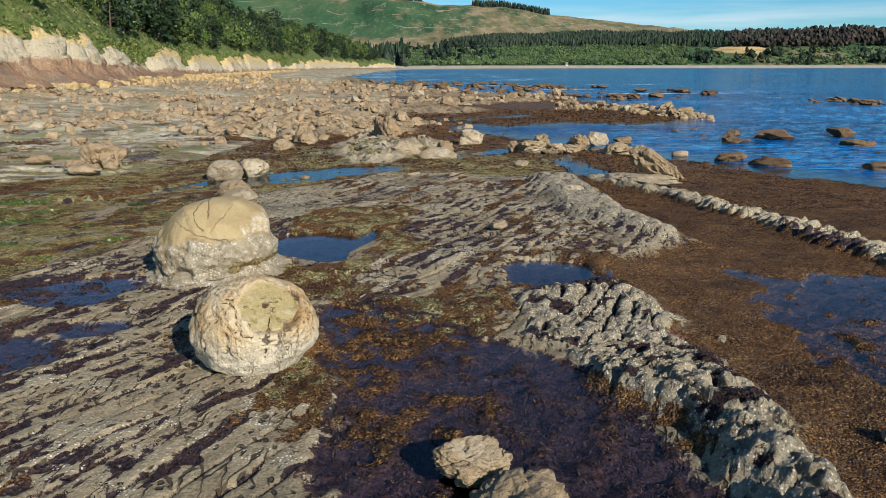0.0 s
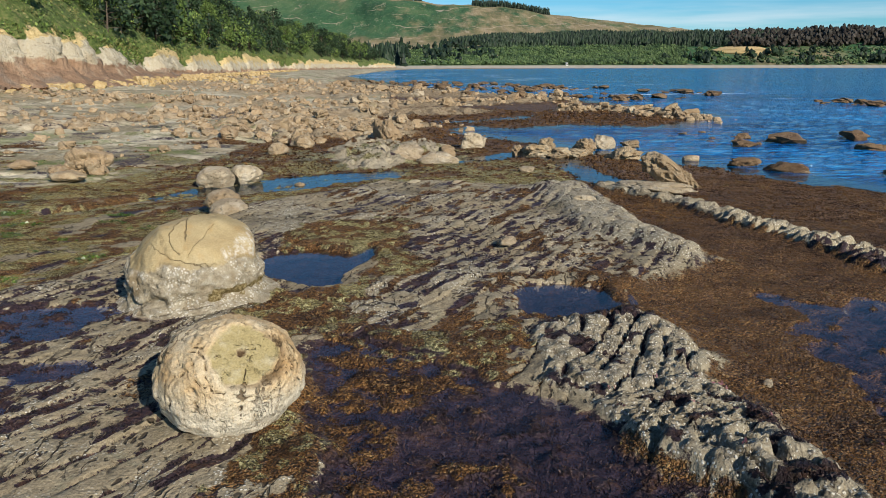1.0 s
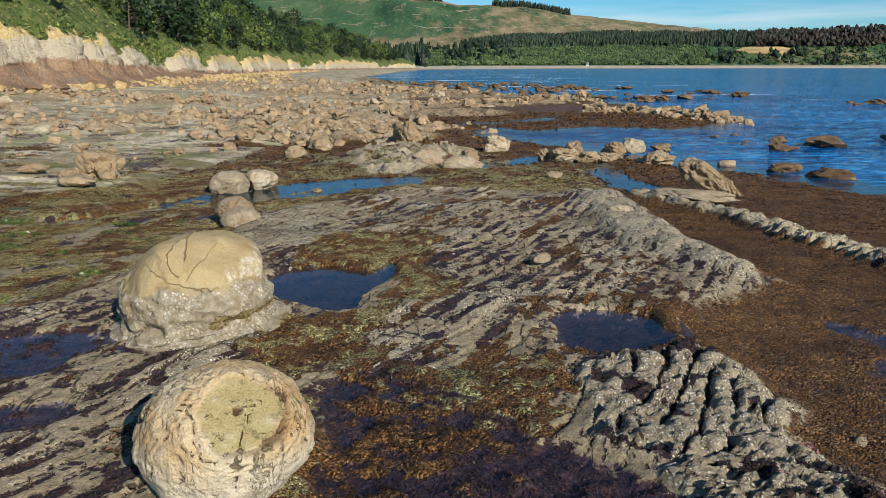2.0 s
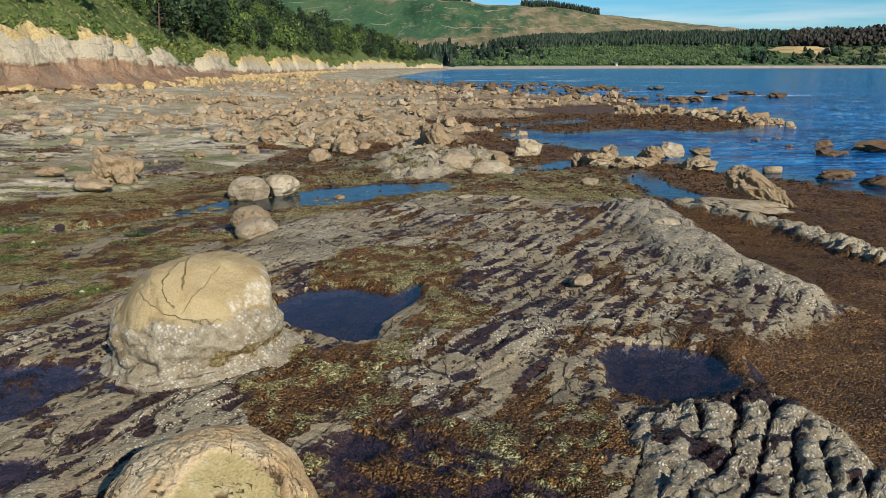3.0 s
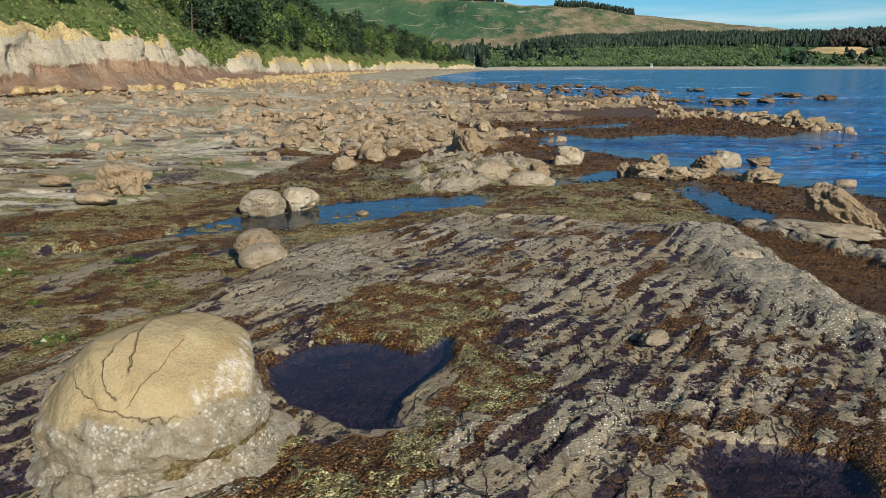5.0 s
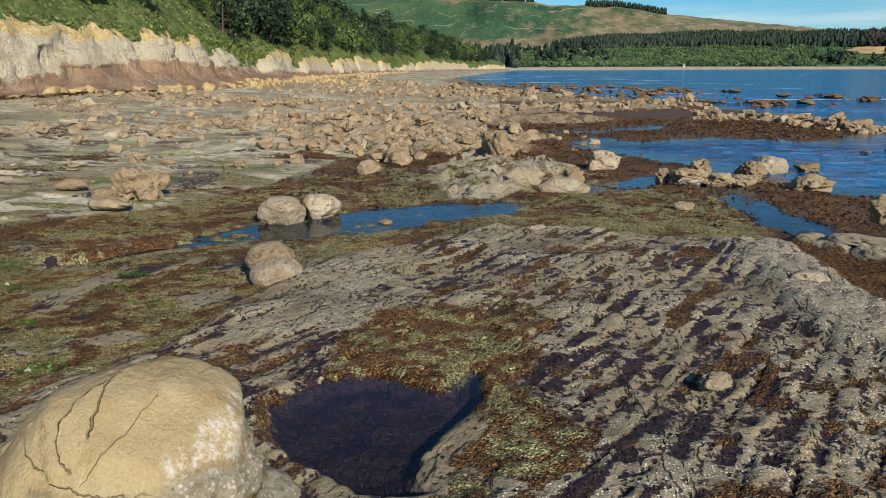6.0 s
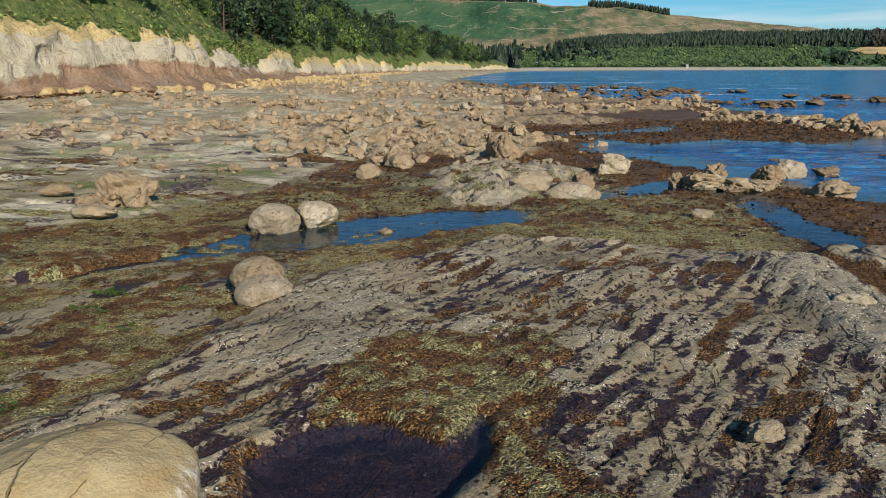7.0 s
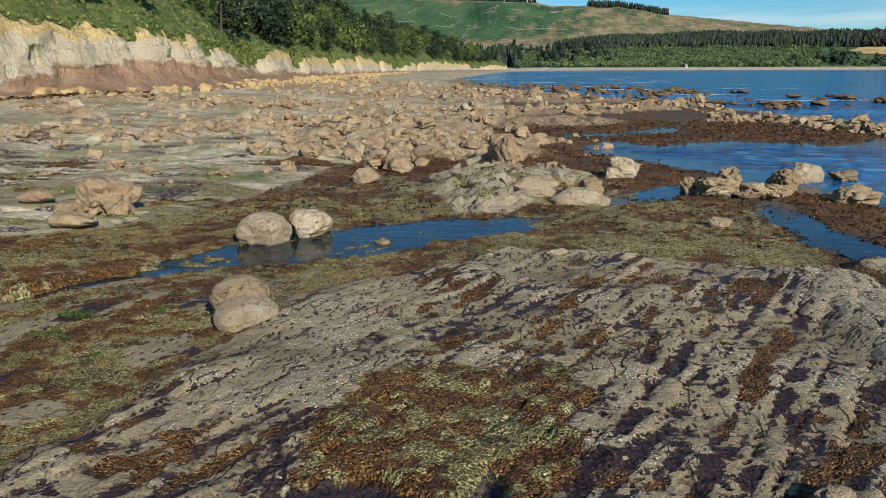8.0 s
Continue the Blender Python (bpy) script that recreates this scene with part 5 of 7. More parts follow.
def dome_boulder():
    thing = tagged(new("domed_boulder"), "big ochre domed boulder on a crusted grey rock foot", "boulder")
    thing.matrix_world = pose(-3.43, 10.72, -0.06)
    mat = dome_material()
    v, f = BALLS[6]
    r = 1 + 0.035 * fbm3(v * 1.2 + 7, 3, 401) + 0.010 * fbm3(v * 5, 4, 402) + 0.018 * np.floor(5.0 * fbm3(v * np.array([1.6, 1.1, 1.3]) + 5, 3, 404)) + 0.05 * sstep(0.2, 0.7, v[:, 0]) * sstep(-0.2, 0.4, v[:, 2]) * sstep(0.95, 0.6, v[:, 2])
    crack = np.full(len(v), 1.0)
    for way, off, half, lo, hi, sd in (((0.90, 0.35, 0.30), -0.12, 0.016, 0.55, 0.95, 1), ((0.75, -0.45, 0.45), 0.14, 0.012, 0.30, 0.86, 2), ((0.95, 0.1, -0.25), 0.32, 0.010, 0.25, 0.75, 3),
                                       ((-0.85, 0.30, 0.45), 0.62, 0.012, 0.10, 0.70, 4), ((0.3, 0.2, 0.93), 0.10, 0.014, -0.2, 0.6, 5), ((0.6, 0.6, 0.55), 0.05, 0.010, 0.35, 0.9, 6), ((0.80, 0.55, 0.1), -0.42, 0.018, 0.45, 1.1, 7), ((0.35, 0.90, 0.1), 0.20, 0.012, 0.4, 1.1, 8), ((0.9, -0.3, 0.2), -0.05, 0.010, 0.75, 1.1, 9),
                                       ((0.95, 0.25, 0.1), 0.12, 0.018, 0.55, 1.2, 10), ((0.90, 0.42, 0.0), 0.30, 0.012, 0.5, 1.2, 11), ((0.5, -0.85, 0.1), -0.18, 0.012, 0.6, 1.2, 12), ((0.7, 0.1, 0.1), 0.48, 0.010, 0.45, 1.2, 13)):
        n = np.array(way) / np.linalg.norm(way)
        d = v @ n - off + 0.05 * fbm3(v * 2.0 + sd, 4, 410 + sd, 0.6)
        k = sstep(half * 1.7, half * 0.4, np.abs(d)) * sstep(-0.5, 0.0, vn3(v * 2.6 + sd, 420)) * sstep(lo - 0.1, lo, v[:, 2]) * sstep(hi + 0.05, hi, v[:, 2])
        crack = np.minimum(crack, np.abs(d) * 0.016 / half + 0.06 * (1 - sstep(lo - 0.45, lo - 0.25, v[:, 2]) * sstep(hi + 0.25, hi + 0.1, v[:, 2])) + 0.006 * sstep(-0.1, -0.6, vn3(v * 1.8 + sd, 420)))
        r = r - 0.030 * k + 0.026 * sstep(-0.02, 0.02, d) * sstep(lo, lo + 0.15, v[:, 2])
    p = v * r[:, None]
    for way, off in (((0.1, -0.72, 0.68), 0.93), ((-0.62, -0.6, 0.5), 0.93), ((0.66, -0.6, 0.45), 0.94), ((-0.3, 0.1, 0.95), 0.95), ((0.45, -0.2, 0.87), 0.95), ((-0.75, -0.3, 0.6), 0.94)):
        n = np.array(way) / np.linalg.norm(way)
        p = p - np.maximum(p @ n - off - 0.03 * fbm3(v * 2, 2, 405), 0)[:, None] * n * 0.55
    p = fit_box(p, 1.70, 1.68, 1.60)
    p[:, 2] += 1.14 - 1.60
    base = sstep(0.68, 0.50, p[:, 2] + 0.10 * fbm3(v * 2.2, 3, 431))
    rough = 0.05 * fbm3(v * 6 + 3, 4, 433) * base
    p = p + v * rough[:, None]
    # the ledge where the smooth dome meets the rough skin
    p = p + v * np.array([1, 1, 0]) * (0.045 * base * sstep(0.2, 0.35, p[:, 2]))[:, None]
    me = mesh_np("dome", p, f)
    attr(me, "base", base)
    attr(me, "lichen", 0.47 * sstep(0.50, 0.80, v[:, 0] - 0.15 * v[:, 1] + 0.1 * fbm3(v * 3, 3, 435)) * (1 - 0.5 * base))
    attr(me, "crack", np.ones(len(v)))
    attr(me, "moss", sstep(0.2, 0.5, v[:, 0] - 0.2) * sstep(0.40, 0.25, p[:, 2]) * (v[:, 1] < 0.4))
    part("dome", me, mat, thing)
    v5, f5 = BALLS[6]
    q = v5 * (1 + 0.07 * fbm3(v5 * 1.5 + 2, 3, 441) + 0.05 * fbm3(v5 * 5, 4, 442))[:, None]
    flare = 1.0 + 0.22 * sstep(0.3, -0.2, q[:, 2])
    q[:, 0] *= flare * (1 + 0.10 * np.maximum(q[:, 0], 0))
    q[:, 1] *= flare
    q = fit_box(q, 2.12, 2.0, 0.95)
    q[:, 2] -= 0.42
    q[:, 0] -= 0.03
    me = mesh_np("foot", q, f5)
    attr(me, "base", np.ones(len(q)))
    attr(me, "lichen", 0.25 + 0.2 * fbm3(v5 * 2, 3, 445))
    attr(me, "crack", 0.004 + 0.10 * np.abs(fbm3(v5 * np.array([1, 1, 3]), 3, 446)))
    attr(me, "moss", sstep(0.3, 0.7, v5[:, 0]) * sstep(-0.1, 0.3, q[:, 2]) * 0.55)
    part("foot", me, mat, thing, "rough grey barnacled rock foot")


round_concretion()
dome_boulder()
TWO_LOBED = tagged(new("lobed_boulder"), "pale two-lobed boulder with a cracked top, among weed", "boulder", "boulders on the shore platform")
TWO_LOBED.matrix_world = pose(-4.90, 17.15, -0.31)
p, f = stone(501, 5, 0.05, 1, block=1.0)
part("lower_lobe", mesh_np("lower_lobe", fit_box(p, 0.86, 0.82, 0.52) + np.array([0.07, -0.12, 0.0]), f), M_GREYISH, TWO_LOBED)
p, f = stone(502, 5, 0.06, 0, block=1.0)
p = fit_box(p, 0.78, 0.74, 0.44) + np.array([-0.17, 0.22, 0.22])
part("upper_lobe", mesh_np("upper_lobe", p, f), M_TAN, TWO_LOBED)

boulder(-6.75, 22.40, 1.06, 1.0, 0.72, -0.48, 511, M_GREYISH, "round pale boulder standing in the water channel", sub=5, rough=0.06, cuts=3)
boulder(-6.05, 23.15, 0.98, 0.95, 0.66, -0.48, 512, M_GREYISH, "angular pale boulder standing in the water channel", sub=5, rough=0.08, cuts=5, turn=20)
boulder(-4.35, 22.6, 0.34, 0.3, 0.16, -0.48, 513, M_TAN, "small tan stone in the water channel")
wedge = boulder(6.25, 20.95, 1.55, 0.85, 0.80, -0.17, 580, M_TAN, "hollowed tan boulder leaning on a flat slab", sub=6, rough=0.17, cuts=5, turn=-8)
co = np.empty(len(wedge.data.vertices) * 3, np.float32)
wedge.data.vertices.foreach_get("co", co)
co = co.reshape(-1, 3)
lump = sstep(0.15, -0.15, co[:, 0] + 0.35 * (co[:, 2] - 0.4))
co[:, 2] = lerp(co[:, 2] * np.clip(0.78 - 0.60 * co[:, 0], 0.30, 0.80), co[:, 2] * 1.10, lump)
co[:, 0] -= 0.30 * np.maximum(co[:, 2] - 0.3, 0) * lump
co[:, 0] += 0.42 * sstep(0.42, 0.0, co[:, 2]) * sstep(0.1, -0.5, co[:, 0])
flute = np.abs(pn(co[:, 0] * 9 + 4 * co[:, 2], co[:, 2] * 1.5, 583)) * sstep(-0.2, 0.2, co[:, 0])
co += np.stack([0 * flute, 0.10 * flute, -0.07 * flute * sstep(0.1, 0.3, co[:, 2])], 1)
co[:, 2] *= 1.18
wedge.data.vertices.foreach_set("co", co.ravel())
wedge.data.update()
boulder(5.75, 20.75, 2.3, 1.0, 0.26, -0.26, 515, M_GREYISH, "flat grey rock slab on brown weed", turn=-35, sub=5, rough=0.12)
boulder(-11.35, 24.25, 1.35, 1.3, 0.95, -0.30, 516, M_BROWN, "broken brown and cream boulder on grey flats", sub=5, rough=0.22, cuts=9)
boulder(-11.3, 22.75, 1.12, 0.8, 0.38, -0.33, 517, M_TAN, "low tan boulder on grey flats", turn=10)
boulder(-14.1, 25.3, 0.85, 0.7, 0.32, -0.28, 518, M_BROWN, "low orange boulder on grey flats")
boulder(-12.0, 23.6, 0.7, 0.6, 0.4, -0.3, 519, M_BROWN, "small orange boulder beside a round one")
boulder(-6.60, 30.1, 0.82, 0.75, 0.52, -0.40, 520, M_TAN, "tan boulder among brown weed", rough=0.1)
boulder(-6.15, 32.7, 1.1, 0.95, 0.55, -0.38, 521, M_TAN, "broad tan boulder among brown weed")
boulder(-6.35, 33.0, 0.6, 0.6, 0.85, -0.36, 522, M_TAN, "upright tan boulder among brown weed")
boulder(-1.45, 28.6, 1.4, 1.0, 0.62, -0.38, 523, M_GREYISH, "pale rounded boulder beside the slab", sub=5, rough=0.12)
boulder(-0.22, 27.5, 1.62, 0.85, 0.46, -0.42, 524, M_GREYISH, "long pale boulder lying by the channel", sub=5, rough=0.12, turn=-12)
boulder(0.1, 28.3, 0.65, 0.5, 0.62, -0.40, 525, M_BROWN, "ochre boulder behind a long pale one")
boulder(1.25, 32.4, 1.2, 1.0, 0.76, -0.42, 526, M_GREYISH, "pitted pale boulder near the sea", sub=5, rough=0.18)
boulder(-2.45, 34.3, 1.1, 0.9, 1.1, -0.32, 527, M_BROWN, "tall leaning brown boulder on the slab", sub=5, rough=0.15, tilt=-10)
boulder(-2.9, 35.2, 0.9, 0.8, 1.05, -0.32, 528, M_BROWN, "upright brown boulder on the slab")
boulder(3.55, 29.75, 1.35, 1.1, 0.60, -0.46, 529, M_TAN, "rough tan boulder standing in sea water", sub=5, rough=0.27, cuts=12)
boulder(4.45, 29.5, 1.1, 0.9, 0.46, -0.46, 530, M_TAN, "low tan boulder standing in sea water", sub=5, rough=0.27, cuts=12)
boulder(2.95, 30.0, 0.6, 0.6, 0.5, -0.46, 531, M_TAN, "small tan boulder standing in sea water", sub=5, rough=0.27, cuts=12)
boulder(4.15, 30.6, 0.7, 0.6, 0.75, -0.46, 532, M_TAN, "upright tan boulder standing in sea water", sub=5, rough=0.27, cuts=12)
boulder(6.86, 28.7, 1.36, 1.0, 0.58, -0.46, 533, M_TAN, "crusted tan boulder on weed at the sea's edge", sub=5, rough=0.27, cuts=12)
boulder(5.70, 30.6, 0.95, 0.9, 0.72, -0.46, 534, M_BROWN, "round brown boulder standing in sea water", sub=5, rough=0.2)
boulder(5.3, 29.6, 0.95, 0.8, 0.4, -0.46, 535, M_TAN, "low rough boulder at the sea's edge", sub=5, rough=0.27, cuts=12)
boulder(6.9, 32.4, 0.95, 0.8, 0.66, -0.46, 536, M_GREYISH, "pale pointed boulder in sea water")
boulder(8.1, 32.9, 0.8, 0.7, 0.4, -0.46, 537, M_TAN, "low tan boulder in sea water", sub=5, rough=0.27, cuts=12)
boulder(0.38, 20.65, 0.42, 0.36, 0.26, -0.20, 538, M_GREYISH, "small pitted grey stone on rock", rough=0.22)
boulder(2.72, 24.95, 0.52, 0.36, 0.22, -0.37, 539, M_GREYISH, "small pale flat stone on olive weed", turn=-25)
boulder(-0.85, 20.8, 0.45, 0.35, 0.16, -0.12, 540, M_GREYISH, "small pale stone on ridged rock")
boulder(0.52, 4.40, 0.90, 0.80, 0.33, -0.08, 541, M_TAN, "pitted cream boulder on dark weed", sub=6, rough=0.2)
boulder(0.22, 4.95, 0.62, 0.5, 0.32, -0.05, 542, M_TAN, "small split cream boulder on dark weed", sub=6, rough=0.2, cuts=8)
boulder(3.95, 5.75, 0.22, 0.17, 0.16, -0.2, 543, M_GREYISH, "small whitish stone in brown weed", rough=0.25)
boulder(3.33, 8.12, 0.10, 0.09, 0.09, -0.2, 544, M_GREYISH, "small white shell-like stone in brown weed", sub=3)
boulder(1.06, 13.52, 0.36, 0.26, 0.13, 0.005, 545, M_GREYISH, "small upturned pale rock on ridged beds", tilt=18, rough=0.24, cuts=14)
boulder(3.15, 17.2, 0.6, 0.35, 0.2, 0.05, 546, M_GREYISH, "small pale slab on a rounded ridge")
boulder(11.6, 25.6, 1.5, 0.8, 0.42, -0.5, 547, M_REEF, "brown weedy rock at the sea's edge", rough=0.2, turn=-30)
boulder(10.7, 27.0, 1.3, 0.8, 0.40, -0.5, 548, M_REEF, "dark weedy rock in sea water", rough=0.2)
boulder(15.2, 24.6, 1.9, 1.1, 0.36, -0.5, 549, M_REEF, "low dark weedy rock in sea water", rough=0.2)
boulder(18.0, 31.6, 1.5, 1.0, 0.42, -0.5, 550, M_REEF, "dark weedy reef rock in sea water", rough=0.2)
boulder(9.3, 28.4, 0.7, 0.6, 0.26, -0.46, 551, M_TAN, "smooth tan stone in sea water", rough=0.06, cuts=2)
boulder(13.8, 33.5, 0.8, 0.4, 0.26, -0.5, 552, M_REEF, "small dark rock in sea water", rough=0.2)

# the boulder field: a few worn shapes, set down again and again
SHAPES = []
for i, (mat, rough, cuts) in enumerate(((M_TAN, 0.15, 16), (M_BROWN, 0.16, 18), (M_TAN, 0.20, 14), (M_GREYISH, 0.14, 15), (M_BROWN, 0.20, 20), (M_TAN, 0.13, 12))):
    p, f = stone(600 + i, 3, rough, cuts, 0.97, block=0.62)
    me = mesh_np("boulder", fit_box(p, 1.0, 0.80, 0.60), f, False)
    me.materials.append(mat)
    SHAPES.append(me)
count = 0
for line, half, number, small, large in FIELD:
    pts = np.array(line)
    seg = np.linalg.norm(np.diff(pts, axis=0), axis=1)
    for _ in range(number):
        k = RNG.choice(len(seg), p=seg / seg.sum())
        t = RNG.random()
        x, y = pts[k] * (1 - t) + pts[k + 1] * t + RNG.normal(0, half * 0.55, 2)
        size = 0.88 * (small + (large - small) * RNG.random() ** 2.6)
        base = height(x, y)
        shape = SHAPES[RNG.integers(len(SHAPES))]
        ob = tagged(new("boulder", shape), {M_TAN: "weathered tan boulder on the shore platform", M_BROWN: "rust-brown weathered boulder on the shore platform",
                                            M_GREYISH: "pale grey-crusted boulder on the shore platform"}[shape.materials[0]], "boulder", "boulders on the shore platform")
        m = pose(x, y, max(base, SEA_Z - 0.12) - 0.08 * size, RNG.uniform(-28, 28), RNG.uniform(-28, 28), RNG.uniform(0, 360))
        ob.matrix_world = m @ Matrix.Diagonal((size * RNG.uniform(0.85, 1.3), size * RNG.uniform(0.85, 1.2), size * RNG.uniform(0.65, 1.2), 1))
        count += 1


def rubble(name, mat, label, spots, small, large, sub=1, seed=1, rise=0.65):
    """Many small stones too many to count, in one mesh."""
    r = np.random.default_rng(seed)
    v, f = BALLS[sub]
    kinds = [stone(700 + seed * 10 + i, sub, 0.22, 12, 0.97, block=0.62)[0] for i in range(6)]
    z = fields(spots[:, 0], spots[:, 1])["z"]
    V, F = [], []
    for i, (x, y) in enumerate(spots):
        s = small + (large - small) * r.random() ** 2.5
        a = r.uniform(0, 6.28)
        q = kinds[i % 6] * np.array([s, s * r.uniform(0.7, 1.1), s * r.uniform(0.77, 1.23) * rise]) * 0.5
        q = np.stack([q[:, 0] * math.cos(a) - q[:, 1] * math.sin(a), q[:, 0] * math.sin(a) + q[:, 1] * math.cos(a), q[:, 2]], 1)
        V.append(q + np.array([x, y, max(z[i], SEA_Z - 0.1) + 0.15 * s]))
        F.append(f + i * len(v))
    me = mesh_np(name, np.concatenate(V), np.concatenate(F), False)
    me.materials.append(mat)
    return tagged(new(name, me), label, "stones", kind="stuff")


def spots_along(line, half, number, seed):
    r = np.random.default_rng(seed)
    pts = np.array(line, float)
    seg = np.linalg.norm(np.diff(pts, axis=0), axis=1)
    k = r.choice(len(seg), number, p=seg / seg.sum())
    t = r.random(number)[:, None]
    return pts[k] * (1 - t) + pts[k + 1] * t + r.normal(0, half, (number, 2))


M_OCHRE = boulder_material("ochre_rubble", (0.42, 0.29, 0.13), (0.50, 0.37, 0.18), (0.46, 0.41, 0.32), (0.34, 0.22, 0.10), 1.0, 0.4)
rubble("rubble", M_BROWN, "brown broken stones strewn over the shore platform", np.concatenate([
    spots_along([(-11, 39), (-3, 42)], 2.6, 260, 1), spots_along([(-22, 44), (-10, 57)], 3, 330, 2), spots_along([(-10, 66), (10, 76)], 3, 420, 3),
    spots_along([(-40, 150), (-6, 98), (0, 85)], 8, 700, 4), spots_along([(-20, 69), (-38, 68)], 5, 380, 5), spots_along([(-30, 52), (-14, 30)], 5, 90, 6),
    spots_along([(-16, 90), (-36, 112)], 9, 420, 7), spots_along([(9.5, 58.5), (12.2, 60.0), (14.2, 56), (17.2, 48.5)], 0.9, 220, 8)]), 0.2, 1.0, 2, 2)
rubble("cliff_foot_rubble", M_OCHRE, "yellow fallen rock along the foot of the cliff", np.concatenate([
    spots_along([(-43, 66), (-42, 84), (-43, 105), (-47, 140), (-57, 205), (-66, 330)], 1.6, 520, 9), spots_along([(-42, 100), (-44, 140), (-52, 200)], 4.5, 320, 10)]), 0.35, 1.9, 2, 3)
rubble("reef_stones", M_REEF, "dark weedy reef rocks breaking the sea's surface", np.concatenate([
    spots_along([(10, 144), (16, 115), (24, 111)], 3, 60, 11), spots_along([(28, 102), (32, 97)], 1.5, 18, 12), spots_along([(36.7, 72), (39, 65)], 1.0, 24, 13),
    spots_along([(33, 86), (31, 95)], 0.8, 12, 14), spots_along([(-12, 160), (2, 125), (12, 100)], 5, 150, 15), spots_along([(6, 92), (14, 84), (24, 78)], 2.5, 50, 16), spots_along([(12, 40), (17, 36), (20, 30)], 2.2, 14, 17)]), 0.6, 2.4, 2, 4, 0.34)

# ---- cliff and coast ----
COAST = [(-60, -60), (-54, 10), (-47, 55), (-43, 78), (-39.5, 91), (-42, 112), (-49, 145), (-60, 210), (-72, 350), (-62, 560), (-38, 720)]


def smooth_line(pts, n):
    p = np.array(pts, float)
    d = np.concatenate([[0], np.cumsum(np.linalg.norm(np.diff(p, axis=0), axis=1))])
    s = np.concatenate([np.linspace(0, d[-1], 41), d])
    s = np.unique(s)
    u = np.linspace(0, 1, n)
    s = d[2] + (u - 0.10) * 1.111 * (d[-1] - d[2]) * np.clip(0.25 + 0.75 * u, 0, 1)
    s = np.clip(np.sort(s), 0, d[-1])
    x, y = np.interp(s, d, p[:, 0]), np.interp(s, d, p[:, 1])
    k = np.ones(9) / 9
    x[4:-4], y[4:-4] = np.convolve(x, k, "valid"), np.convolve(y, k, "valid")
    return s, x, y


CS, CX, CY = smooth_line(COAST, 620)
tx, ty = np.gradient(CX), np.gradient(CY)
tn = np.hypot(tx, ty) + 1e-9
NX, NY = -ty / tn, tx / tn                    # inland
RUN = np.concatenate([[0], np.cumsum(np.hypot(np.diff(CX), np.diff(CY)))])
FROM = np.hypot(CX, CY)
CLIFF_H = np.interp(FROM, [0, 60, 90, 130, 200, 300, 500, 750], [7.8, 7.6, 7.2, 6.4, 6.4, 6.6, 6.6, 4.5]) + 0.6 * pn(RUN * 0.06, 0 * RUN, 801) + 0.5 * pn(RUN * 0.25, 0 * RUN, 802)
TALUS_H = np.clip(np.interp(RUN, [0, 32, 39, 47, 60, 80, 110, 150, 300], [0.8, 0.8, 1.9, 3.0, 2.6, 2.1, 1.3, 0.8, 0.4]) + 0.6 * pn(RUN * 0.09, 0 * RUN, 803), 0.3, 5)
TOP_H = np.interp(FROM, [0, 70, 120, 180, 260, 360, 480, 600, 760], [31, 31, 29, 28, 28, 28, 26, 22, 12])


def cliff_point(i, v):
    """Inland reach and height at station i; v: 0 foot, 1 top of talus, 2 top of the face, 3 top of the slope, 4 far inland."""
    h0, h1, h2 = 0.35, 0.5 + TALUS_H[i], 0.6 + CLIFF_H[i]
    h3 = TOP_H[i]
    off = np.interp(v, [0, 1, 2, 3, 4], [0, 5.5, 8.0, 42.0, 170.0])
    z = np.where(v < 1, lerp(h0, h1, np.clip(v, 0, 1) ** 1.3), np.where(v < 2, lerp(h1, h2, np.clip(v - 1, 0, 1)), np.where(v < 3, lerp(h2, h3, np.sin(np.clip(v - 2, 0, 1) * 1.57)), h3 + 3 * (v - 3))))
    return off, z


vv = np.concatenate([np.linspace(0, 1, 16, endpoint=False), np.linspace(1, 2, 30, endpoint=False), np.linspace(2, 3, 22, endpoint=False), np.linspace(3, 4, 5)])
I, V = np.meshgrid(np.arange(len(CX)), vv, indexing="ij")
OFF, ZZ = cliff_point(I, V)
run = RUN[I]
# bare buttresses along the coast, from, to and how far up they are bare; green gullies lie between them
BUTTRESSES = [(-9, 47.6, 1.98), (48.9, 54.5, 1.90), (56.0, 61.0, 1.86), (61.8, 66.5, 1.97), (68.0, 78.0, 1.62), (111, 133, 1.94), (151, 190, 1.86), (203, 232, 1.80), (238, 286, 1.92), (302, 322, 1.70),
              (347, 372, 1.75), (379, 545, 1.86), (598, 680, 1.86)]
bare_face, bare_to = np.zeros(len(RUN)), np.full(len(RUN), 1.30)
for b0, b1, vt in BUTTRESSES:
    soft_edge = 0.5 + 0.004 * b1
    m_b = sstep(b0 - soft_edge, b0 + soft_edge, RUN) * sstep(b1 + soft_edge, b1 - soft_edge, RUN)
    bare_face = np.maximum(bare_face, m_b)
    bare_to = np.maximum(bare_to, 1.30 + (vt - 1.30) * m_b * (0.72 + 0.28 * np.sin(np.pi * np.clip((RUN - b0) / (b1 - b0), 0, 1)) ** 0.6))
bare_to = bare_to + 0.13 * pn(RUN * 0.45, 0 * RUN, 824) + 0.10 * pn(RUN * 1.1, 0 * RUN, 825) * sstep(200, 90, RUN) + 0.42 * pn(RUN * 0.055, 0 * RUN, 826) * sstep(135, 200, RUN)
face = sstep(0.6, 1.2, V) * sstep(2.2, 1.8, V)
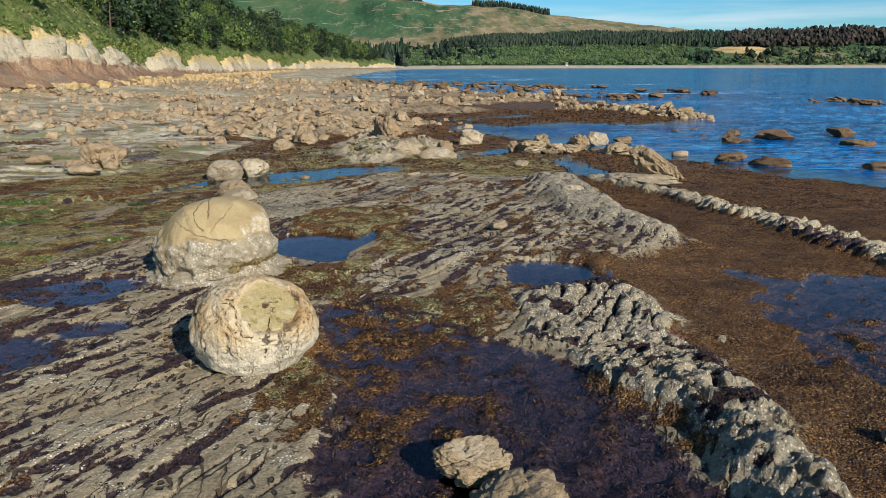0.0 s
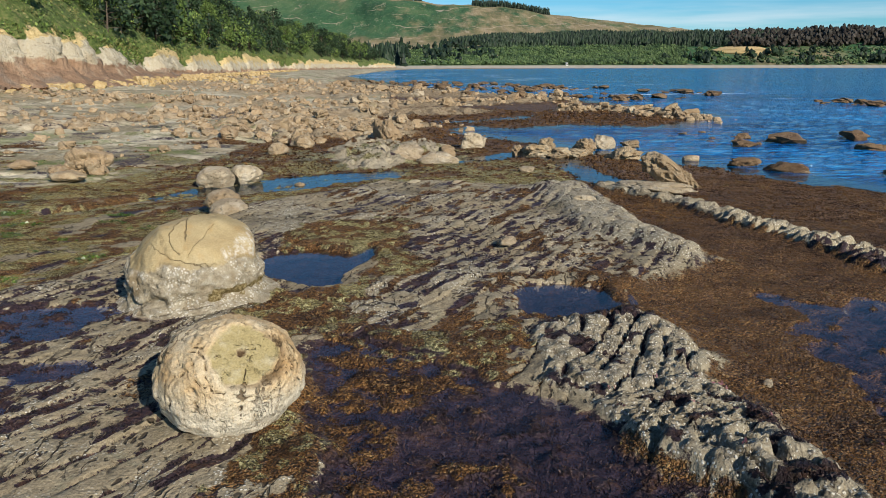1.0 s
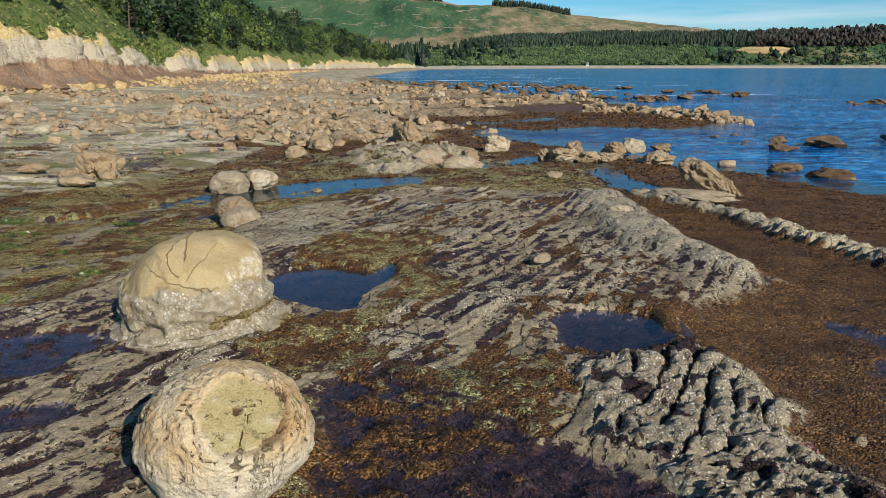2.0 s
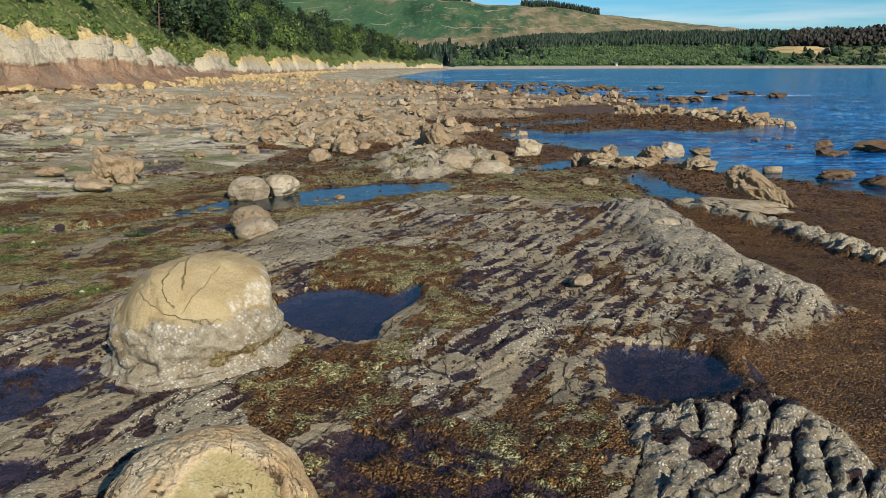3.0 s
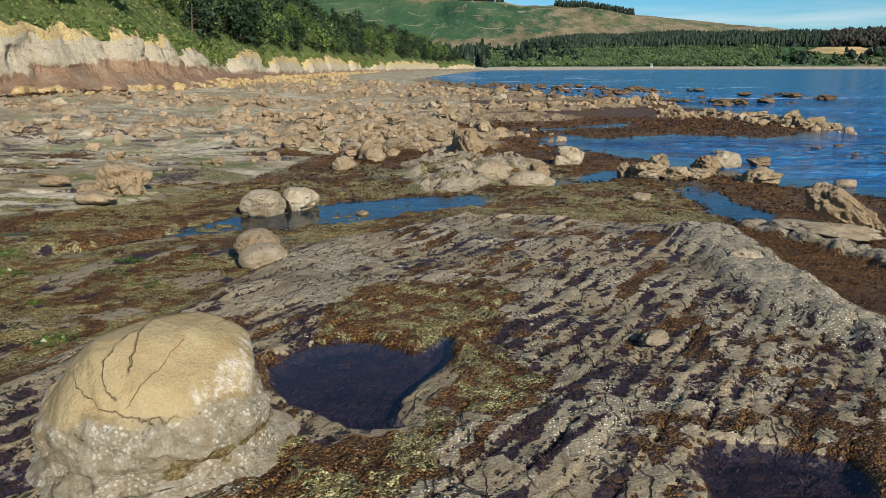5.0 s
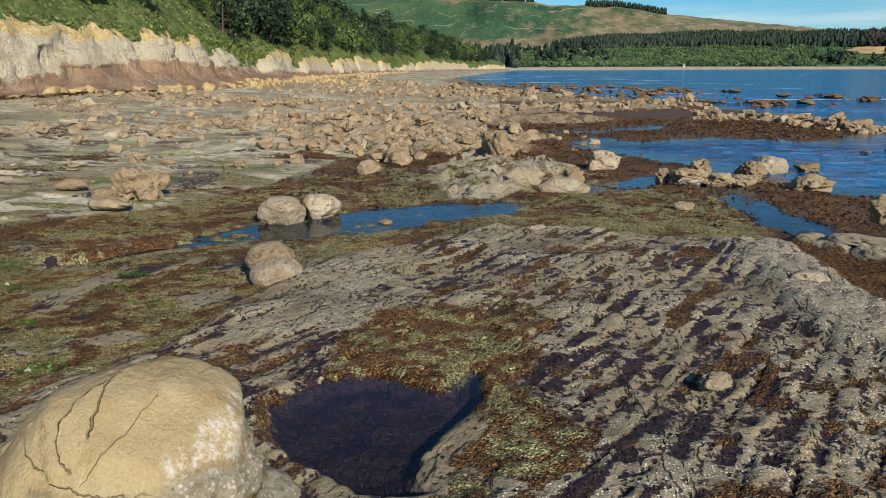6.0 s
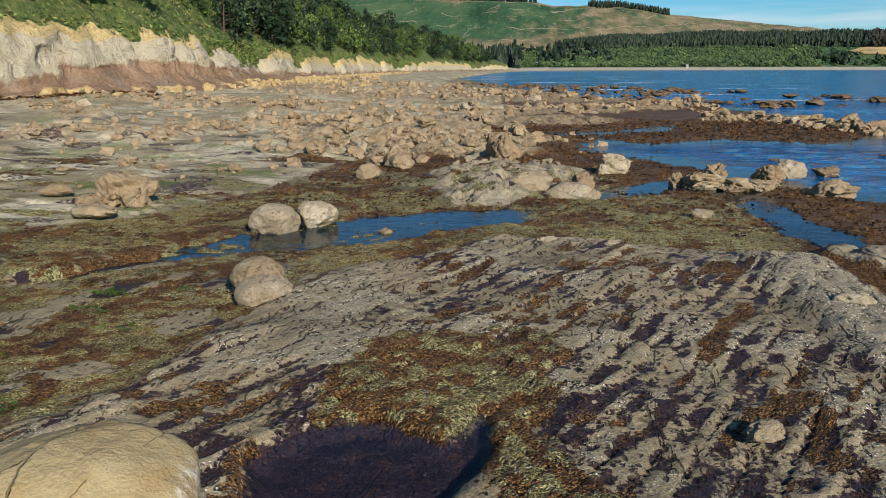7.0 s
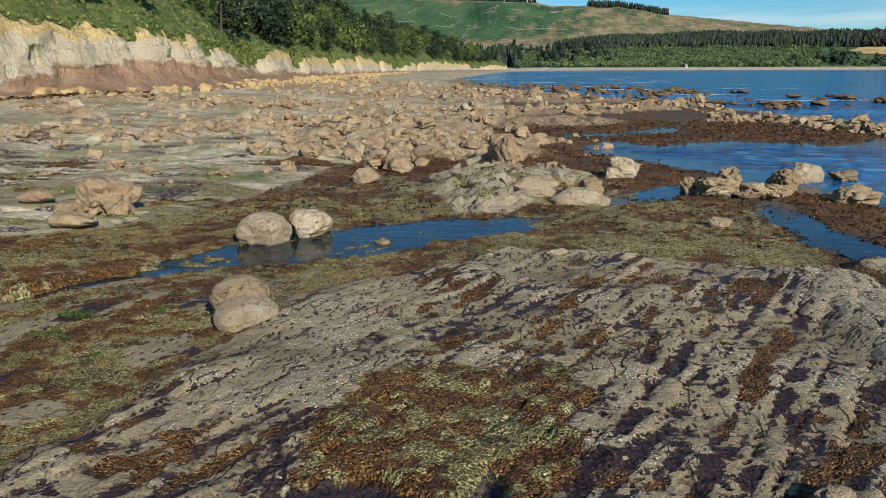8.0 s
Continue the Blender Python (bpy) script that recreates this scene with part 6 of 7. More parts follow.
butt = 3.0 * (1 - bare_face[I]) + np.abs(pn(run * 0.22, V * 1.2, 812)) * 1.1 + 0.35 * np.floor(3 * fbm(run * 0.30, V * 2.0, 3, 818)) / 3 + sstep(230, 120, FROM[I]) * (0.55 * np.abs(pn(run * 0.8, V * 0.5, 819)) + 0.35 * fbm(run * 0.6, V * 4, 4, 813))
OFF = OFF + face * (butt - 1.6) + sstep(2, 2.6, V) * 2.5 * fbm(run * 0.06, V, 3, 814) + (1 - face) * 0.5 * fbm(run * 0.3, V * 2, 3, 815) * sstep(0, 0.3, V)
ZZ = ZZ + sstep(2, 3, V) * 2.2 * fbm(run * 0.035, V * 1.2, 3, 816) + sstep(0.1, 0.8, V) * (0.05 + 0.30 * sstep(230, 120, FROM[I])) * fbm(run * 0.35, V * 4, 4, 817)
PX, PY = CX[I] + NX[I] * OFF, CY[I] + NY[I] * OFF
cliff_me = mesh_np("cliff", np.stack([PX.ravel(), PY.ravel(), ZZ.ravel()], 1), grid_faces(*I.shape)[:, ::-1])
attr(cliff_me, "talus", (sstep(1.35, 0.85, V)).ravel())
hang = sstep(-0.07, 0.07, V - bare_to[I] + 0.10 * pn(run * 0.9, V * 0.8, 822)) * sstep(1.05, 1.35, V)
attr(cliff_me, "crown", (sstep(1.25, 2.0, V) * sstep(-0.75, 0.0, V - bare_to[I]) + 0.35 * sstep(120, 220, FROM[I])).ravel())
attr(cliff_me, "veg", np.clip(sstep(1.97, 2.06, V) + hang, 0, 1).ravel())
cliff_me.materials.append(M_CLIFF)
tagged(new("cliff", cliff_me), "crumbling cream cliff with red-brown slumps and a green slope above", "cliff", kind="structure")


# ---- plants ----
def cards(centre, normal_up, size, r, squash=0.6):
    """Small bent leaf blades, one quad each, turned at random."""
    n = len(centre)
    a = r.uniform(0, 2 * np.pi, n)
    e = r.uniform(-0.2, 1.2, n) * normal_up
    along_v = np.stack([np.cos(a) * np.cos(e), np.sin(a) * np.cos(e), np.sin(e)], 1)
    side = np.cross(along_v, r.normal(size=(n, 3)))
    side /= np.linalg.norm(side, axis=1)[:, None] + 1e-9
    L, W = (size * 0.5)[:, None] * along_v, (size * 0.5 * squash)[:, None] * side
    v = np.stack([centre - L - W * 0.5, centre - L * 0.2 + W, centre + L, centre - L * 0.2 - W], 1)
    return v.reshape(-1, 3), np.arange(n * 4).reshape(n, 4)


def limb(bm, a, b, ra, rb, n=6):
    a, b = Vector(a), Vector(b)
    q = (b - a).to_track_quat("Z", "Y").to_matrix()
    rings = []
    for c, rad in ((a, ra), (b, rb)):
        rings.append([bm.verts.new(c + q @ Vector((rad * math.cos(6.283 * i / n), rad * math.sin(6.283 * i / n), 0))) for i in range(n)])
    for i in range(n):
        bm.faces.new((rings[0][i], rings[0][(i + 1) % n], rings[1][(i + 1) % n], rings[1][i]))
    bm.faces.new(rings[1])


def tree_meshes(seed, tall, wide, leaves, leaf, clumps=14, low=0.3, pointed=False):
    """Trunk with limbs, and a crown of leaf clumps with gaps."""
    r = np.random.default_rng(seed)
    bm = bmesh.new()
    bend = r.normal(0, 0.04 * tall, 2)
    mid = (bend[0], bend[1], tall * 0.45)
    limb(bm, (0, 0, -0.4), mid, 0.035 * tall, 0.022 * tall, 7)
    limb(bm, mid, (bend[0] * 1.6, bend[1] * 1.6, tall * 0.88), 0.022 * tall, 0.006 * tall, 6)
    cs = []
    for i in range(clumps):
        h = lerp(low, 0.95, (i + r.random()) / clumps)
        a = r.uniform(0, 6.283)
        reach = wide * 0.5 * ((1.02 - h) if pointed else math.sin(math.pi * min(0.95, 0.22 + 0.72 * (h - low) / (1 - low)))) * r.uniform(0.45, 1.0)
        c = np.array([math.cos(a) * reach + bend[0], math.sin(a) * reach + bend[1], h * tall])
        cs.append((c, r.uniform(0.16, 0.30) * wide * (0.55 if pointed else 1.0)))
        limb(bm, (bend[0] * h * 1.6, bend[1] * h * 1.6, max(0.1, h - 0.12) * tall), tuple(c), 0.010 * tall, 0.003 * tall, 4)
    trunk = bpy.data.meshes.new("trunk")
    bm.to_mesh(trunk)
    bm.free()
    per = leaves // clumps
    pts = []
    for c, rad in cs:
        d = r.normal(size=(per, 3))
        d /= np.linalg.norm(d, axis=1)[:, None]
        d *= (r.random((per, 1)) ** 0.4) * (1 + 0.35 * vn3(d * 2.3 + c, seed)[:, None])
        pts.append(c + d * np.array([rad, rad, rad * 0.75]))
    pts = np.concatenate(pts)
    v, f = cards(pts, 1.0, r.uniform(0.6, 1.3, len(pts)) * leaf, r, 0.8)
    return trunk, mesh_np("crown", v, f, False)


def plant(name, label, category, group, meshes, mat, m):
    trunk, crown = meshes
    ob = tagged(new(name), label, category, group)
    part("trunk", trunk, M_BARK, ob)
    part("crown", crown, mat, ob)
    ob.matrix_world = m
    return ob


def slope_spot(station, v):
    i = int(np.clip(np.searchsorted(RUN, station), 0, len(RUN) - 1))
    k = int(np.argmin(np.abs(vv - v)))
    return PX[i, k], PY[i, k], ZZ[i, k]


def station_at(dist):
    return float(RUN[np.argmin(np.abs(FROM - dist) + (CY < 20) * 1e3)])


S60, S150, S320, S700 = station_at(62), station_at(150), station_at(320), station_at(700)
SHRUBS = [tree_meshes(900 + i, 3.0, 4.2, 700, 0.34, 12, 0.12) for i in range(4)]
TREES = [tree_meshes(920 + i, 7.5, 7.5, 1250, 0.50, 22, 0.22) for i in range(3)]
PINES = [tree_meshes(940 + i, 10.0, 9.0, 800, 0.8, 28, 0.12, True) for i in range(3)]
made = {}


def grow(kind, mat, name, label, category, group, station, v, size):
    x, y, z = slope_spot(station, v)
    m = pose(x, y, z - 0.1, RNG.uniform(-6, 6), RNG.uniform(-6, 6), RNG.uniform(0, 360))
    key = (id(kind), mat.name)
    meshes = (kind[0], kind[1])
    if key not in made:
        if kind[1].materials and kind[1].materials[0] != mat:
            meshes = (kind[0], kind[1].copy())
            meshes[1].materials.clear()
        made[key] = meshes
    ob = plant(name, label, category, group, made[key], mat, m)
    ob.scale = (size, size, size * RNG.uniform(0.85, 1.2))
    return ob


for _ in range(295):
    s = 12 + 215 * RNG.random() ** 1.7
    bright = RNG.random() < 0.40
    grow(SHRUBS[RNG.integers(4)], M_LIME if bright else (M_SHRUB, M_SCRUB)[RNG.integers(2)], "shrub", "bright green shrub on the cliff-top slope" if bright else "dark green leafy shrub on the cliff-top slope",
         "shrub", "shrubs on the slope", s, 2.08 + 0.62 * RNG.random() ** 1.2, RNG.uniform(0.6, 1.6))
for _ in range(60):
    grow(TREES[RNG.integers(3)], (M_SCRUB, M_LIME, M_SHRUB)[RNG.integers(3)], "broadleaf_tree", "rounded green tree on the slope over the cliff", "tree", "trees on the slope", 14 + 120 * RNG.random() ** 1.4, RNG.uniform(2.22, 2.75), RNG.uniform(0.38, 0.68))
for _ in range(70):
    s = RNG.uniform(S60 - 30, S320)
    grow(TREES[RNG.integers(3)], M_SHRUB, "broadleaf_tree", "dark green broadleaf tree on the slope", "tree", "trees on the slope", s, RNG.uniform(2.25, 3.0), RNG.uniform(0.6, 1.0))
for _ in range(5):
    grow(SHRUBS[1], M_REDLEAF, "red_shrub", "reddish-brown shrub among green ones", "shrub", "shrubs on the slope", S150 - 45 + RNG.uniform(-4, 4), RNG.uniform(2.45, 2.75), RNG.uniform(0.6, 0.9))
FARTREES = [tree_meshes(960 + i, 8.0, 9.0, 420, 0.95, 20, 0.12) for i in range(3)]
for _ in range(298):
    s = RNG.uniform(S150 - 30, S700 - 40)
    grow(FARTREES[RNG.integers(3)], M_PINE if RNG.random() < 0.7 else M_SHRUB, "coast_tree", "dense dark green tree above the coast", "tree", "trees along the coast", s, 2.03 + 0.97 * RNG.random() ** 1.4, RNG.uniform(0.55, 1.15))
for _ in range(24):
    s = RNG.uniform(S150 + 60, S700)
    grow(PINES[RNG.integers(3)], M_PINE, "pine_tree", "dark green pine above the coast", "tree", "pines along the coast", s, RNG.uniform(2.1, 3.0), RNG.uniform(0.55, 1.0))

# low growth over the slope, hanging down between the buttresses
n = 120000
si = np.searchsorted(RUN, S60 - 60 + (S320 - S60 + 160) * RNG.random(n) ** 1.6)
si = np.clip(si, 0, len(RUN) - 1)
vk = RNG.integers(int(np.argmin(np.abs(vv - 1.25))), int(np.argmin(np.abs(vv - 2.95))), n)
vege = np.clip(sstep(1.95, 2.05, V) + hang, 0, 1)[si, vk]
ok = RNG.random(n) < vege
si, vk = si[ok], vk[ok]
c = np.stack([PX[si, vk], PY[si, vk], ZZ[si, vk]], 1) + RNG.normal(0, 0.28, (len(si), 3)) + np.array([0, 0, 0.12])
hue = fbm(RUN[si] * 0.22, vv[vk] * 6.0, 3, 831)
for mat, sel, text, nm in ((M_DRYGRASS, hue > 0.12, "tawny grass and flax covering the slope", "slope_grass"), (M_LIME, (hue <= 0.12) & (hue > -0.18), "bright green creeping growth on the slope", "slope_creeper"),
                           (M_SHRUB, hue <= -0.18, "dark green scrub covering the slope", "slope_scrub")):
    v, f = cards(c[sel], 1.0, RNG.uniform(0.20, 0.55, int(sel.sum())), RNG, 0.6)
    me = mesh_np(nm, v, f, False)
    me.materials.append(mat)
    tagged(new(nm, me), text, "undergrowth", kind="stuff")

# ---- hills over the bay ----
AZ = np.radians(np.linspace(-34, 62, 420))
D = np.concatenate([np.linspace(0, 1, 40) ** 1.2, np.linspace(1.04, 1.6, 8)])
shore = np.interp(np.degrees(AZ), [-34, -12, -4, 2, 10, 20, 32, 62], [740, 740, 740, 860, 1000, 1120, 1200, 1300])
crest_deg = np.interp(np.degrees(AZ), [-34, -22, -19, -15, -9, -1.5, -0.6, 0.6, 2.6, 4.5, 7.5, 10.5, 14, 20, 31, 62],
                      [4.2, 4.7, 4.95, 5.0, 4.95, 4.7, 4.45, 4.40, 4.4, 4.3, 3.75, 3.4, 3.0, 2.2, 2.1, 2.0])
crest_at = np.interp(np.degrees(AZ), [-34, -5, 5, 14, 20, 62], [2500, 2600, 2700, 2500, 2100, 2000])
a2, d2 = np.meshgrid(AZ, D, indexing="ij")
sh, cr = np.repeat(shore[:, None], len(D), 1), np.repeat(crest_at[:, None], len(D), 1)
R = sh + (cr - sh) * d2
deg = np.degrees(a2)
belt = np.interp(deg, [-34, -12, 0, 3, 8, 14, 32, 62], [0.8, 1.0, 1.5, 1.75, 1.95, 1.95, 1.9, 1.9])  # angle of the terrace under the woods
prof = np.where(d2 < 0.30, belt * sstep(0.0, 0.30, d2) ** 0.8, lerp(belt, np.repeat(crest_deg[:, None], len(D), 1), sstep(0.30, 1.0, d2)))
prof = prof + 0.16 * fbm(deg * 0.30, d2 * 4, 4, 851) * sstep(0.05, 0.3, d2) * sstep(1.0, 0.85, d2) + 0.05 * fbm(deg * 0.8, d2 * 2, 3, 853) * sstep(0.3, 0.6, d2)
prof = np.where(d2 > 1, prof * (1 - 0.9 * (d2 - 1)), prof)
HZ = SEA_Z + 0.2 + 3.4 * sstep(0, 0.02, d2) + np.tan(np.radians(prof)) * R
HX, HY = np.sin(a2) * R, np.cos(a2) * R
hill_me = mesh_np("hill", np.stack([HX.ravel(), HY.ravel(), HZ.ravel()], 1), grid_faces(*a2.shape)[:, ::-1])
attr(hill_me, "beach", sstep(0.022, 0.006, d2).ravel())
attr(hill_me, "dry", np.clip(0.8 * sstep(-4.0, 7.0, deg) * sstep(0.35, 0.6, d2) + 1.5 * sstep(0.60, 0.40, d2) * sstep(0.05, 0.2, d2) * sstep(8, 2, deg) + 0.75 * sstep(0.90, 0.96, d2) + 0.35 * sstep(16, 20, deg) * sstep(0.2, 0.1, d2), 0, 1).ravel())
hill_me.materials.append(M_HILL)
tagged(new("hill", hill_me), "green and tawny hills of cleared forest beyond the bay", "hill", kind="structure")


def hill_spot(deg_at, d):
    i = np.clip(np.searchsorted(np.degrees(AZ), deg_at), 0, len(AZ) - 1)
    d = np.asarray(d, float)
    k = np.clip(np.searchsorted(D, d) - 1, 0, len(D) - 2)
    t = np.clip((d - D[k]) / (D[k + 1] - D[k]), 0, 1)
    z_at = HZ[i, k] * (1 - t) + HZ[i, k + 1] * t - 0.3
    a = np.radians(deg_at)
    r = shore[i] + (crest_at[i] - shore[i]) * d
    return np.stack([np.sin(a) * r, np.cos(a) * r, z_at], 1)


def forest(name, label, mat, spots, low, high, slim, seed, tiers=4, round_top=False):
    """A far wood: every tree a ragged stack of leaf skirts."""
    r = np.random.default_rng(seed)
    n = len(spots)
    h = r.uniform(low, high, n)
    if round_top:
        # a broad crown: five ragged clumps over one another
        v0, f0 = BALLS[1]
        V, F = [], []
        for t in range(5):
            jit = r.uniform(0.65, 1.35, (n, len(v0), 1))
            c = spots + np.stack([r.normal(0, 0.55, n) * slim * h, r.normal(0, 0.55, n) * slim * h, h * (0.30 + 0.13 * t + r.normal(0, 0.05, n))], 1)
            w = slim * h * (0.72 - 0.08 * t)
            V.append((c[:, None, :] + v0[None] * jit * np.stack([w, w, h * 0.26], 1)[:, None, :]).reshape(-1, 3))
            F.append((f0[None] + ((np.arange(n) + t * n) * len(v0))[:, None, None]).reshape(-1, 3))
        me = mesh_np(name, np.concatenate(V), np.concatenate(F), False)
        me.materials.append(mat)
        return tagged(new(name, me), label, "forest", kind="stuff")
    V, F, base = [], [], 0
    sides = 6
    ang = np.arange(sides) / sides * 2 * np.pi
    for t in range(tiers):
        lo, hi = t / tiers * 0.85, min(1.0, (t + 1.7) / tiers)
        wide = slim * h * (1 - 0.8 * t / tiers)
        jit = r.uniform(0.65, 1.3, (n, sides))
        spin = r.uniform(0, 6.283, n)[:, None]
        ring = np.stack([np.cos(ang + spin) * wide[:, None] * jit, np.sin(ang + spin) * wide[:, None] * jit, (lo * h)[:, None] + r.uniform(-0.06, 0.06, (n, sides)) * h[:, None]], 2)
        tip = np.stack([r.normal(0, 0.03, n) * h, r.normal(0, 0.03, n) * h, hi * h], 1)[:, None, :]
        v = np.concatenate([ring, tip], 1) + spots[:, None, :]
        V.append(v.reshape(-1, 3))
        q = np.arange(sides)
        tri = np.stack([q, (q + 1) % sides, np.full(sides, sides)], 1)
        F.append((tri[None] + (np.arange(n) * (sides + 1))[:, None, None]).reshape(-1, 3) + base)
        base += n * (sides + 1)
    me = mesh_np(name, np.concatenate(V), np.concatenate(F), False)
    me.materials.append(mat)
    return tagged(new(name, me), label, "forest", kind="stuff")


def band(lo_deg, hi_deg, lo_d, hi_d, number, seed):
    r = np.random.default_rng(seed)
    dg, dd = r.uniform(lo_deg, hi_deg, number), r.uniform(lo_d, hi_d, number)
    return hill_spot(dg, dd)


forest("pine_forest", "dark green pine plantation behind the beach", M_DARKPINE, np.concatenate([band(0.5, 5, 0.22, 0.31, 700, 1), band(3, 24, 0.17, 0.34, 6200, 2), band(22, 50, 0.30, 0.36, 1500, 3)]), 7, 15.5, 0.36, 21, 4)
forest("brown_wood", "brown leafless wood behind the beach", M_BROWNTREE, band(21, 50, 0.16, 0.31, 1700, 4), 9, 17, 0.40, 22, 3, True)
forest("hilltop_pines", "dark pines along the hill's skyline", M_DARKPINE, np.concatenate([band(-20, -1.6, 0.965, 1.0, 900, 5), band(2.2, 8.0, 0.93, 0.99, 420, 6)]), 15, 25, 0.18, 23)
forest("coastal_scrub", "mixed green scrub along the beach", M_SCRUB, np.concatenate([band(-3, 18, 0.02, 0.17, 5600, 7), band(17, 50, 0.02, 0.15, 900, 8)]), 2, 6.0, 0.6, 24, 3, True)
forest("dark_scrub", "dark green trees along the beach", M_DARKPINE, np.concatenate([band(-14, 4, 0.03, 0.22, 120, 9), band(14, 50, 0.015, 0.12, 70, 10)]), 8, 17, 0.40, 25, 3, True)
forest("near_pines", "dark pines where the cliffs run out", M_DARKPINE, np.concatenate([band(-16, -3, 0.01, 0.13, 420, 11), band(-24, -9, 0.05, 0.22, 700, 12)]), 10, 25, 0.24, 26)

# pale slip on the far bank
slip = hill_spot(np.array([21.9]), np.array([0.12]))[0]


def pale_bank():
    v, f = BALLS[4]
    q = v * (1 + 0.3 * fbm3(v * 1.7, 3, 861))[:, None] * np.array([48, 14, 8])
    me = mesh_np("slip_face", q, f)
    me.materials.append(M_OCHRE)
    ob = tagged(new("slip_face", me), "pale bare slip in the far bank", "bank", kind="structure")
    ob.matrix_world = pose(slip[0], slip[1], slip[2] + 1, 0, 0, -26)


pale_bank()


def house(x, y, z, w, d, h, turn, label):
    ob = tagged(new("cottage"), label, "house", "cottages by the shore")
    bm = bmesh.new()
    bmesh.ops.create_cube(bm, size=1)
    bmesh.ops.scale(bm, vec=(w, d, h), verts=bm.verts)
    bmesh.ops.translate(bm, vec=(0, 0, h / 2), verts=bm.verts)
    part("wall", bm, M_WHITE, ob)
    bm = bmesh.new()
    pts = [bm.verts.new(c) for c in ((-w * .55, -d * .6, h), (w * .55, -d * .6, h), (w * .55, d * .6, h), (-w * .55, d * .6, h), (-w * .55, 0, h * 1.45), (w * .55, 0, h * 1.45))]
    for q in ((0, 1, 5, 4), (3, 4, 5, 2), (0, 4, 3), (1, 2, 5), (0, 3, 2, 1)):
        bm.faces.new([pts[i] for i in q])
    part("roof", bm, M_ROOF, ob, "grey sheet roof")
    for k in (-0.28, 0.05, 0.32):
        bm = bmesh.new()
        bmesh.ops.create_cube(bm, size=1)
        bmesh.ops.scale(bm, vec=(w * 0.16, 0.12, h * 0.4), verts=bm.verts)
        bmesh.ops.translate(bm, vec=(k * w, -d / 2 - 0.05, h * 0.55), verts=bm.verts)
        part("window", bm, M_GLASS, ob)
    ob.matrix_world = pose(x, y, z, 0, 0, turn)


for dg, dd, w in ((-1.5, 0.03, 6), (-0.9, 0.04, 5), (-2.6, 0.05, 6), (9.4, 0.015, 3)):
    x, y, z = hill_spot(np.array([dg]), np.array([dd]))[0]
    house(x, y, z, w, 7, 3.2, -dg + 8, "small white cottage near the far beach")


def pole(x, y, z, tall):
    ob = tagged(new("utility_pole"), "weathered wooden utility pole above the coast", "utility pole", "poles by the shore")
    bm = bmesh.new()
    limb(bm, (0, 0, -0.5), (0, 0, tall), 0.22, 0.14, 8)
    part("post", bm, M_POLE, ob)
    bm = bmesh.new()
    limb(bm, (-1.2, 0, tall * 0.93), (1.2, 0, tall * 0.93), 0.09, 0.09, 6)
    part("crossarm", bm, M_POLE, ob)
    ob.matrix_world = pose(x, y, z)


for dg, dd in ((-4.4, 0.012), (-3.7, 0.014), (-3.2, 0.014)):
    pole(*hill_spot(np.array([dg]), np.array([dd]))[0], 11)


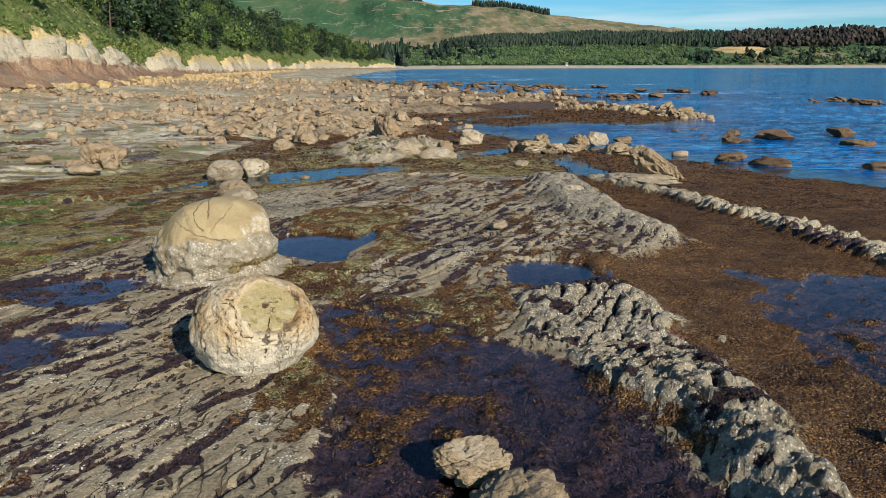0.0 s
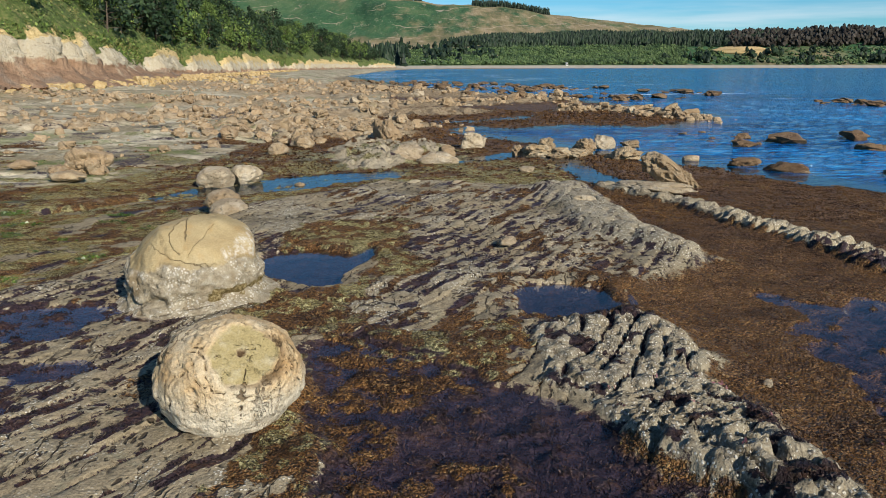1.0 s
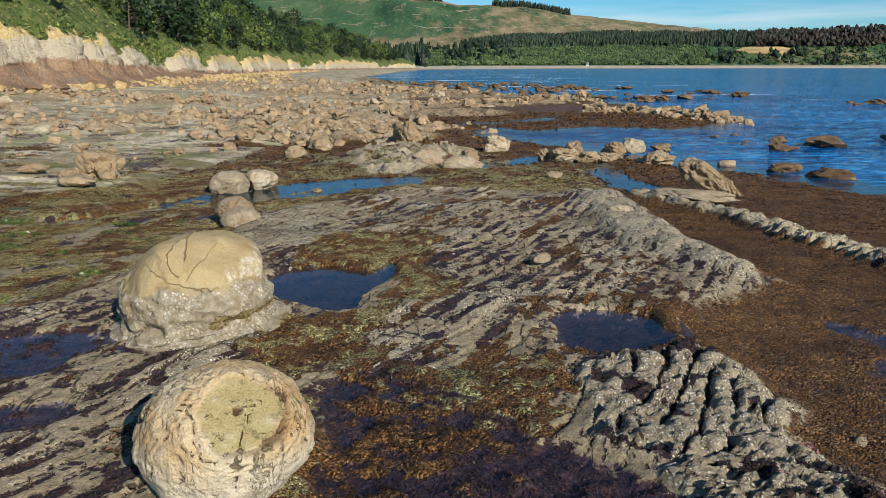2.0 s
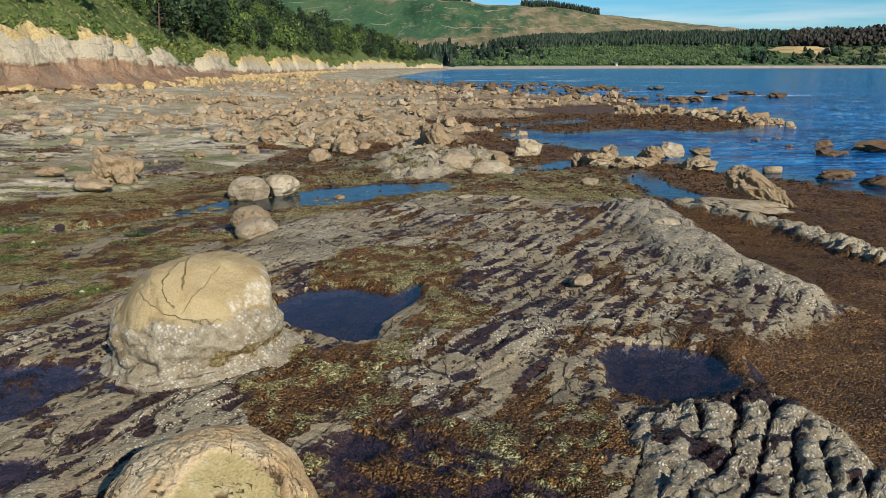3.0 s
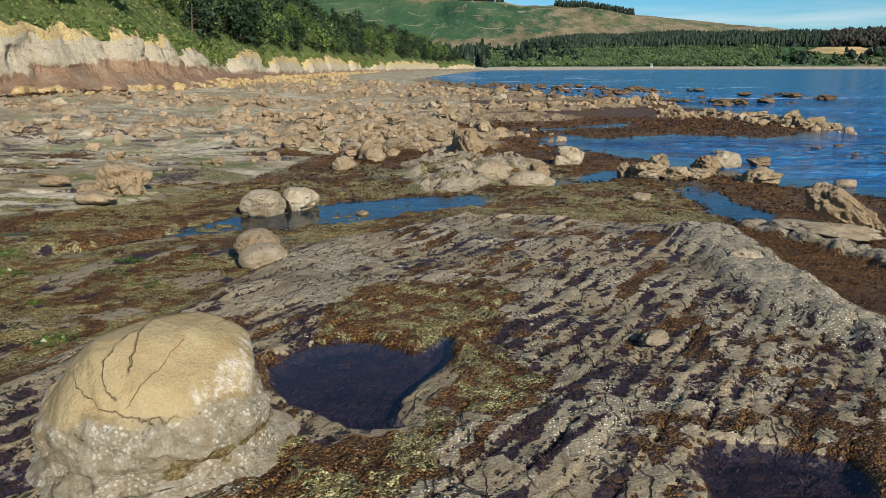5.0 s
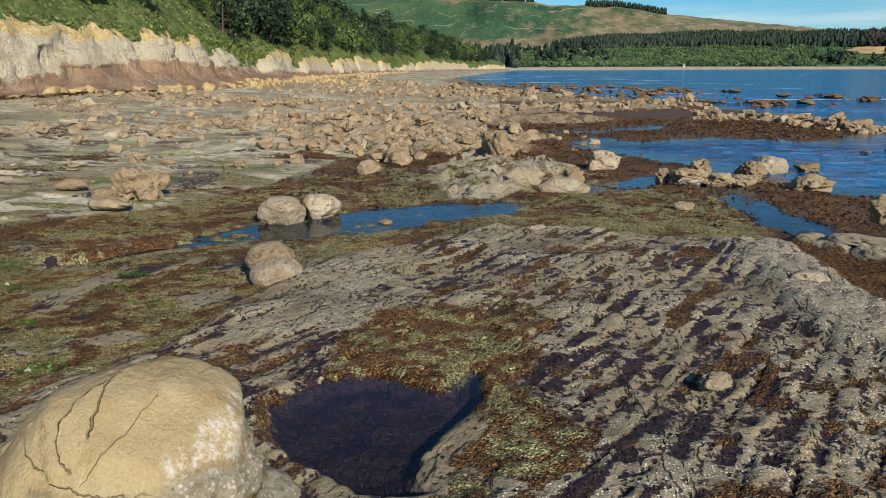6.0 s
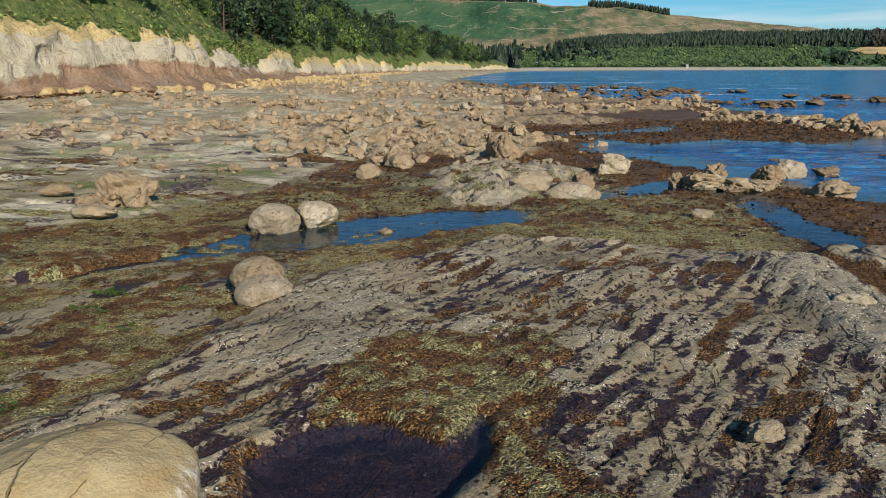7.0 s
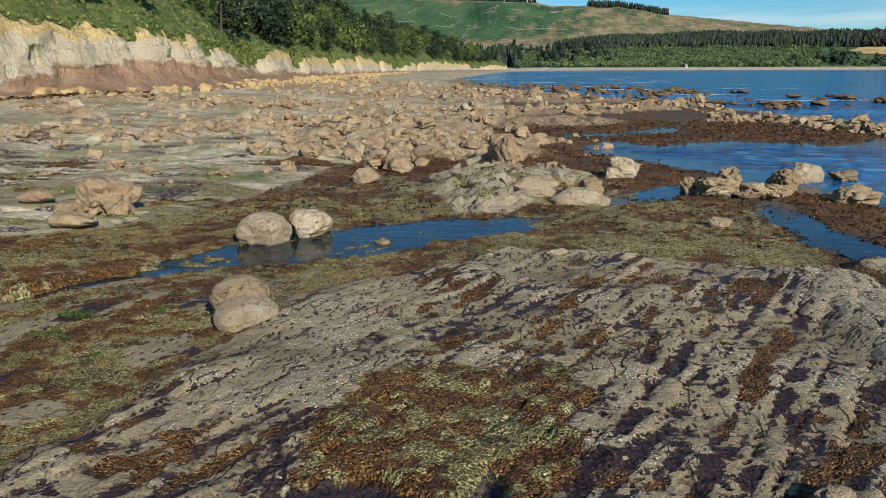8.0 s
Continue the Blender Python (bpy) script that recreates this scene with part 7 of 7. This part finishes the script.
# ---- seaweed on the platform ----
def weed_patch(name, label, mat, key, zones, seed, blades=4, upright=0.6, squash=0.5, wet=False, limit=0.5):
    """Short fronds wherever this weed grows; zones: y from, to, tufts per square metre, blade length."""
    r = np.random.default_rng(seed)
    V, F, base = [], [], 0
    for y0, y1, dens, size in zones:
        x0, x1 = -(2.0 + 0.8 * y1), 2.0 + 0.63 * y1
        n = int((x1 - x0) * (y1 - y0) * dens)
        x, y = r.uniform(x0, x1, n), r.uniform(y0, y1, n)
        fit = (x > -(1.5 + 0.8 * y)) & (x < 1.5 + 0.63 * y)
        x, y = x[fit], y[fit]
        K = fields(x, y)
        K["x"], K["y"] = x, y
        amount = key(K)
        sel = (amount + r.normal(0, 0.13, len(x)) > limit) & (K["dsea"] < -0.3)
        x, y, z = x[sel], y[sel], K["z"][sel]
        m = len(x)
        c = np.repeat(np.stack([x, y, z], 1), blades, 0)
        sz = np.repeat(r.uniform(0.6, 1.35, m), blades) * r.uniform(0.7, 1.2, m * blades) * size
        c = c + r.normal(0, 1, c.shape) * (sz * 0.45)[:, None] * np.array([1, 1, 0.25]) + np.array([0, 0, 0.25]) * sz[:, None]
        v, f = cards(c, upright, sz, r, squash)
        V.append(v)
        F.append(f + base)
        base += len(v)
    me = mesh_np(name, np.concatenate(V), np.concatenate(F), False)
    me.materials.append(mat)
    return tagged(new(name, me), label, "seaweed", kind="stuff")


weed_patch("brown_seaweed", "wet brown seaweed covering the low rock", M_BROWNWEED, lambda K: K["weed"] - 0.55 * K["olive"], [(3.8, 9, 1300, 0.019), (9, 17, 1200, 0.017), (17, 24, 260, 0.036), (24, 36, 45, 0.075), (36, 58, 14, 0.13)], 31, 3)
weed_patch("olive_seaweed", "olive-yellow branching seaweed on wet rock", M_OLIVEWEED, lambda K: np.minimum(K["weed"], 0.25 + K["olive"]) + 0.15 * K["fine"], [(3.8, 10, 620, 0.019), (10, 17, 1300, 0.017), (17, 28, 170, 0.036)], 32, 5, 1.1, 0.26, limit=0.64)
weed_patch("purple_seaweed", "short dark purple seaweed in pools and hollows", M_PURPLEWEED, lambda K: K["purple"] - 0.4 * K["weed"], [(3.8, 10, 620, 0.030), (10, 17, 330, 0.030)], 33, 4, 1.1, 0.35, limit=0.55)
weed_patch("green_seaweed", "bright green sea lettuce on wet rock", M_GREENWEED, lambda K: K["green"], [(8, 18, 110, 0.055)], 34, 4, 0.4, 0.8)
weed_patch("pink_seaweed", "pink coralline tufts at the ridge's foot", M_PINKWEED, lambda K: K["edge"] * 0.4 + 0.55 * K["fine"] - 0.25 * K["plat"], [(3.8, 8, 60, 0.045)], 35, 5, 1.0, 0.4)

weed_patch("beach_wrack", "dark red-brown weed washed up below the cliff", M_BROWNWEED, lambda K: 1 - sstep(0.4, 1.6, along(K["x"], K["y"], [(-44.0, 58), (-42.0, 70), (-40.5, 78)])[0]), [(55, 80, 9, 0.35)], 36, 4, 0.5, 0.4)
